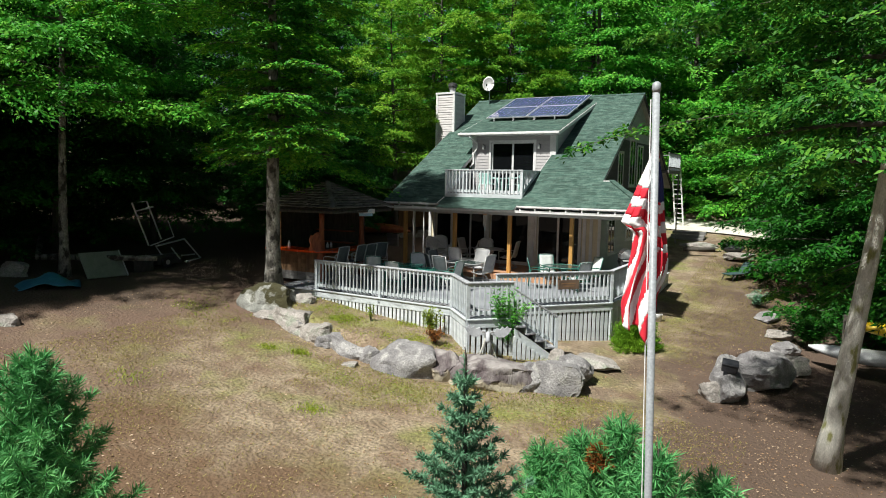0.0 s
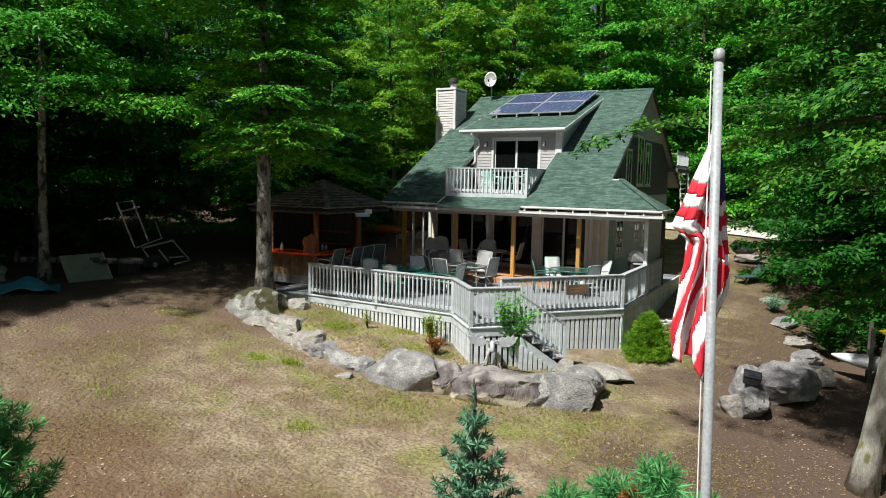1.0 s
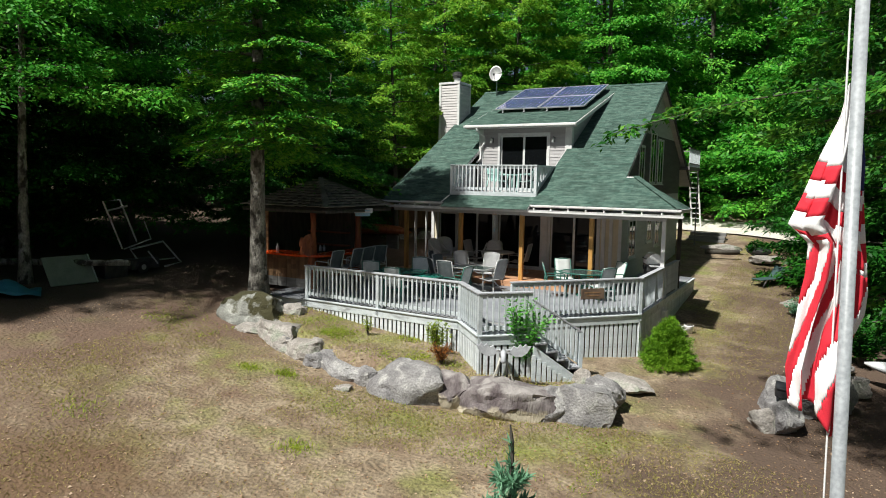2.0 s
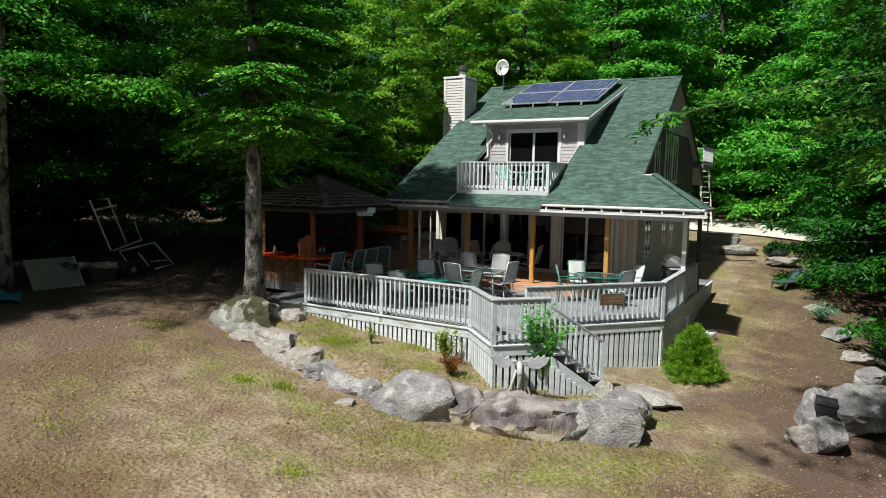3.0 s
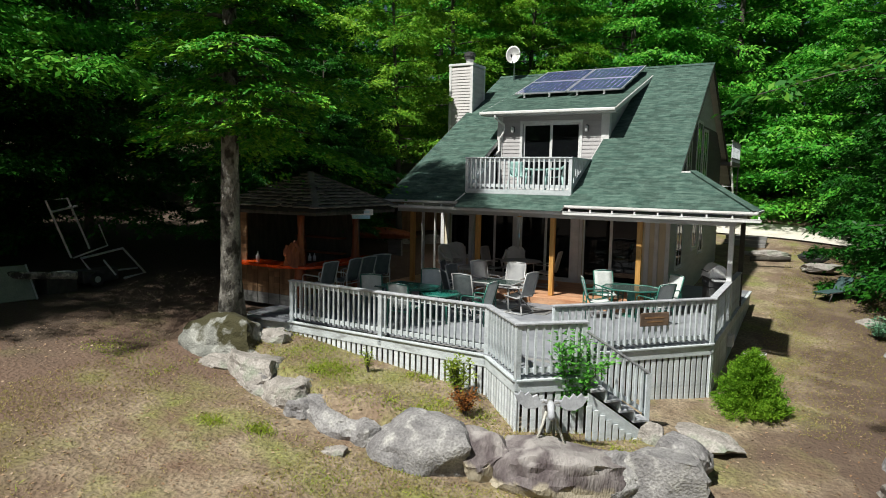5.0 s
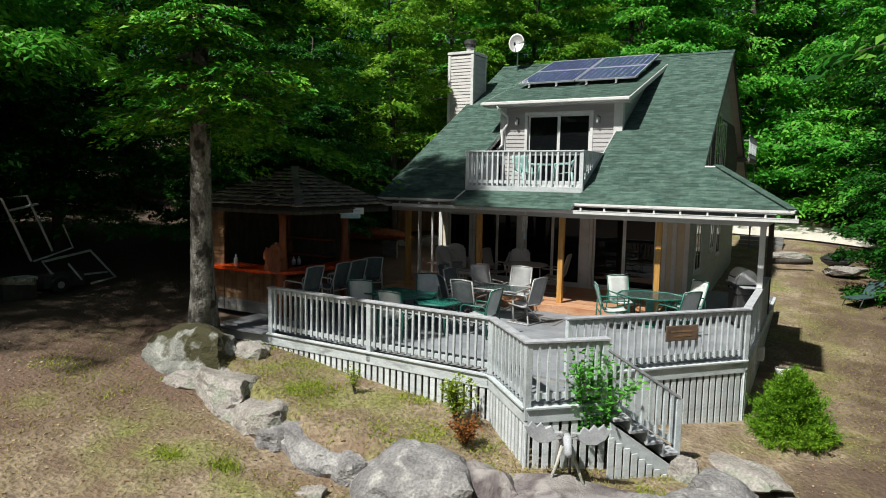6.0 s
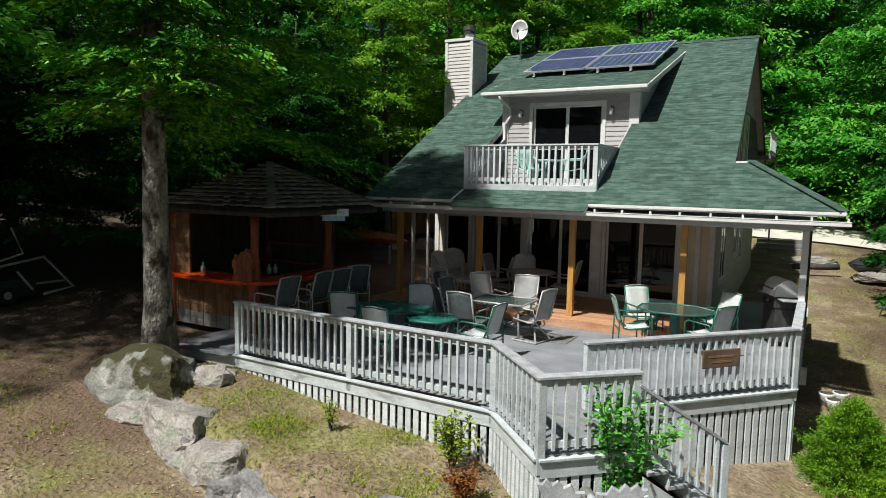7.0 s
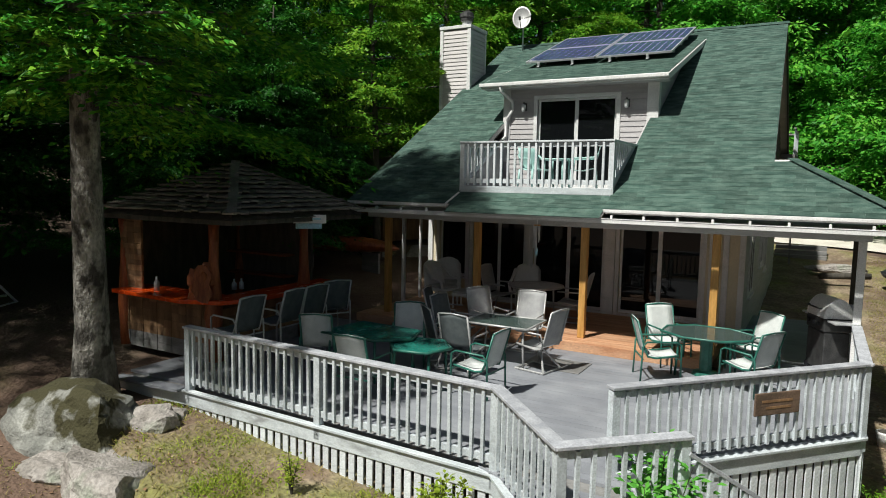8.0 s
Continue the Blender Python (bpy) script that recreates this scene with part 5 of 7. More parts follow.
def mound(seed, shoots, rx, rz, needle, mat, per=54):
    """A dense dwarf conifer: fans of short needles in ragged tiers over a cone."""
    g = np.random.default_rng(seed)
    u, az = g.random(shoots) ** 1.35, g.random(shoots) * 2 * math.pi
    r = rx * (1 - u) ** 0.50 * (0.84 + 0.16 * np.sin(u * 34 + 2 * np.sin(az * 2)) + 0.14 * g.normal(size=shoots))
    tip = np.stack([r * np.cos(az), r * np.sin(az), rz * u + 0.10 * g.random(shoots)], 1)
    way = np.stack([np.cos(az), np.sin(az), 0.5 + 0.9 * u], 1)
    way /= np.linalg.norm(way, axis=1, keepdims=True)
    c = np.repeat(tip, per, 0) - np.repeat(way, per, 0) * (g.random(shoots * per) * 0.26)[:, None] + g.normal(size=(shoots * per, 3)) * 0.035
    w = np.repeat(way, per, 0) + g.normal(size=c.shape) * 0.55
    s = needle * (0.6 + 0.7 * g.random(len(c)))
    return quads_mesh("foliage", leaves(c, w, np.array([0, 0, 1.0]) + g.normal(size=c.shape) * 0.5, s, s * 0.3), mat)


bush = thing("evergreen_bush", "bright green cone shaped dwarf spruce beside the deck", "bush", (0.50, 16.15, -0.02))
part("stem", Shape().tube([(0, 0, 0), (0, 0, 1.2)], [0.05, 0.015], 6), M_DARKBARK, bush)
part("foliage", mound(3, 760, 0.72, 1.18, 0.055, M_BUSH, 70), M_BUSH, bush)


def shrub(seed, n_stems, height, spread, leaf, per, mat):
    g = np.random.default_rng(seed)
    wood, C, W = Shape(), [], []
    for k in range(n_stems):
        az, l = g.random() * 6.28, height * (0.6 + 0.4 * g.random())
        tip = np.array([math.cos(az) * spread * g.random(), math.sin(az) * spread * g.random(), l])
        mid = tip * np.array([0.35, 0.35, 0.55])
        wood.tube([(0, 0, 0), tuple(mid), tuple(tip)], [0.012, 0.008, 0.003], 4)
        s = 0.3 + 0.7 * g.random(per)
        c = np.where(s[:, None] < 0.55, mid * s[:, None] / 0.55, mid + (tip - mid) * ((s[:, None] - 0.55) / 0.45))
        d = g.normal(size=(per, 3))
        d[:, 2] = np.abs(d[:, 2]) * 0.4
        C.append(c + d * leaf * 0.9), W.append(d)
    C, W = np.concatenate(C), np.concatenate(W)
    S = leaf * (0.6 + 0.7 * g.random(len(C)))
    return wood.mesh("stem", M_DARKBARK), quads_mesh("foliage", leaves(C, W, np.array([0, 0, 1.0]) + g.normal(size=C.shape) * 0.5, S, S * 0.5), mat)


def put_shrub(m, x, y, label, size=1.0, name="shrub"):
    t = thing(name, label, "shrub", (x, y, float(ground_z(x, y)) - 0.03), 0)
    t.scale = (size, size, size)
    part("stem", m[0], None, t), part("foliage", m[1], None, t)


put_shrub(shrub(4, 14, 1.8, 0.8, 0.10, 170, M_SHRUBLEAF), -2.1, 12.45, "fresh green leafy sapling in front of the stairs")
put_shrub(shrub(5, 12, 0.85, 0.42, 0.07, 80, M_WEED), -4.25, 12.35, "light green weedy shrub by the skirting")
put_shrub(shrub(6, 7, 0.6, 0.2, 0.05, 40, M_WEED), -6.2, 12.2, "thin green weed by the skirting")
put_shrub(shrub(7, 14, 0.5, 0.36, 0.055, 80, M_RUST), -3.75, 11.75, "brown dying shrub at the deck corner")
put_shrub(shrub(12, 14, 0.7, 0.6, 0.07, 90, M_NEEDLE), 3.1, 23.5, "grey green shrub by the path")
put_shrub(shrub(13, 22, 1.5, 1.3, 0.11, 130, M_LEAFDARK), 4.9, 20.2, "dense green undergrowth beside the path", 1.0)


def blades(seed, n, x, y, mat, name, label, h=0.1, w=0.012, lean=0.5):
    g = np.random.default_rng(seed)
    z = ground_z(x, y) + bumps(x, y)
    l = h * (0.5 + 0.9 * g.random(len(x)))
    way = np.stack([g.normal(size=len(x)) * lean, g.normal(size=len(x)) * lean, np.ones(len(x))], 1)
    c = np.stack([x, y, z + l * 0.35], 1)
    me = quads_mesh(name, leaves(c, way, g.normal(size=(len(x), 3)), l, np.full(len(x), w)), mat)
    tagged(new(name, me), label, "grass", kind="stuff")


def in_bed(g, n):
    x = g.uniform(-9.6, -0.9, n)
    rx, ry = [p[0] for p in ROCKLINE[:11]], [p[1] for p in ROCKLINE[:11]]
    lo = np.interp(x, rx, ry) + 0.25
    hi = np.interp(x, [-9, -3.9, -2.76, -1.9, -1.0], [13.05, 12.88, 11.7, 12.5, 13.2])
    return x, lo + (hi - lo) * g.random(n)


g = np.random.default_rng(21)


def patchy(x, y, f, cut, blur=0.16):
    return field(x, y, f, 4) + blur * g.normal(size=len(x)) > cut


bx, by = in_bed(g, 60000)
k = patchy(bx, by, 1.2, 0.62, 0.10) & ((bx > -7.2) | (g.random(len(bx)) < 0.35))
blades(1, 0, bx[k], by[k], M_WEED, "bed_grass", "yellow green grass and weeds in the bed", 0.065, 0.013, 1.1)
bx, by = in_bed(g, 3500)
blades(2, 0, bx, by, M_GRASS, "dry_bed_grass", "dry straw coloured grass in the bed", 0.09, 0.012, 0.9)
lx, ly = g.uniform(-11, 4, 150000), g.uniform(1, 12.2, 150000)
rx, ry = [p[0] for p in ROCKLINE[:11]], [p[1] for p in ROCKLINE[:11]]
gap = np.interp(lx, rx, ry) - ly
k = (gap > 0.3) & (patchy(lx, ly, 0.33, 0.64) | ((gap < 2.6) & (lx > -5.5) & (lx < 1.0) & patchy(lx, ly, 0.7, 0.46)) | ((ly < 5) & (lx > -3) & patchy(lx, ly, 0.5, 0.55)))
blades(3, 0, lx[k], ly[k], M_GRASS, "lawn_grass", "sparse dry yellow green lawn grass", 0.06, 0.011, 1.2)
gx, gy = np.concatenate([g.uniform(-6, 0.8, 9000), g.uniform(-12.6, -9.6, 7000)]), np.concatenate([g.uniform(8.6, 12.0, 9000), g.uniform(9.6, 12.6, 7000)])
k = (np.interp(gx, rx, ry) - gy > 0.3) & patchy(gx, gy, 0.9, 0.62)
blades(6, 0, gx[k], gy[k], M_WEED, "green_grass", "green grass along the boulders", 0.07, 0.012, 1.0)
wx, wy = g.normal(-6.6, 0.16, 300), g.normal(9.6, 0.12, 300)
wx, wy = np.concatenate([wx, g.normal(-7.4, 0.12, 160), g.normal(-4.1, 0.18, 260), g.normal(-7.9, 0.3, 200)]), np.concatenate([wy, g.normal(9.3, 0.1, 160), g.normal(7.2, 0.15, 260), g.normal(5.6, 0.25, 200)])
blades(4, 0, wx, wy, M_WEED, "grass_tuft", "small green grass tufts in the dirt", 0.11, 0.014, 0.8)
sx, sy = g.uniform(0.3, 4.2, 34000), g.uniform(15.5, 37, 34000)
k = patchy(sx, sy, 0.4, 0.42)
blades(5, 0, sx[k], sy[k], M_GRASS, "side_grass", "dry short grass on the side path", 0.05, 0.012, 1.2)
# fallen leaves and chips on the bare soil
fx = np.concatenate([g.uniform(-14, 4.5, 15000), g.uniform(-0.2, 5, 4500), g.uniform(3.4, 9, 4500)])
fy = np.concatenate([g.uniform(1, 12, 15000), g.uniform(10, 24, 4500), g.uniform(9, 19, 4500)])
z = ground_z(fx, fy) + bumps(fx, fy) + 0.012
n = len(fx)
s = 0.018 + 0.055 * g.random(n) ** 3
me = quads_mesh("leaf_litter", leaves(np.stack([fx, fy, z], 1), np.stack([g.normal(size=n), g.normal(size=n), 0.15 * g.normal(size=n)], 1), np.array([0, 0, 1.0]) + 0.25 * g.normal(size=(n, 3)), s, s * 0.7), M_LITTER)
tagged(new("leaf_litter", me), "scattered pale dead leaves on the soil", "leaf litter", kind="stuff")


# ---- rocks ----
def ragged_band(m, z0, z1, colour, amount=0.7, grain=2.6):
    """A ragged band of colour by height on a stone: tan low down, pale on top, or moss on its crown."""
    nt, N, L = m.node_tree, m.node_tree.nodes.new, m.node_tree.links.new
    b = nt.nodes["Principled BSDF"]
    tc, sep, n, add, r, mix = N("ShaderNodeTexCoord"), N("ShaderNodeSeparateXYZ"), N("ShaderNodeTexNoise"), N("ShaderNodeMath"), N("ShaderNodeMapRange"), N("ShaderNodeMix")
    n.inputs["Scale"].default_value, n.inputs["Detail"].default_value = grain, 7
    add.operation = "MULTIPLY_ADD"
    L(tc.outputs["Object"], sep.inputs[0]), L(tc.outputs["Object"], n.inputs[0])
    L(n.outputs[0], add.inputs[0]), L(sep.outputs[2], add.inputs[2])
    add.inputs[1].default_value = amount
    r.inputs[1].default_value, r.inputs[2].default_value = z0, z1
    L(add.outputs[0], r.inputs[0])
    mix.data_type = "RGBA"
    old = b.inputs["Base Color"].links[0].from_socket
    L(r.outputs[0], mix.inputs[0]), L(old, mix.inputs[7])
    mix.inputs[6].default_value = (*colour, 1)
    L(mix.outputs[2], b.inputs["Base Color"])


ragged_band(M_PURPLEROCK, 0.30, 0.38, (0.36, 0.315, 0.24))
ragged_band(M_PURPLEROCK, 0.98, 0.84, (0.31, 0.285, 0.275), 0.95, 2.0)
ragged_band(M_MOSSROCK, 1.68, 1.52, (0.040, 0.036, 0.012), 2.4, 1.7)



def rock(seed, size, rough=0.25, facets=5, sub=3, boxy=3.0):
    """A boulder: a squarish ball split along flat faces, with worn edges, cracks and a rough skin."""
    g = random.Random(seed)
    bm = bmesh.new()
    bmesh.ops.create_icosphere(bm, subdivisions=sub, radius=1)
    cuts = [(Vector((g.gauss(0, 1), g.gauss(0, 1), g.gauss(0, 0.7))).normalized(), 0.70 + 0.28 * g.random()) for _ in range(facets * 3)]
    off = Vector((g.random() * 50, g.random() * 50, g.random() * 50))
    for v in bm.verts:
        d = v.co.normalized()
        p = d * (abs(d.x) ** boxy + abs(d.y) ** boxy + abs(d.z) ** boxy) ** (-1 / boxy)
        for n, h in cuts:
            k = p.dot(n)
            if k > h:
                p -= n * (k - h) * 0.97
        q = p * 1.5 + off
        crack = max(0.0, 0.07 - abs(noise.noise(q * 1.3))) * 1.1
        p *= 1.04 * (1 + rough * (noise.noise(q) * 0.40 + noise.noise(q * 2.7) * 0.17 + noise.noise(q * 6) * 0.09 + noise.noise(q * 13) * 0.05) - crack)
        v.co = Vector((p.x * size[0], p.y * size[1], p.z * size[2]))
    bm.normal_update()
    for e in bm.edges:
        e.smooth = e.calc_face_angle(0.0) < 0.42
    me = bpy.data.meshes.new("boulder")
    bm.to_mesh(me)
    bm.free()
    me.polygons.foreach_set("use_smooth", [True] * len(me.polygons))
    return me


def boulder(seed, x, y, z, size, turn, material, label, name="boulder", group="boulders edging the bed", sub=4, rough=0.34):
    me = rock(seed, size, rough, 6, sub)
    me.materials.append(material)
    return tagged(new(name, me), label, "boulder", group), pose(x, y, z, 0, 0, turn)


for args in (
    (1, -9.75, 11.85, 0.72, (1.08, 0.78, 0.74), 8, M_MOSSROCK, "large mossy boulder at the foot of the tree"),
    (2, -8.95, 12.35, 0.80, (0.42, 0.3, 0.34), 30, M_PALEROCK, "pale stone beside the mossy boulder"),
    (3, -8.55, 11.40, 0.50, (1.12, 0.62, 0.46), -18, M_PALEROCK, "greenish pale flat boulder of the border"),
    (4, -9.55, 11.15, 0.48, (0.50, 0.32, 0.26), 15, M_PALEROCK, "small pale stone of the border"),
    (5, -7.05, 10.98, 0.36, (0.95, 0.50, 0.38), -20, M_PALEROCK, "pinkish pale boulder of the border"),
    (36, -5.9, 10.82, 0.12, (1.05, 0.5, 0.44), -10, M_ROCK, "long grey boulder of the border"),
    (7, -4.05, 10.82, -0.02, (1.12, 0.68, 0.56), 6, M_ROCK, "large rounded grey lichened boulder"),
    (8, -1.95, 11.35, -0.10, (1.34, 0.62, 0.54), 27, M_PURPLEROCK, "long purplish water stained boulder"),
    (9, -0.42, 12.02, -0.10, (0.80, 0.60, 0.60), -5, M_ROCK, "angular grey boulder at the end of the border"),
    (10, -5.2, 9.95, -0.02, (0.24, 0.17, 0.13), 20, M_PALEROCK, "small pale stone in the dirt"),
    (11, -0.80, 13.15, 0.12, (0.24, 0.20, 0.27), 10, M_PALEROCK, "pale upright stone at the foot of the stairs"),
    (12, -0.2, 14.2, -0.12, (0.85, 0.5, 0.15), -26, M_PALEROCK, "flat stone slab at the foot of the stairs"),
    (13, -0.25, 12.85, -0.02, (0.55, 0.42, 0.34), -24, M_ROCK, "low grey stone behind the border"),
    (14, -7.85, 11.0, 0.40, (0.4, 0.32, 0.3), 0, M_ROCK, "small grey stone of the border"),
    (15, -9.0, 12.75, 0.9, (0.3, 0.2, 0.12), 0, M_PALEROCK, "small stone against the deck corner"),
    (31, -9.3, 11.2, 0.5, (0.5, 0.35, 0.25), 40, M_PALEROCK, "pale stone of the border"),
    (32, -7.8, 10.9, 0.32, (0.42, 0.3, 0.24), 10, M_PALEROCK, "small pale stone of the border"),
    (33, -6.5, 10.75, 0.2, (0.45, 0.34, 0.3), 70, M_ROCK, "small grey stone of the border"),
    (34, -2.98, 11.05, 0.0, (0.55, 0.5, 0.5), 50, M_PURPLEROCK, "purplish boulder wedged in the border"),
    (35, -1.0, 11.75, -0.1, (0.5, 0.45, 0.42), 20, M_ROCK, "grey boulder wedged in the border"),
    (37, -5.05, 10.65, 0.0, (0.45, 0.36, 0.34), 15, M_ROCK, "grey stone filling the border"),
    (38, 3.22, 15.1, -0.30, (0.46, 0.80, 0.66), 0, M_ROCK, "grey boulder by the path behind the black box"),
    (39, 2.98, 14.05, -0.42, (0.36, 0.40, 0.30), 30, M_PALEROCK, "pale stone leaning on the boulders by the path"),
    (40, 3.27, 14.32, -0.30, (0.38, 0.58, 0.44), 8, M_ROCK, "grey boulder by the path under the black box"),
    (17, 3.95, 15.7, -0.15, (1.0, 0.55, 0.56), 60, M_ROCK, "long grey boulder by the path"),
    (18, 4.5, 17.4, -0.22, (0.5, 0.4, 0.3), 20, M_PALEROCK, "pale boulder by the path"),
    (19, 4.3, 19.0, -0.15, (0.55, 0.4, 0.22), 70, M_ROCK, "flat grey stone by the path"),
    (20, 4.1, 20.6, -0.05, (0.5, 0.35, 0.2), 50, M_PALEROCK, "pale flat stone by the path"),
    (21, 3.5, 22.3, 0.15, (0.6, 0.4, 0.22), 80, M_ROCK, "grey stone edging the path"),
    (22, 3.0, 25.0, 0.4, (0.45, 0.35, 0.25), 10, M_PALEROCK, "pale stone edging the path"),
    (23, -12.9, 5.6, 0.85, (0.4, 0.35, 0.3), 10, M_PALEROCK, "white stone at the yard edge"),
    (24, -17.6, 8.2, 1.55, (0.5, 0.4, 0.35), 10, M_PALEROCK, "pale stones behind the tarp"),
    (25, -0.45, 32.5, 1.7, (0.9, 0.4, 0.18), 5, M_PALEROCK, "pale flat stones on the slope"),
    (26, 1.6, 31.0, 1.45, (0.8, 0.4, 0.2), 30, M_PALEROCK, "pale flat stones on the slope"),
    (27, -13.6, 24.0, 1.9, (0.9, 0.6, 0.4), 30, M_PALEROCK, "pale stone pile behind the bar"),
    (28, -12.4, 25.2, 1.9, (0.7, 0.5, 0.35), 70, M_PALEROCK, "pale stone pile behind the bar"),
):
    ob, m = boulder(*args)
    ob.matrix_basis = m

# ---- bar pavilion ----
bar = thing("bar_pavilion", "rustic red wood bar under a shake hip roof", "bar", (-10.9, 15.75, 1.2))
BM = Matrix.Translation((10.9, -15.75, -1.2))


def bpart(name, s, mat_, label="", **k):
    return part(name, s, mat_, bar, label, m=BM, **k)


EX0, EX1, EY0, EY1, EZ, AZ = -12.65, -9.12, 14.02, 17.55, 3.74, 4.62
AP = (-10.55, 15.45)
roofb = bpart("roof", Shape().add([(EX0, EY0, EZ - 0.06), (EX1, EY0, EZ - 0.06), (EX1, EY1, EZ - 0.06), (EX0, EY1, EZ - 0.06), (*AP, AZ - 0.05)], [(0, 1, 4), (1, 2, 4), (2, 3, 4), (3, 0, 4), (3, 2, 1, 0)]), M_DARKBARK, "weathered wood shake hip roof")
corners = [(EX0, EY0), (EX1, EY0), (EX1, EY1), (EX0, EY1)]
shake = Shape()
for s_ in range(4):
    a, b = Vector((*corners[s_], EZ)), Vector((*corners[(s_ + 1) % 4], EZ))
    ap = Vector((*AP, AZ))
    nrm = (b - a).cross(ap - a).normalized()
    for c in range(11):
        f0, f1 = c / 11, (c + 1.25) / 11
        p0, p1 = a + (ap - a) * f0, b + (ap - b) * f0
        q0, q1 = a + (ap - a) * min(1, f1), b + (ap - b) * min(1, f1)
        n = max(1, int((p1 - p0).length / 0.17))
        for i in range(n):
            t0, t1 = i / n, (i + 0.94) / n
            lift = nrm * (0.07 + 0.04 * RNG.random())
            quad = [p0 + (p1 - p0) * t0, p0 + (p1 - p0) * t1, q0 + (q1 - q0) * t1, q0 + (q1 - q0) * t0]
            shake.slab([quad[0] + lift, quad[1] + lift, quad[2] + nrm * 0.012, quad[3] + nrm * 0.012], 0.03)
tagged(part("shake_cover", shake, M_SHAKE, roofb), kind="stuff")
part("hip_cap", Shape().bar((EX1, EY0, EZ + 0.05), (*AP, AZ + 0.06), 0.16, 0.03), M_SHAKE, roofb, "pale worn hip boards")
part("hip_cap", Shape().bar((EX1, EY1, EZ + 0.05), (*AP, AZ + 0.06), 0.16, 0.03), M_SHAKE, roofb)
bpart("eave_board", Shape().box((EX0, EY0 + 0.05, EZ - 0.15), (EX1 - 0.05, EY0 + 0.09, EZ - 0.07)), M_DARKBARK, "dark brown eave board")
bpart("eave_board", Shape().box((EX1 - 0.09, EY0 + 0.09, EZ - 0.15), (EX1 - 0.05, EY1 - 0.05, EZ - 0.07)), M_DARKBARK, "dark brown eave board")
for i, (x, y) in enumerate(((-9.86, 14.30), (-9.86, 16.55), (-12.3, 14.35), (-12.3, 17.2))):
    pts = [(x + 0.03 * math.sin(k * 1.7 + i), y + 0.03 * math.cos(k * 2.1 + i), 1.2 + k * 0.4) for k in range(7)]
    bpart("log_post", Shape().tube(pts, [0.13, 0.11, 0.16, 0.12, 0.09, 0.08, 0.10], 10), M_LOG, "knotty peeled red log post", smooth=True)
counter = bpart("counter", Shape().prism([(-9.36, 17.25), (-10.05, 17.25), (-10.05, 14.75), (-12.2, 14.75), (-12.2, 13.98), (-10.3, 13.92), (-9.6, 14.2), (-9.36, 14.7)], 2.23, 2.30), M_BARTOP, "glossy varnished red bar counter", bevel=0.012)
for side in range(2):
    if side == 0:
        for r in range(7):
            z = 1.2 + r * 0.147
            n = 12
            for i in range(n):
                x = -12.35 + i * (2.35 / n)
                bpart("shingle", Shape().box((x + 0.004, 14.30 + 0.008 * (i % 2), z), (x + 2.35 / n - 0.004, 14.34, z + 0.143)), M_CEDAR if r > 1 else M_GREYBOARD)
    else:
        for r in range(7):
            z = 1.2 + r * 0.147
            bpart("board", Shape().box((-9.97, 14.35, z), (-9.93, 17.2, z + 0.142)), M_GREYBOARD if r < 2 else M_CEDAR)
for r in range(15):
    z = 2.23 + r * 0.1
    for i in range(3):
        bpart("shingle", Shape().box((-12.35 + i * 0.2, 14.29 + 0.01 * (r % 2), z), (-12.155 + i * 0.2, 14.34, z + 0.097)), M_CEDAR)
# very dark bark tone stands in for the shade inside the bar
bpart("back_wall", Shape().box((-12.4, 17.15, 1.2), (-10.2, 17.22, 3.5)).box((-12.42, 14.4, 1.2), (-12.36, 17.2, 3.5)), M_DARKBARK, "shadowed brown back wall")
bpart("back_shelf", Shape().box((-12.3, 16.8, 2.3), (-10.6, 17.1, 2.34)).box((-12.3, 16.8, 2.75), (-10.6, 17.1, 2.79)), M_LOG)
for i, (x, y, r, h) in enumerate(((-11.35, 14.3, 0.05, 0.26), (-10.35, 15.2, 0.045, 0.2), (-10.3, 15.33, 0.045, 0.2))):
    single("bottle", Shape().tube([(x, y, 2.30), (x, y, 2.30 + h * 0.6), (x, y, 2.30 + h * 0.75), (x, y, 2.30 + h)], [r, r, r * 0.4, r * 0.4], 10), M_STEEL, "small pale metal bottle on the bar counter", "bottle", "bottles on the bar", smooth=True)
burl = rock(77, (0.24, 0.11, 0.30), 2.0, 4, 3, 2.0)
burl.materials.append(M_LOG)
tagged(new("wood_burl", burl), "knobbly honey brown wood burl on the counter", "carving").matrix_basis = pose(-9.95, 14.12, 2.58, 0, 0, 30)
sgn = thing("hanging_sign", "pale blue and white board sign under the bar eave", "sign", (-9.22, 16.0, 3.62), 42)
part("board", Shape().box((-0.3, -0.02, -0.07), (0.3, 0.02, 0.09)), M_FLAGWHITE, sgn, bevel=0.006)
part("board", Shape().box((-0.26, -0.016, -0.17), (0.22, 0.016, -0.072)), M_BLUESIGN, sgn, "pale blue lower board", bevel=0.006)
part("lettering", Shape().box((-0.22, -0.026, 0.0), (0.2, -0.0205, 0.03)).box((-0.2, -0.022, -0.14), (0.12, -0.0165, -0.11)), M_BLUESIGN, sgn, "bars of unreadable letters")

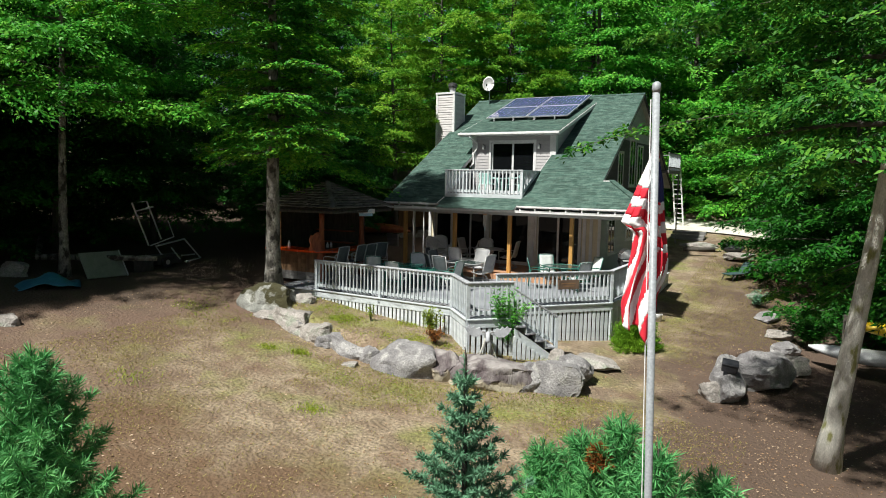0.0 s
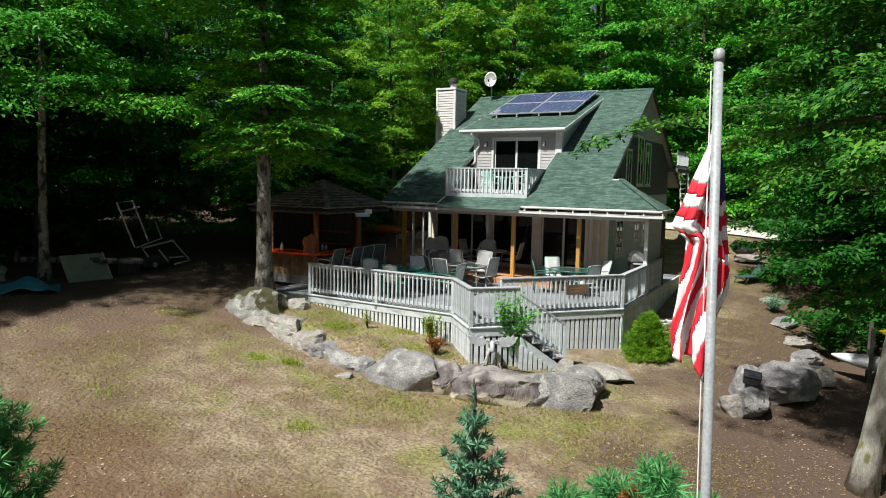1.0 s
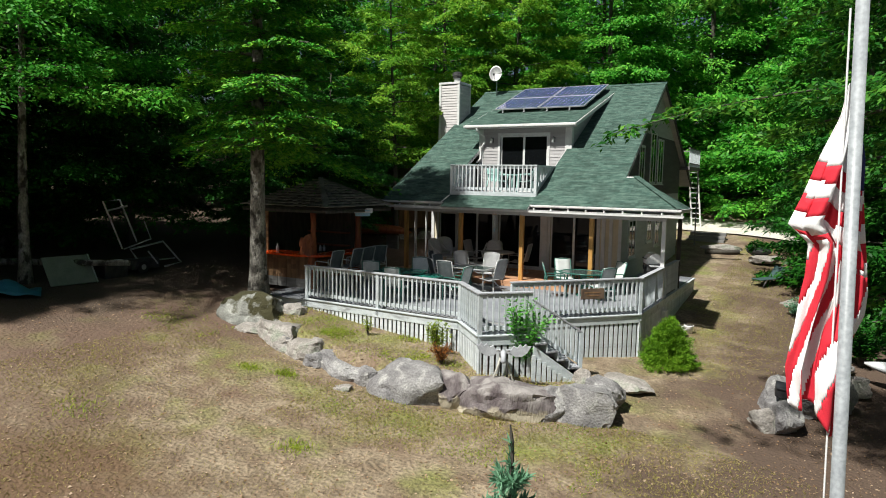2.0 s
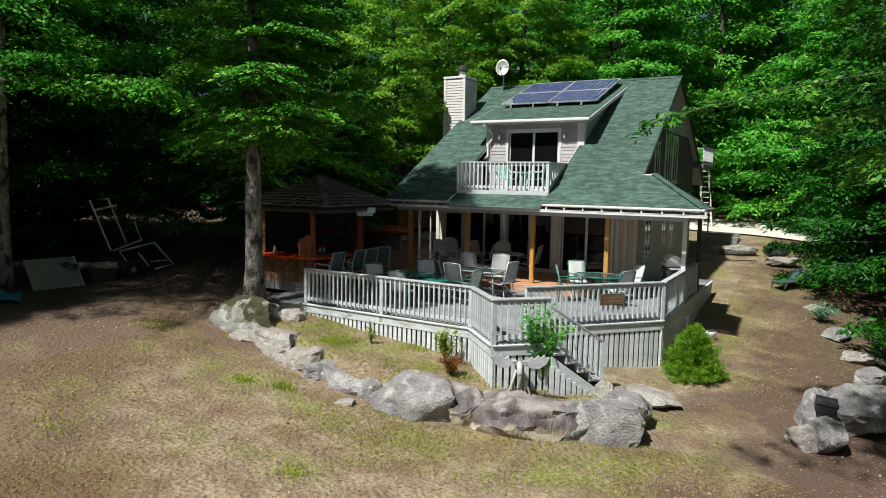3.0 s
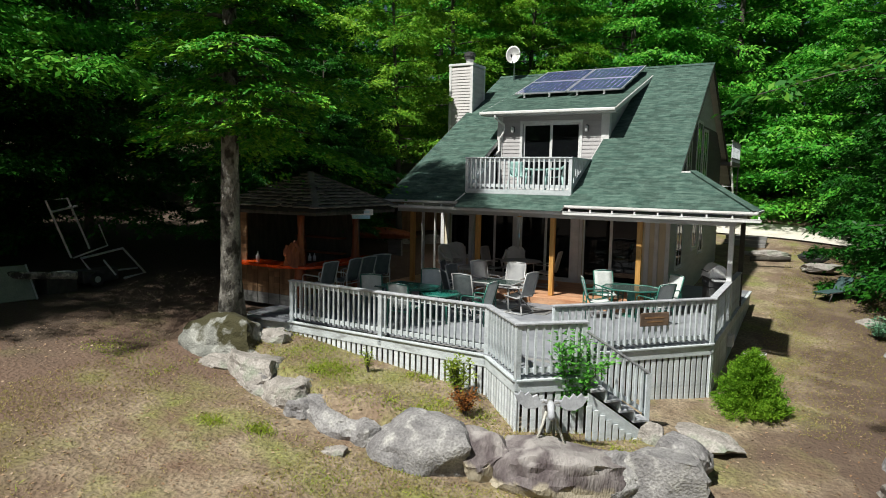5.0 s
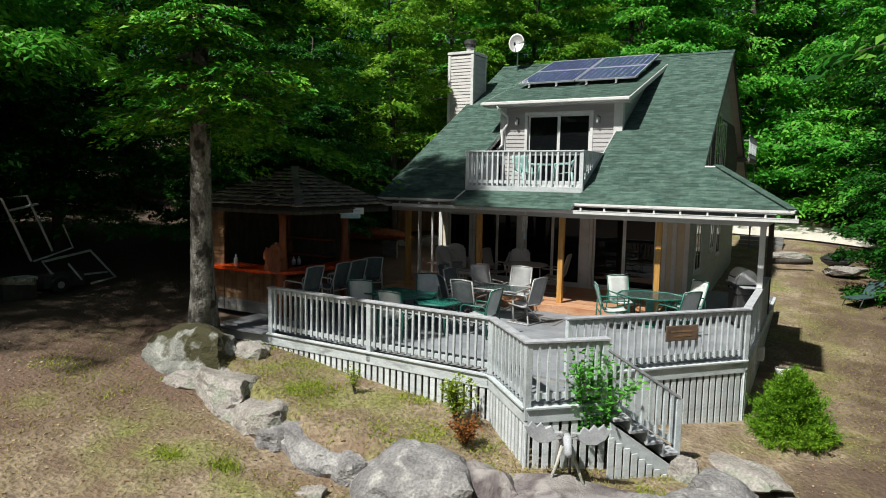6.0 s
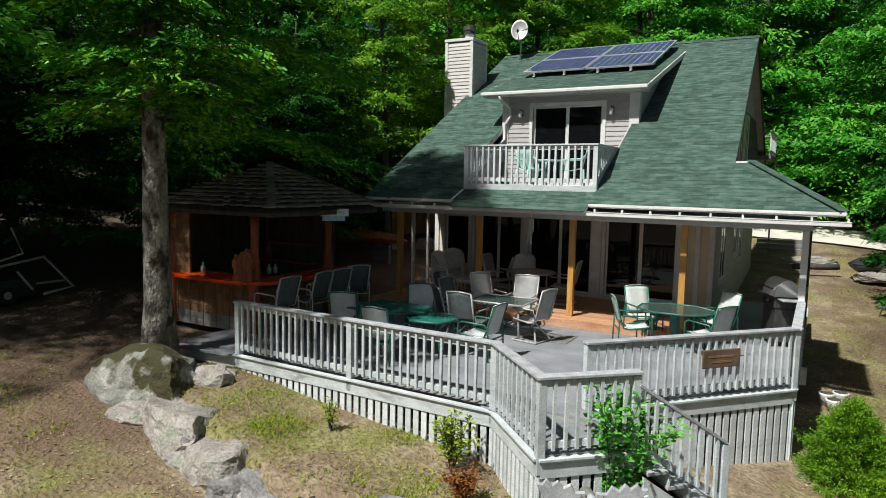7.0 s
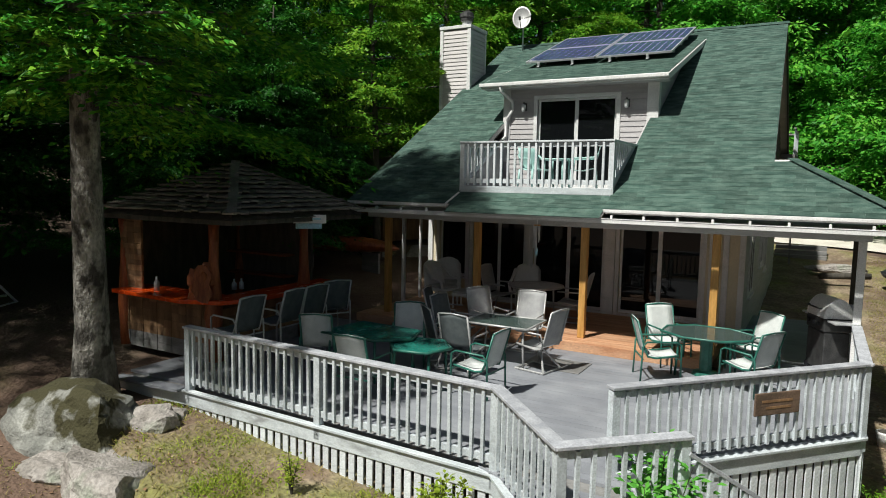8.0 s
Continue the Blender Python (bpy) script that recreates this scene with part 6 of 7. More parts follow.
# ---- patio furniture ----
def sling_chair(frame_mat, sling_mat, seat_h=0.42, back=0.56, w=0.56, swivel=False, name="patio_chair", label=""):
    c = thing(name, label, "chair")
    for sx in (-1, 1):
        x = sx * w / 2
        if swivel:
            side = [(x, 0.27, seat_h + 0.24), (x, -0.22, seat_h + 0.24), (x, -0.27, seat_h + 0.05)]
        else:
            side = [(x, 0.30, 0.0), (x, 0.29, seat_h + 0.2), (x, 0.22, seat_h + 0.24), (x, -0.25, seat_h + 0.23), (x, -0.31, seat_h + 0.15), (x, -0.33, 0.0)]
        part("armrest", Shape().tube(side, 0.016, 6), frame_mat, c, smooth=True)
        part("side_rail", Shape().tube([(x * 0.93, 0.26, seat_h + 0.02), (x * 0.93, -0.1, seat_h - 0.03), (x * 0.93, -0.22, seat_h - 0.01), (x * 0.93, -0.27, seat_h + 0.1), (x * 0.93, -0.40, seat_h + back)], 0.017, 6), frame_mat, c, smooth=True)
    n = 9
    seat = [[(sx * w * 0.45, y, seat_h + 0.015 - 0.045 * math.sin(math.pi * min(1, (0.27 - y) / 0.5)) - 0.012 * (1 - abs(sx))) for sx in (-1, -0.5, 0, 0.5, 1)] for y in np.linspace(0.27, -0.23, n)]
    part("seat", Shape().sheet(seat), sling_mat, c, smooth=True, thick=0.008)
    bk = [[(sx * w * 0.45, -0.245 - 0.155 * t - 0.02 * (1 - abs(sx)), seat_h + 0.03 + (back - 0.01) * t + 0.02 * (1 - abs(sx)) * t) for sx in (-1, -0.5, 0, 0.5, 1)] for t in np.linspace(0, 1, 7)]
    part("backrest", Shape().sheet(bk), sling_mat, c, smooth=True, thick=0.008)
    part("top_bar", Shape().tube([(-w * 0.46, -0.40, seat_h + back), (0, -0.41, seat_h + back + 0.025), (w * 0.46, -0.40, seat_h + back)], 0.016, 6), frame_mat, c, smooth=True)
    if swivel:
        part("base", Shape().tube([(-0.27, 0.28, 0.02), (-0.27, -0.28, 0.02), (0.27, -0.28, 0.02), (0.27, 0.28, 0.02), (-0.27, 0.28, 0.02)], 0.018, 6).tube([(-0.27, -0.28, 0.02), (0, -0.05, seat_h - 0.04), (0.27, -0.28, 0.02)], 0.018, 6), frame_mat, c)
    else:
        for y, z in ((-0.3, seat_h - 0.05), (0.27, seat_h - 0.03)):
            part("brace", Shape().bar((-w / 2, y, z), (w / 2, y, z), 0.02, 0.02), frame_mat, c)
    return c


def face(x, y, tx, ty, z=DECK_Z + 0.003, twist=0.0):
    """A chair's pose at (x, y) with its front towards (tx, ty)."""
    return pose(x, y, z, 0, 0, math.degrees(math.atan2(ty - y, tx - x)) - 90 + twist)


green = sling_chair(M_GREENFRAME, M_SLING, label="green metal patio chair with a pale mesh sling")
GT = (-2.5, 18.2)
green.matrix_basis = face(-3.15, 17.55, -2.2, 18.0)
green["group"] = "green chairs on the deck"
for x, y, t, w in ((-3.2, 18.62, GT, -20), (-1.85, 18.85, GT, 5), (-1.8, 17.6, GT, 8),
                   (-8.05, 14.95, (-8.5, 15.9), 0), (-7.05, 16.05, (-6.5, 15.1), 0), (-5.3, 15.25, (-6.2, 15.5), 12), (-6.55, 14.1, (-6.6, 15.0), 0)):
    copy_thing(green, face(x, y, *t, twist=w))
swiv = sling_chair(M_GREYFRAME, M_GREYSLING, 0.43, 0.62, 0.58, True, label="grey swivel patio chair with a high mesh back")
ST = (-5.72, 17.1)
swiv.matrix_basis = face(-5.0, 16.95, *ST)
swiv["group"] = "grey swivel chairs round the glass table"
for x, y, w in ((-5.72, 18.08, 4), (-6.5, 18.08, 20)):
    copy_thing(swiv, face(x, y, *ST, twist=w))
dark = sling_chair(M_GREYFRAME, M_DARKSLING, 0.43, 0.60, 0.58, True, label="dark grey patio chair with a charcoal mesh back")
dark.matrix_basis = face(-6.75, 17.2, *ST)
dark["group"] = "dark chairs round the glass table"
stool = sling_chair(M_GREYFRAME, M_DARKSLING, 0.74, 0.56, 0.54, name="bar_stool", label="tall bar stool with charcoal mesh back and grey frame")
for x, y, w in ((-6.42, 16.3, 0), (-5.95, 16.05, 10), (-7.35, 17.9, 40)):
    d = copy_thing(dark, face(x, y, *ST, twist=w))
stool.matrix_basis = face(-8.95, 13.95, -9.6, 14.0)
stool["category"], stool["group"] = "bar stool", "stools along the bar"
for y, w in ((14.82, 4), (15.45, -4), (16.2, -25)):
    copy_thing(stool, face(-8.9, y, -9.6, y + 0.05, twist=w))
for x, y, t, w in ((-5.55, 20.3, (-6.4, 20.2), 0), (-7.3, 20.35, (-6.4, 20.3), 0)):
    d = copy_thing(swiv, face(x, y, *t, z=FLOOR + 0.003, twist=w))
    d["group"] = "grey chairs on the porch"


def patio_table(outline_, top_mat, frame_mat, h, label, legs, thick=0.03, pedestal=False, at=(0, 0), z=DECK_Z):
    t = thing("patio_table", label, "table", (*at, z + 0.003))
    cx, cy = sum(p[0] for p in outline_) / len(outline_), sum(p[1] for p in outline_) / len(outline_)
    inner = [(cx + (x - cx) * 0.96, cy + (y - cy) * 0.96) for x, y in outline_]
    part("tabletop", Shape().prism(inner, h - thick, h), top_mat, t, bevel=0.006)
    loop = [(x, y, h - thick / 2) for x, y in outline_]
    part("rim", Shape().tube(loop + loop[:1], 0.022, 6), frame_mat, t, smooth=True)
    for x, y in legs:
        part("leg", Shape().tube([(x, y, h - thick), (x * 1.02, y * 1.02, h * 0.5), (x * 1.08, y * 1.08, 0)], 0.02, 8), frame_mat, t, smooth=True)
    if pedestal:
        part("pedestal", Shape().tube([(0, 0, 0), (0, 0, 0.05), (0, 0, 0.08), (0, 0, h - thick)], [0.22, 0.2, 0.1, 0.1], 12), frame_mat, t)
    return t


def ngon(n, r, off=0.0, sx=1.0, sy=1.0):
    return [(sx * r * math.cos(2 * math.pi * (i + off) / n), sy * r * math.sin(2 * math.pi * (i + off) / n)) for i in range(n)]


patio_table(ngon(8, 0.72, 0.5, 1.05, 0.85), M_TGLASS, M_GREENFRAME, 0.71, "octagonal glass patio table on a green pedestal", ((-0.4, -0.3), (0.4, -0.3), (0.4, 0.3), (-0.4, 0.3)), 0.012, True, GT)
patio_table([(-0.75, -0.45), (0.35, -0.5), (0.8, -0.1), (0.6, 0.5), (-0.6, 0.55)], M_GREENTOP, M_GREENFRAME, 0.71, "teal green topped patio table", ((-0.6, -0.35), (0.3, -0.38), (0.5, 0.38), (-0.5, 0.42)), at=(-7.15, 15.15))
patio_table(ngon(6, 0.5, 0.2), M_GREENTOP, M_GREENFRAME, 0.66, "small teal green hexagonal side table", ((-0.3, -0.25), (0.3, -0.25), (0.3, 0.25), (-0.3, 0.25)), at=(-6.16, 15.0))
patio_table([(-0.62, -0.45), (0.62, -0.45), (0.62, 0.45), (-0.62, 0.45)], M_TGLASS, M_GREYFRAME, 0.72, "rectangular glass patio table with a grey frame", ((-0.5, -0.33), (0.5, -0.33), (0.5, 0.33), (-0.5, 0.33)), 0.012, False, ST)
patio_table(ngon(20, 0.6), M_CUSHION, M_GREYFRAME, 0.72, "round pale porch table", ((-0.3, -0.3), (0.3, -0.3), (0.3, 0.3), (-0.3, 0.3)), 0.03, False, (-6.4, 20.3), FLOOR)
single("door_mat", Shape().box((-5.35, 17.0, DECK_Z + 0.003), (-4.3, 17.75, DECK_Z + 0.016)), M_GREYBOARD, "grey rug lying on the deck", "rug", bevel=0.004)


def wicker_chair():
    c = thing("wicker_chair", "white wicker armchair on the porch", "chair")
    for sx in (-1, 1):
        for y in (0.25, -0.25):
            part("leg", Shape().tube([(sx * 0.26, y, 0), (sx * 0.27, y * 1.05, 0.42)], 0.02, 6), M_WICKER, c, smooth=True)
        part("armrest", Shape().tube([(sx * 0.29, 0.28, 0.40), (sx * 0.33, 0.26, 0.62), (sx * 0.33, -0.05, 0.66), (sx * 0.29, -0.3, 0.9)], 0.035, 8), M_WICKER, c, smooth=True)
    part("seat", Shape().box((-0.28, -0.28, 0.36), (0.28, 0.28, 0.42)), M_WICKER, c, bevel=0.02)
    part("cushion", Shape().box((-0.25, -0.24, 0.422), (0.25, 0.26, 0.49)), M_CUSHION, c, bevel=0.025)
    rows = [[(0.34 * s * (1 - 0.25 * t * t), -0.26 - 0.14 * t - 0.06 * (1 - s * s), 0.42 + 0.62 * t * (1 - 0.12 * s * s)) for s in np.linspace(-1, 1, 11)] for t in np.linspace(0, 1, 8)]
    part("backrest", Shape().sheet(rows), M_WICKER, c, smooth=True, thick=0.03)
    return c


wk = wicker_chair()
wk.matrix_basis = face(-8.85, 20.4, -7.9, 20.15, FLOOR + 0.003)
wk["group"] = "wicker chairs on the porch"
copy_thing(wk, face(-9.1, 21.05, -8.6, 20.0, FLOOR + 0.003))
copy_thing(wk, face(-7.0, 21.1, -6.8, 20.2, FLOOR + 0.003))
ot = thing("wicker_ottoman", "white wicker footstool on the porch", "stool", (-8.2, 20.35, FLOOR + 0.003))
part("frame", Shape().tube([(-0.22, -0.2, 0), (-0.22, -0.2, 0.34)], 0.02, 6).tube([(0.22, -0.2, 0), (0.22, -0.2, 0.34)], 0.02, 6).tube([(0.22, 0.2, 0), (0.22, 0.2, 0.34)], 0.02, 6).tube([(-0.22, 0.2, 0), (-0.22, 0.2, 0.34)], 0.02, 6).box((-0.25, -0.23, 0.30), (0.25, 0.23, 0.36)), M_WICKER, ot)
part("cushion", Shape().box((-0.24, -0.22, 0.362), (0.24, 0.22, 0.42)), M_CUSHION, ot, bevel=0.02)

# wind chime under the porch beam
wc = thing("wind_chime", "silver tube wind chime hanging from the porch beam", "wind chime", (-5.75, 18.6, 3.735))
part("cord", Shape().tube([(0, 0, 0), (0, 0, -0.16)], 0.006, 5), M_FLAGWHITE, wc)
part("disc", Shape().tube([(0, 0, -0.16), (0, 0, -0.18)], 0.07, 12), M_HONEY, wc, "small wooden disc")
for i in range(5):
    a = i * 1.2566
    part("tube", Shape().tube([(0.055 * math.cos(a), 0.055 * math.sin(a), -0.19), (0.055 * math.cos(a), 0.055 * math.sin(a), -0.46 - 0.05 * i)], 0.012, 7), M_STEEL, wc)
part("sail", Shape().tube([(0, 0, -0.18), (0, 0, -0.62), (0, 0.002, -0.63), (0, 0, -0.76)], [0.004, 0.004, 0.03, 0.02], 6), M_BLUESIGN, wc, "pale blue wind sail")

# barbecue
bq = thing("gas_grill", "gas grill with white domed lid on a dark cart", "grill", (-0.74, 19.5, DECK_Z + 0.003), -66)
bq.scale = (0.86, 0.86, 1.15)
part("cart", Shape().box((-0.36, -0.24, 0.08), (0.36, 0.24, 0.66)), M_DARKSTEEL, bq, "dark steel cart", bevel=0.02)
part("firebox", Shape().box((-0.38, -0.27, 0.662), (0.38, 0.27, 0.86)), M_DARKSTEEL, bq, "black firebox", bevel=0.03)
rows = [[(x, 0.27 * math.cos(a), 0.865 + 0.29 * math.sin(a)) for a in np.linspace(0, math.pi, 13)] for x in np.linspace(-0.37, 0.37, 7)]
lid = Shape().sheet(rows)
for x in (-0.37, 0.37):
    lid.add([(x, 0.27 * math.cos(a), 0.865 + 0.29 * math.sin(a)) for a in np.linspace(0, math.pi, 13)], [tuple(range(13))])
ld = part("lid", lid, M_WHITE, bq, "white domed lid", smooth=False)
part("handle", Shape().tube([(-0.25, -0.27, 1.0), (-0.25, -0.32, 1.0), (0.25, -0.32, 1.0), (0.25, -0.27, 1.0)], 0.014, 6), M_DARKSTEEL, ld)
for x in (-0.72, 0.39):
    part("side_shelf", Shape().box((x, -0.22, 0.82), (x + 0.33, 0.22, 0.85)), M_STEEL, bq, bevel=0.01)
for i in range(3):
    part("knob", Shape().tube([(-0.2 + i * 0.2, -0.272, 0.77), (-0.2 + i * 0.2, -0.31, 0.77)], 0.03, 10), M_BLACK, bq)
for x in (-0.3, 0.3):
    for y in (-0.2, 0.2):
        part("wheel", Shape().tube([(x - 0.02, y, 0.08), (x + 0.02, y, 0.08)], 0.08, 14), M_BLACK, bq)

# balcony chairs
pc = thing("plastic_chair", "aqua plastic armchair on the balcony", "chair", group="chairs on the balcony")
rows = [[(0.27 * s, 0.25 - 0.5 * t if t < 0.6 else -0.05 - 0.28 * t, (0.40 - 0.03 * math.sin(t * 4)) if t < 0.6 else 0.38 + (t - 0.6) * 1.25) for s in np.linspace(-1, 1, 7)] for t in np.linspace(0, 1, 12)]
part("shell", Shape().sheet(rows), M_PLASTIC, pc, smooth=True, thick=0.012)
for sx in (-1, 1):
    part("armrest", Shape().tube([(sx * 0.28, 0.22, 0.38), (sx * 0.31, 0.2, 0.62), (sx * 0.31, -0.2, 0.64), (sx * 0.27, -0.3, 0.72)], 0.022, 6), M_PLASTIC, pc, smooth=True)
    for y in (0.23, -0.25):
        part("leg", Shape().tube([(sx * 0.26, y, 0.4), (sx * 0.29, y * 1.15, 0)], [0.03, 0.022], 6), M_PLASTIC, pc, smooth=True)
pc.matrix_basis = face(-5.42, 20.3, -6.1, 20.1, 4.285)
copy_thing(pc, face(-6.55, 20.45, -6.0, 20.1, 4.285))
patio_table(ngon(16, 0.33), M_PLASTIC, M_PLASTIC, 0.62, "small round aqua plastic table on the balcony", ((-0.2, -0.2), (0.2, -0.2), (0.2, 0.2), (-0.2, 0.2)), 0.03, False, (-5.98, 20.2), 4.28)

# ---- yard things ----
PX, PY = 4.05, 2.392
TX, TY = -0.152, -0.137  # the pole leans a little

gz = float(ground_z(PX, PY))
pole = thing("flagpole", "pale grey metal flagpole with a rounded cap", "flagpole", (PX, PY, gz))
part("shaft", Shape().tube([(0, 0, -0.1), (TX * 0.4, TY * 0.4, 0.4 * (5.5 - gz)), (TX, TY, 5.50 - gz)], [0.036, 0.034, 0.029], 16), M_POLE, pole, smooth=True)
part("cap", Shape().tube([(TX, TY, 5.50 - gz), (TX, TY, 5.53 - gz), (TX, TY, 5.57 - gz), (TX, TY, 5.585 - gz)], [0.031, 0.036, 0.033, 0.014], 16), M_POLE, pole, smooth=True)
part("halyard", Shape().tube([(TX - 0.045, TY + 0.02, 5.45 - gz), (TX * 0.5 - 0.055, TY * 0.5 + 0.03, 3.0), (-0.06, 0.0, 0.9)], 0.005, 5), M_FLAGWHITE, pole, "thin white rope")
part("cleat", Shape().tube([(-0.045, 0, 0.84), (-0.045, 0, 1.0)], 0.012, 6), M_STEEL, pole)

# the flag hangs limp in folds behind the pole, its outline shaped to fit the camera's view
flag = thing("flag", "limp striped flag in red and white with navy canton", "flag", (PX + TX * 0.85, PY + TY * 0.85, 5.12))
VIEW = Vector((0.866, 0.5, 0))
BACK = Vector((-0.5, 0.866, 0))
nu, nv = 72, 72
HS = (0, 0.1, 0.2, 0.34, 0.43, 0.49, 0.59, 0.65, 0.75, 0.88, 0.96, 1)
LEFT = (-0.005, -0.03, -0.09, -0.17, -0.235, -0.13, -0.14, -0.16, -0.18, -0.215, -0.20, -0.19)
RIGHT = (0.03, 0.06, 0.10, 0.12, 0.14, 0.155, 0.175, 0.17, 0.10, 0.09, 0.095, 0.09)
grid = []
for j in range(nv + 1):
    h = j / nv
    lo, hi2 = float(np.interp(h, HS, LEFT)), float(np.interp(h, HS, RIGHT))
    row = []
    for i in range(nu + 1):
        s = i / nu
        deep = min(1, (hi2 - lo) * 4.5)
        fold = 0.035 * math.sin(s * 13 + h * 3.0) + 0.018 * math.sin(s * 27 + 1 + h * 5)
        x = lo + (hi2 - lo) * (s + 0.045 * math.sin(s * 18.85))
        drop = h * (1.52 + 0.22 * s) + 0.05 * math.sin(s * 9 + 1) * h
        row.append(VIEW * x + BACK * (0.085 + fold * deep) + Vector((0, 0, -drop)))
    grid.append(row)


def cloth_colour(s, h):
    """Which cloth shows: level bars in the gathered upper part, slanting bands below, the canton beside the pole."""
    if s > 0.66 and 0.10 < h < 0.29:
        return 2
    if h < 0.21 and s < 0.66:
        return 0
    if h < 0.45 + 0.10 * s:
        return int((h + 0.05 * abs(s - 0.5)) / 0.052) % 2
    return int((s + 0.75 * (h - 0.45) + 0.04) / 0.112) % 2


for code, name, m_ in ((1, "red_stripe", M_RED), (0, "white_stripe", M_FLAGWHITE), (2, "canton", M_NAVY)):
    sh = Shape()
    for row in grid:
        sh.v += [tuple(p) for p in row]
    for j in range(nv):
        for i in range(nu):
            if cloth_colour((i + 0.5) / nu, (j + 0.5) / nv) == code:
                a = j * (nu + 1) + i
                sh.f.append((a, a + 1, a + nu + 2, a + nu + 1))
    part(name, sh, m_, flag, smooth=True, thick=0.003)

# black box on the boulder by the path
bb = thing("black_box", "small black ribbed plastic box on a boulder", "box", (3.27, 14.42, 0.165), 8)
bb.scale = (0.86, 0.9, 0.9)
part("case", Shape().box((-0.22, -0.16, -0.02), (0.22, 0.16, 0.2)), M_BLACK, bb, bevel=0.04, m=pose(0, 0, 0, 18, 7, 0))
part("lid", Shape().box((-0.23, -0.17, 0.202), (0.23, 0.17, 0.25)), M_BLACK, bb, bevel=0.02, m=pose(0, 0, 0, 18, 7, 0))

# rustic moose ornament on the bed
MX, MY = -2.12, 11.52
mo = thing("moose_ornament", "weathered wooden moose ornament with broad palm antlers", "ornament", (MX, MY + 0.12, float(ground_z(MX, MY)) + 0.17), 25)
for sx in (-1, 1):
    pts = [(0.05, 0.52), (0.16, 0.50), (0.26, 0.45), (0.40, 0.46), (0.52, 0.55), (0.60, 0.70), (0.53, 0.69), (0.49, 0.75), (0.42, 0.68), (0.36, 0.73), (0.30, 0.65), (0.22, 0.69), (0.17, 0.60), (0.06, 0.60)]
    m_ = len(pts)
    part("antler", Shape().add([(sx * x, -0.02 - 0.10 * x, z) for x, z in pts] + [(sx * x, 0.025 - 0.10 * x, z + 0.01) for x, z in pts], [tuple(range(m_)), tuple(reversed(range(m_, 2 * m_)))] + [(i, i + m_, (i + 1) % m_ + m_, (i + 1) % m_) for i in range(m_)]), M_CAP, mo, "grey weathered palm antler", bevel=0.006)
    part("front_leg", Shape().tube([(sx * 0.06, -0.03, 0.42), (sx * 0.13, -0.10, 0.2), (sx * 0.27, -0.19, -0.16)], [0.028, 0.024, 0.022], 7), M_PALEBARK, mo, "peeled pale stick", smooth=True)
    part("hind_leg", Shape().tube([(sx * 0.07, 0.34, 0.40), (sx * 0.11, 0.39, -0.2)], [0.028, 0.022], 7), M_GREYBOARD, mo, smooth=True)
    part("ear", Shape().tube([(sx * 0.05, -0.08, 0.56), (sx * 0.12, -0.09, 0.60), (sx * 0.15, -0.09, 0.57)], [0.012, 0.022, 0.006], 6), M_GREYBOARD, mo)
part("body", Shape().tube([(0, 0.40, 0.40), (0, 0.34, 0.42), (0, 0.15, 0.45), (0, 0.0, 0.47), (0, -0.05, 0.50)], [0.05, 0.09, 0.10, 0.09, 0.05], 10), M_GREYBOARD, mo, "dark grey log body", smooth=True)
part("head", Shape().tube([(0, -0.02, 0.57), (0, -0.10, 0.55), (0, -0.20, 0.47), (0, -0.27, 0.40), (0, -0.29, 0.37)], [0.04, 0.065, 0.055, 0.06, 0.03], 10), M_CAP, mo, "carved grey head", smooth=True)

# things on the shaded upper side
DG = float(ground_z(-16.3, 12.8))


def at_dolly(y, z, x=0.0):
    """A place in the dolly's own upright plane, y and z set to fit the camera's view."""
    return (x, 0.955 * y - 0.13 - 12.8, 0.955 * z + 0.21 - DG)


tr = thing("boat_dolly", "old steel frame trailer dolly tipped on the ground", "trailer", (-16.3, 12.8, DG))
part("upright", Shape().tube([at_dolly(*p) for p in ((12.96, 2.1), (12.3, 3.75), (12.92, 3.8), (13.52, 2.32))], 0.03, 6).tube([at_dolly(12.44, 3.43), at_dolly(13.2, 3.58)], 0.03, 6), M_STEEL, tr, "grey steel upright frame")
part("platform", Shape().tube([at_dolly(*p) for p in ((12.96, 2.1, 0.1), (14.02, 2.38, 0.1), (13.77, 3.02, 0.1))], 0.025, 6), M_STEEL, tr)
part("bed_frame", Shape().tube([at_dolly(*p) for p in ((13.43, 1.68, 0.15), (13.15, 2.07, 0.15), (14.51, 2.26, 0.1), (15.11, 1.46, 0.3), (14.25, 1.4, 0.5))], 0.035, 6).tube([at_dolly(13.81, 1.97, 0.2), at_dolly(14.05, 1.51, 0.4)], 0.025, 6).tube([at_dolly(14.2, 1.62, 0.2), at_dolly(15.0, 1.6, 0.1)], 0.025, 6), M_STEEL, tr)
part("axle_box", Shape().box(at_dolly(13.1, 1.35, -0.2), at_dolly(14.2, 1.72, 0.3)), M_DARKSTEEL, tr, "dark axle housing", bevel=0.03)
for x in (-0.25, 0.38):
    wl = part("wheel", Shape().tube([at_dolly(13.45, 1.45, x - 0.06), at_dolly(13.45, 1.45, x + 0.06)], 0.2, 16), M_BLACK, tr, "black rubber tyre")
    part("rim", Shape().tube([at_dolly(13.45, 1.45, x - 0.07), at_dolly(13.45, 1.45, x + 0.07)], 0.09, 12), M_STEEL, wl)
bx_ = thing("cart_box", "dark box under a pale plank beside the trailer", "box", (-16.2, 11.7, float(ground_z(-16.2, 11.7))))
part("body", Shape().box((-0.3, -0.35, -0.03), (0.3, 0.45, 0.42)), M_DARKSTEEL, bx_, bevel=0.02)
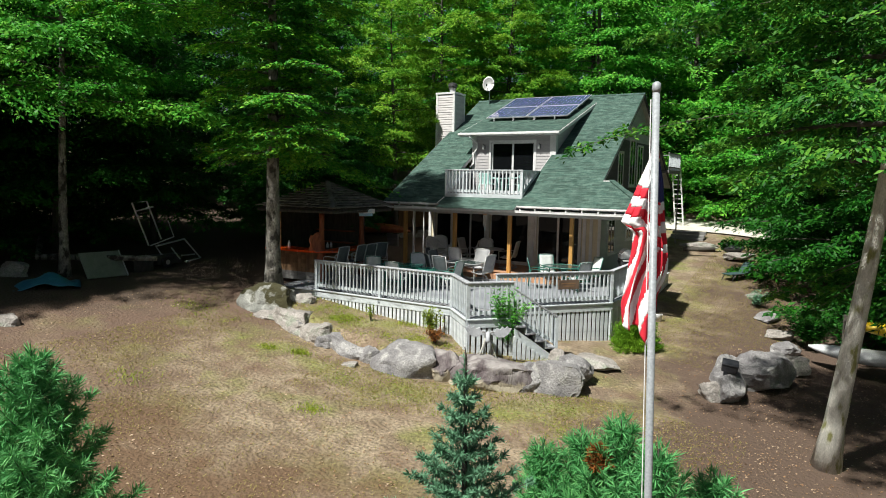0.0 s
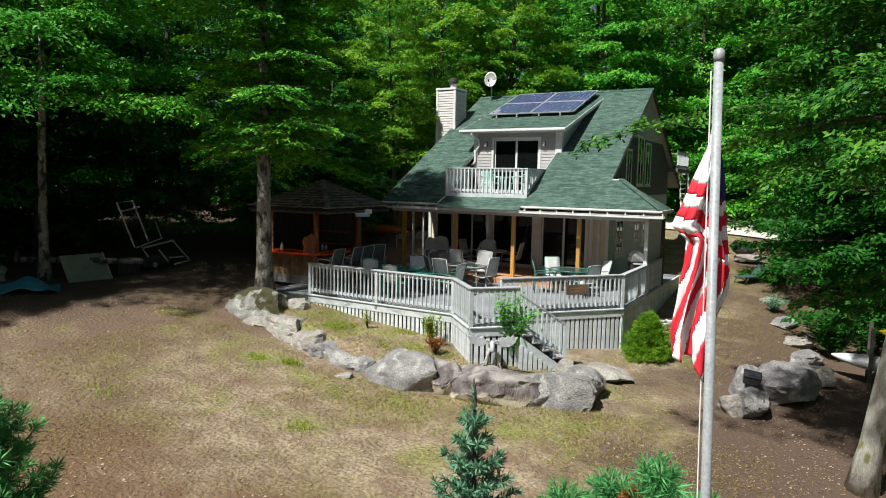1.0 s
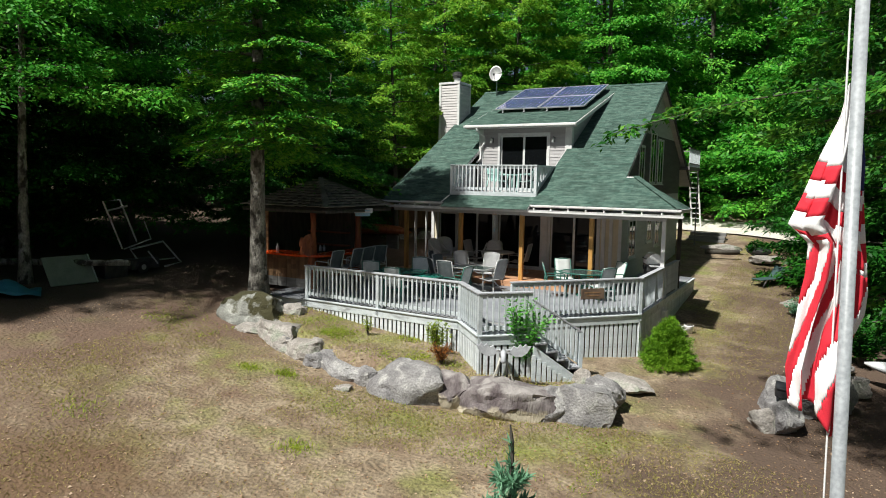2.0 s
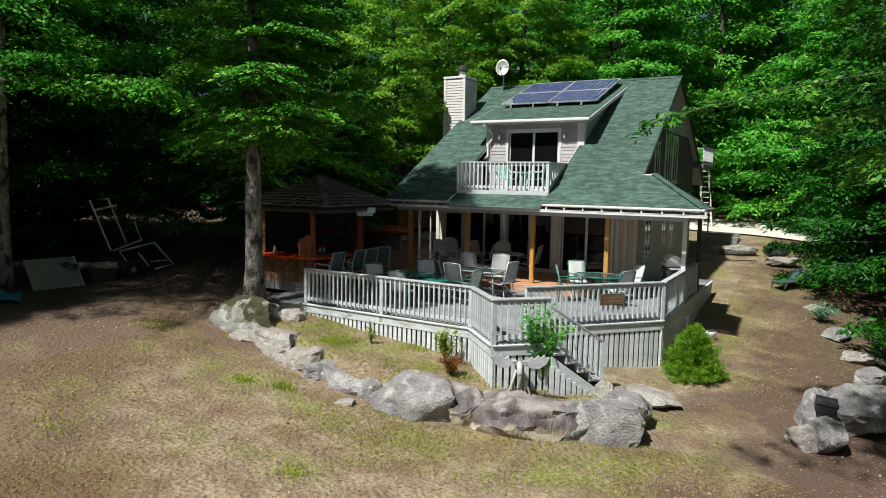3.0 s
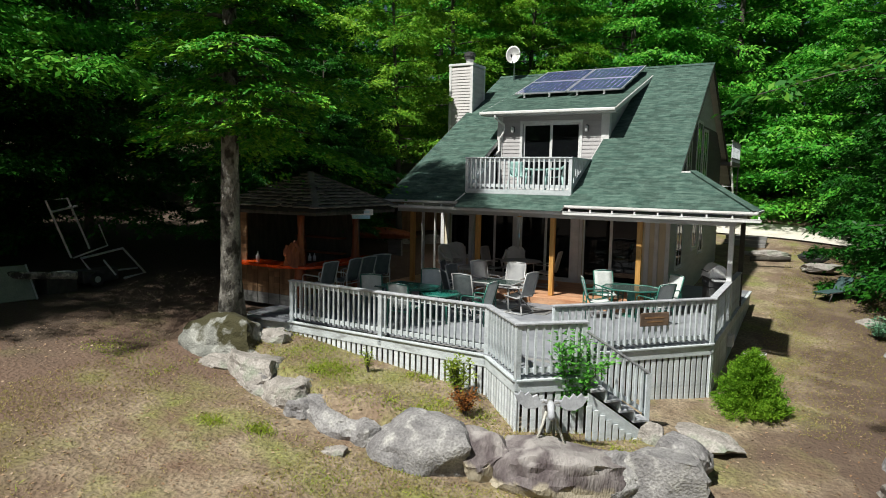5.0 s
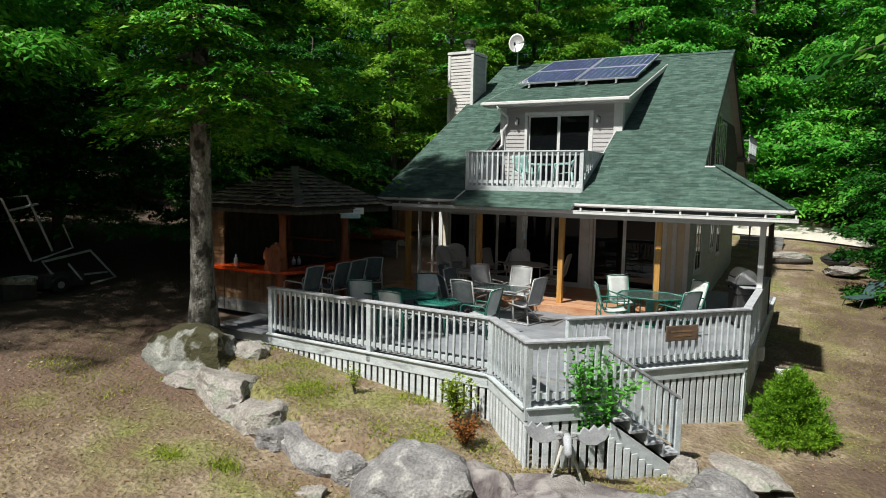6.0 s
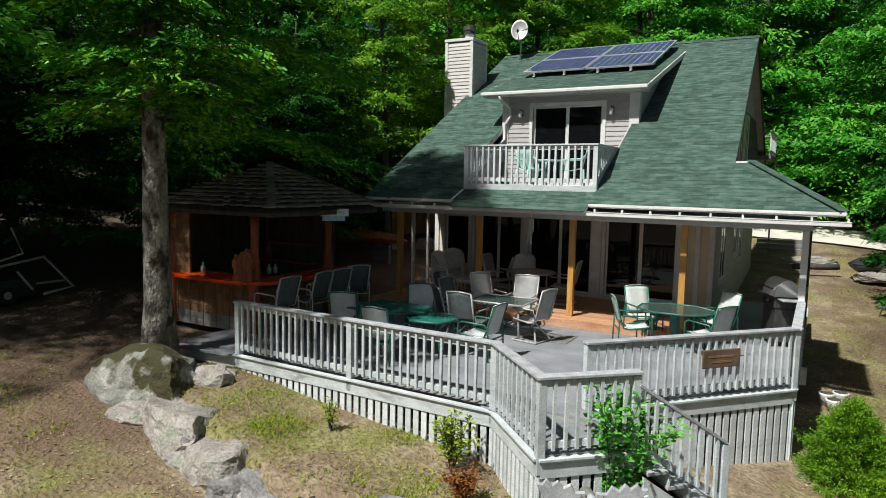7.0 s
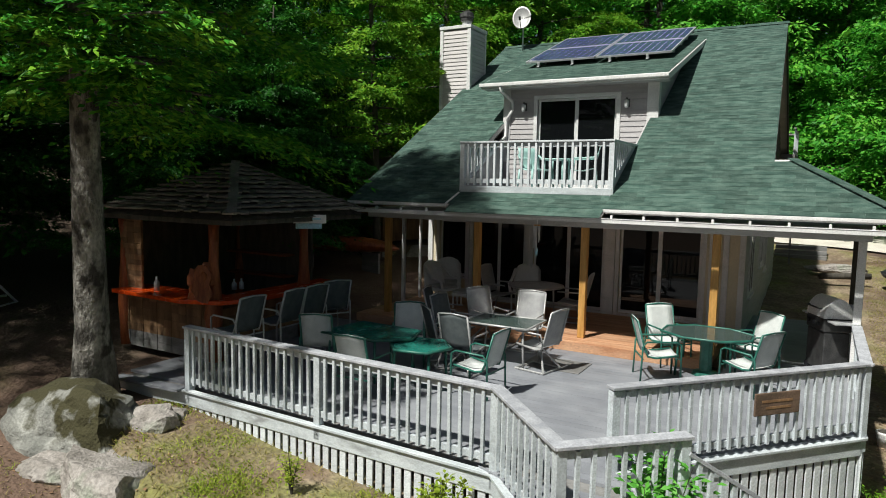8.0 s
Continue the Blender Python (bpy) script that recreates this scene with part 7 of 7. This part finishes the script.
part("plank", Shape().box((-0.2, -0.7, 0.423), (0.25, 0.5, 0.50)), M_HULL, bx_, "pale plank", bevel=0.01)
ps = thing("leaning_panel", "dull green rectangular panel propped on the ground", "panel", (-15.76, 10.28, float(ground_z(-15.76, 10.28)) + 0.02), 83)
part("sheet", Shape().box((-0.68, -0.02, 0), (0.66, 0.02, 1.02)), M_SHEET, ps, m=pose(0, 0, 0, -38, 0, 0), bevel=0.006)
part("edge", Shape().box((0.662, -0.03, 0), (0.70, 0.03, 1.03)), M_STEEL, ps, m=pose(0, 0, 0, -38, 0, 0))
part("prop", Shape().tube([(0, 0.62, 0.72), (0, 0.75, 0)], 0.03, 6), M_DARKBARK, ps)
tp = thing("blue_tarp", "crumpled blue tarp draped over a small heap", "tarp", (-15.75, 8.25, float(ground_z(-15.75, 8.25))), 60)
rows = [[(x, y, max(0.0, 0.42 - 0.45 * abs(x) - 0.4 * abs(y)) + 0.05 * math.sin(x * 7 + y * 4) + 0.03) for x in np.linspace(-0.9, 0.9, 16)] for y in np.linspace(-0.6, 0.6, 11)]
part("cover", Shape().sheet(rows), M_TARP, tp, smooth=True, thick=0.01)
lg = Shape().tube([(-21.0, 11.0, 2.35), (-18.0, 9.2, 1.95), (-15.0, 11.6, 1.9)], [0.12, 0.11, 0.09], 8)
single("fallen_log", lg, M_BARK, "long fallen log in the shade", "log", smooth=True)

# kayaks on a rack at the lower side
def hull(l, w, h):
    rows = []
    for i in range(21):
        t = i / 20 * 2 - 1
        k = max(0.03, (1 - abs(t) ** 2.6)) ** 0.6
        rows.append([(t * l / 2, w / 2 * k * math.cos(a), h * (0.25 * abs(t) ** 3) + h * 0.5 * k * math.sin(a)) for a in np.linspace(0, 2 * math.pi, 15)])
    return Shape().sheet(rows)


rack = thing("boat_rack", "rough timber rack holding boats", "rack", (7.0, 18.6, float(ground_z(7.0, 18.6))))
for x in (-1.2, 1.2):
    for y in (-0.5, 0.5):
        part("post", Shape().box((x - 0.05, y - 0.05, -0.1), (x + 0.05, y + 0.05, 1.75)), M_DARKBARK, rack, bevel=0.008)
    part("arm", Shape().box((x - 0.05, -0.6, 0.40), (x + 0.05, 0.6, 0.48)), M_DARKBARK, rack)
    part("arm", Shape().box((x - 0.05, -0.6, 0.96), (x + 0.05, 0.6, 1.04)), M_DARKBARK, rack)
rz = float(ground_z(7.0, 18.6))
kb = single("canoe", hull(4.2, 0.85, 0.45), M_HULL, "pale grey upturned canoe on the rack", "canoe", smooth=True, m=pose(7.0, 18.5, rz + 0.70, 0, 0, -4))
ky = single("kayak", hull(3.4, 0.7, 0.42), M_YELLOW, "bright yellow kayak on the rack", "kayak", smooth=True, m=pose(7.65, 18.5, rz + 1.5, 0, 0, -4))

# garden seat, road, steps and neighbour's shed farther off
M_GREENDARK = surface("dark_green_canvas", (0.02, 0.05, 0.05), (0.04, 0.085, 0.085), 5, 0.8, 80, 0.2)
sl = thing("sun_lounger", "dark green folded garden lounger beside the path", "lounger", (2.0, 27.2, float(ground_z(2.0, 27.2))), 60, group="loungers by the path")
sl.scale = (0.8, 0.8, 0.8)
part("bed", Shape().box((-0.9, -0.3, 0.32), (0.5, 0.3, 0.37)), M_GREENDARK, sl, bevel=0.02)
part("backrest", Shape().box((0, -0.3, 0), (0.7, 0.3, 0.05)), M_GREENDARK, sl, m=pose(0.5, 0, 0.34, 0, -50, 0), bevel=0.02)
part("frame", Shape().tube([(-0.85, -0.32, 0), (-0.6, -0.32, 0.34), (0.6, -0.32, 0.34), (0.8, -0.32, 0)], 0.02, 6).tube([(-0.85, 0.32, 0), (-0.6, 0.32, 0.34), (0.6, 0.32, 0.34), (0.8, 0.32, 0)], 0.02, 6), M_DARKSTEEL, sl, smooth=True)
copy_thing(sl, pose(2.8, 28.1, float(ground_z(2.8, 28.1)), 0, 0, 70))
fp = thing("fire_bowl", "dark iron fire bowl on legs beside the path", "fire bowl", (1.3, 31.2, float(ground_z(1.3, 31.2))))
part("bowl", Shape().tube([(0, 0, 0.32), (0, 0, 0.36), (0, 0, 0.5), (0, 0, 0.62)], [0.12, 0.3, 0.5, 0.56], 18), M_DARKSTEEL, fp, smooth=True)
part("lid", Shape().tube([(0, 0, 0.625), (0, 0, 0.64), (0, 0, 0.8), (0, 0, 0.86)], [0.57, 0.55, 0.3, 0.05], 18), M_BLACK, fp, "dark mesh lid", smooth=True)
for i in range(3):
    a = i * 2.0944
    part("leg", Shape().tube([(0.3 * math.cos(a), 0.3 * math.sin(a), 0.42), (0.45 * math.cos(a), 0.45 * math.sin(a), -0.04)], 0.025, 6), M_DARKSTEEL, fp)
rd = Shape()
rows = []
for x in np.linspace(-14, 14, 40):
    rows.append([(x, y, float(ground_z(x, y)) + 0.09) for y in np.linspace(37.8 - 0.02 * x * x, 41.5, 8)])
M_GRAVEL = surface("pale_gravel", (0.52, 0.48, 0.42), (0.62, 0.58, 0.52), 1.5, 0.95, 60, 0.5)
tagged(new("road", rd.sheet(rows).mesh("road", M_GRAVEL, True)), "pale gravel drive behind the house", "road", kind="structure")
st = thing("timber_steps", "low grey timber garden steps on the slope", "steps", (-1.6, 35.4, float(ground_z(-1.6, 35.4))))
for i in range(3):
    part("step", Shape().box((-0.9, i * 0.4, i * 0.15 - 0.05), (0.9, i * 0.4 + 0.36, i * 0.15 + 0.1)), M_GREYBOARD, st, bevel=0.01)
ln = Shape().tube([(-0.9, 30.8, 1.62), (0.5, 31.3, 1.66)], 0.1, 8)
single("timber_log", ln, M_DARKBARK, "short dark log lying on the slope", "log", smooth=True)
LX, LY = -2.66, 39.0
ladder = thing("ladder", "tall white ladder standing in front of the woods", "ladder", (LX, LY, float(ground_z(LX, LY))))
for x in (-0.24, 0.24):
    part("stile", Shape().bar((x, 0, 0), (x - 0.42, 0.3, 3.7), 0.05, 0.08), M_WHITE, ladder)
for i in range(12):
    k = 0.25 + i * 0.29
    part("rung", Shape().bar((-0.22 - 0.1135 * k, 0.081 * k, k), (0.22 - 0.1135 * k, 0.081 * k, k), 0.06, 0.04), M_WHITE, ladder)
rb = hpart("rear_balcony", Shape().box((-3.3, 31.25, 5.35), (-1.85, 34.2, 5.5)).box((-1.95, 34.06, 1.5), (-1.89, 34.12, 5.349)), M_GREYBOARD, "grey railed rear balcony")
part("rail", Shape().bar((-1.9, 31.3, 6.35), (-1.9, 34.2, 6.35), 0.06, 0.05).bar((-1.9, 31.3, 5.65), (-1.9, 34.2, 5.65), 0.05, 0.05), M_GREYBOARD, rb)
part("rail", Shape().bar((-3.3, 34.2, 6.35), (-1.9, 34.2, 6.35), 0.06, 0.05), M_GREYBOARD, rb)
for i in range(17):
    part("baluster", bal, M_DECKPAINT, rb, m=Matrix.Translation((-1.9, 31.45 + i * 0.17, 5.5)) @ Matrix.Diagonal((1, 1, 0.84, 1)))
shed = thing("shed", "small brown shed with a low shingled roof", "shed", (-15.0, 26.5, float(ground_z(-15.0, 26.5))), -15)
part("wall", Shape().box((-1.7, -1.3, -0.1), (1.7, 1.3, 2.0)), M_CEDAR, shed, "dark brown board walls")
part("roof", Shape().slab([(-2.0, -1.7, 2.0), (2.0, -1.7, 2.0), (2.0, 0, 2.8), (-2.0, 0, 2.8)], 0.08).slab([(-2.0, 0, 2.8), (2.0, 0, 2.8), (2.0, 1.7, 2.0), (-2.0, 1.7, 2.0)], 0.08), M_SHAKE, shed, "weathered brown roof")
part("fascia", Shape().box((-2.0, -1.76, 1.88), (2.0, -1.71, 1.99)), M_RIM, shed)
cn = single("red_canoe", hull(3.6, 0.8, 0.45), M_LOG, "upturned dark red canoe behind the bar", "canoe", smooth=True, m=pose(-13.2, 21.8, float(ground_z(-13.2, 21.8)) + 0.75, 180, 0, 25))
for x, y in ((-14.1, 21.4), (-12.3, 22.2)):
    single("trestle", Shape().box((x - 0.3, y - 0.05, float(ground_z(x, y)) - 0.05), (x + 0.3, y + 0.05, float(ground_z(x, y)) + 0.56)), M_GREYBOARD, "rough trestle under the canoe", "trestle", "trestles", bevel=0.01)
for i, (x, y) in enumerate(((0.18, 19.3), (0.42, 19.5), (0.3, 19.0))):
    z = float(ground_z(x, y))
    p_ = thing("plant_pot", "small pale pot standing beside the deck", "pot", (x, y, z), group="pots beside the deck")
    part("pot", Shape().tube([(0, 0, 0), (0, 0, 0.22), (0, 0, 0.25)], [0.1, 0.14, 0.15], 12), M_WICKER, p_, smooth=True)
    part("soil", Shape().tube([(0, 0, 0.2), (0, 0, 0.252)], 0.12, 12), M_DARKBARK, p_)
single("dryer_vent", Shape().box((-0.33, 19.1, 0.55), (-0.18, 19.35, 0.85)), M_WHITE, "small white vent box on the deck side", "vent", bevel=0.02)
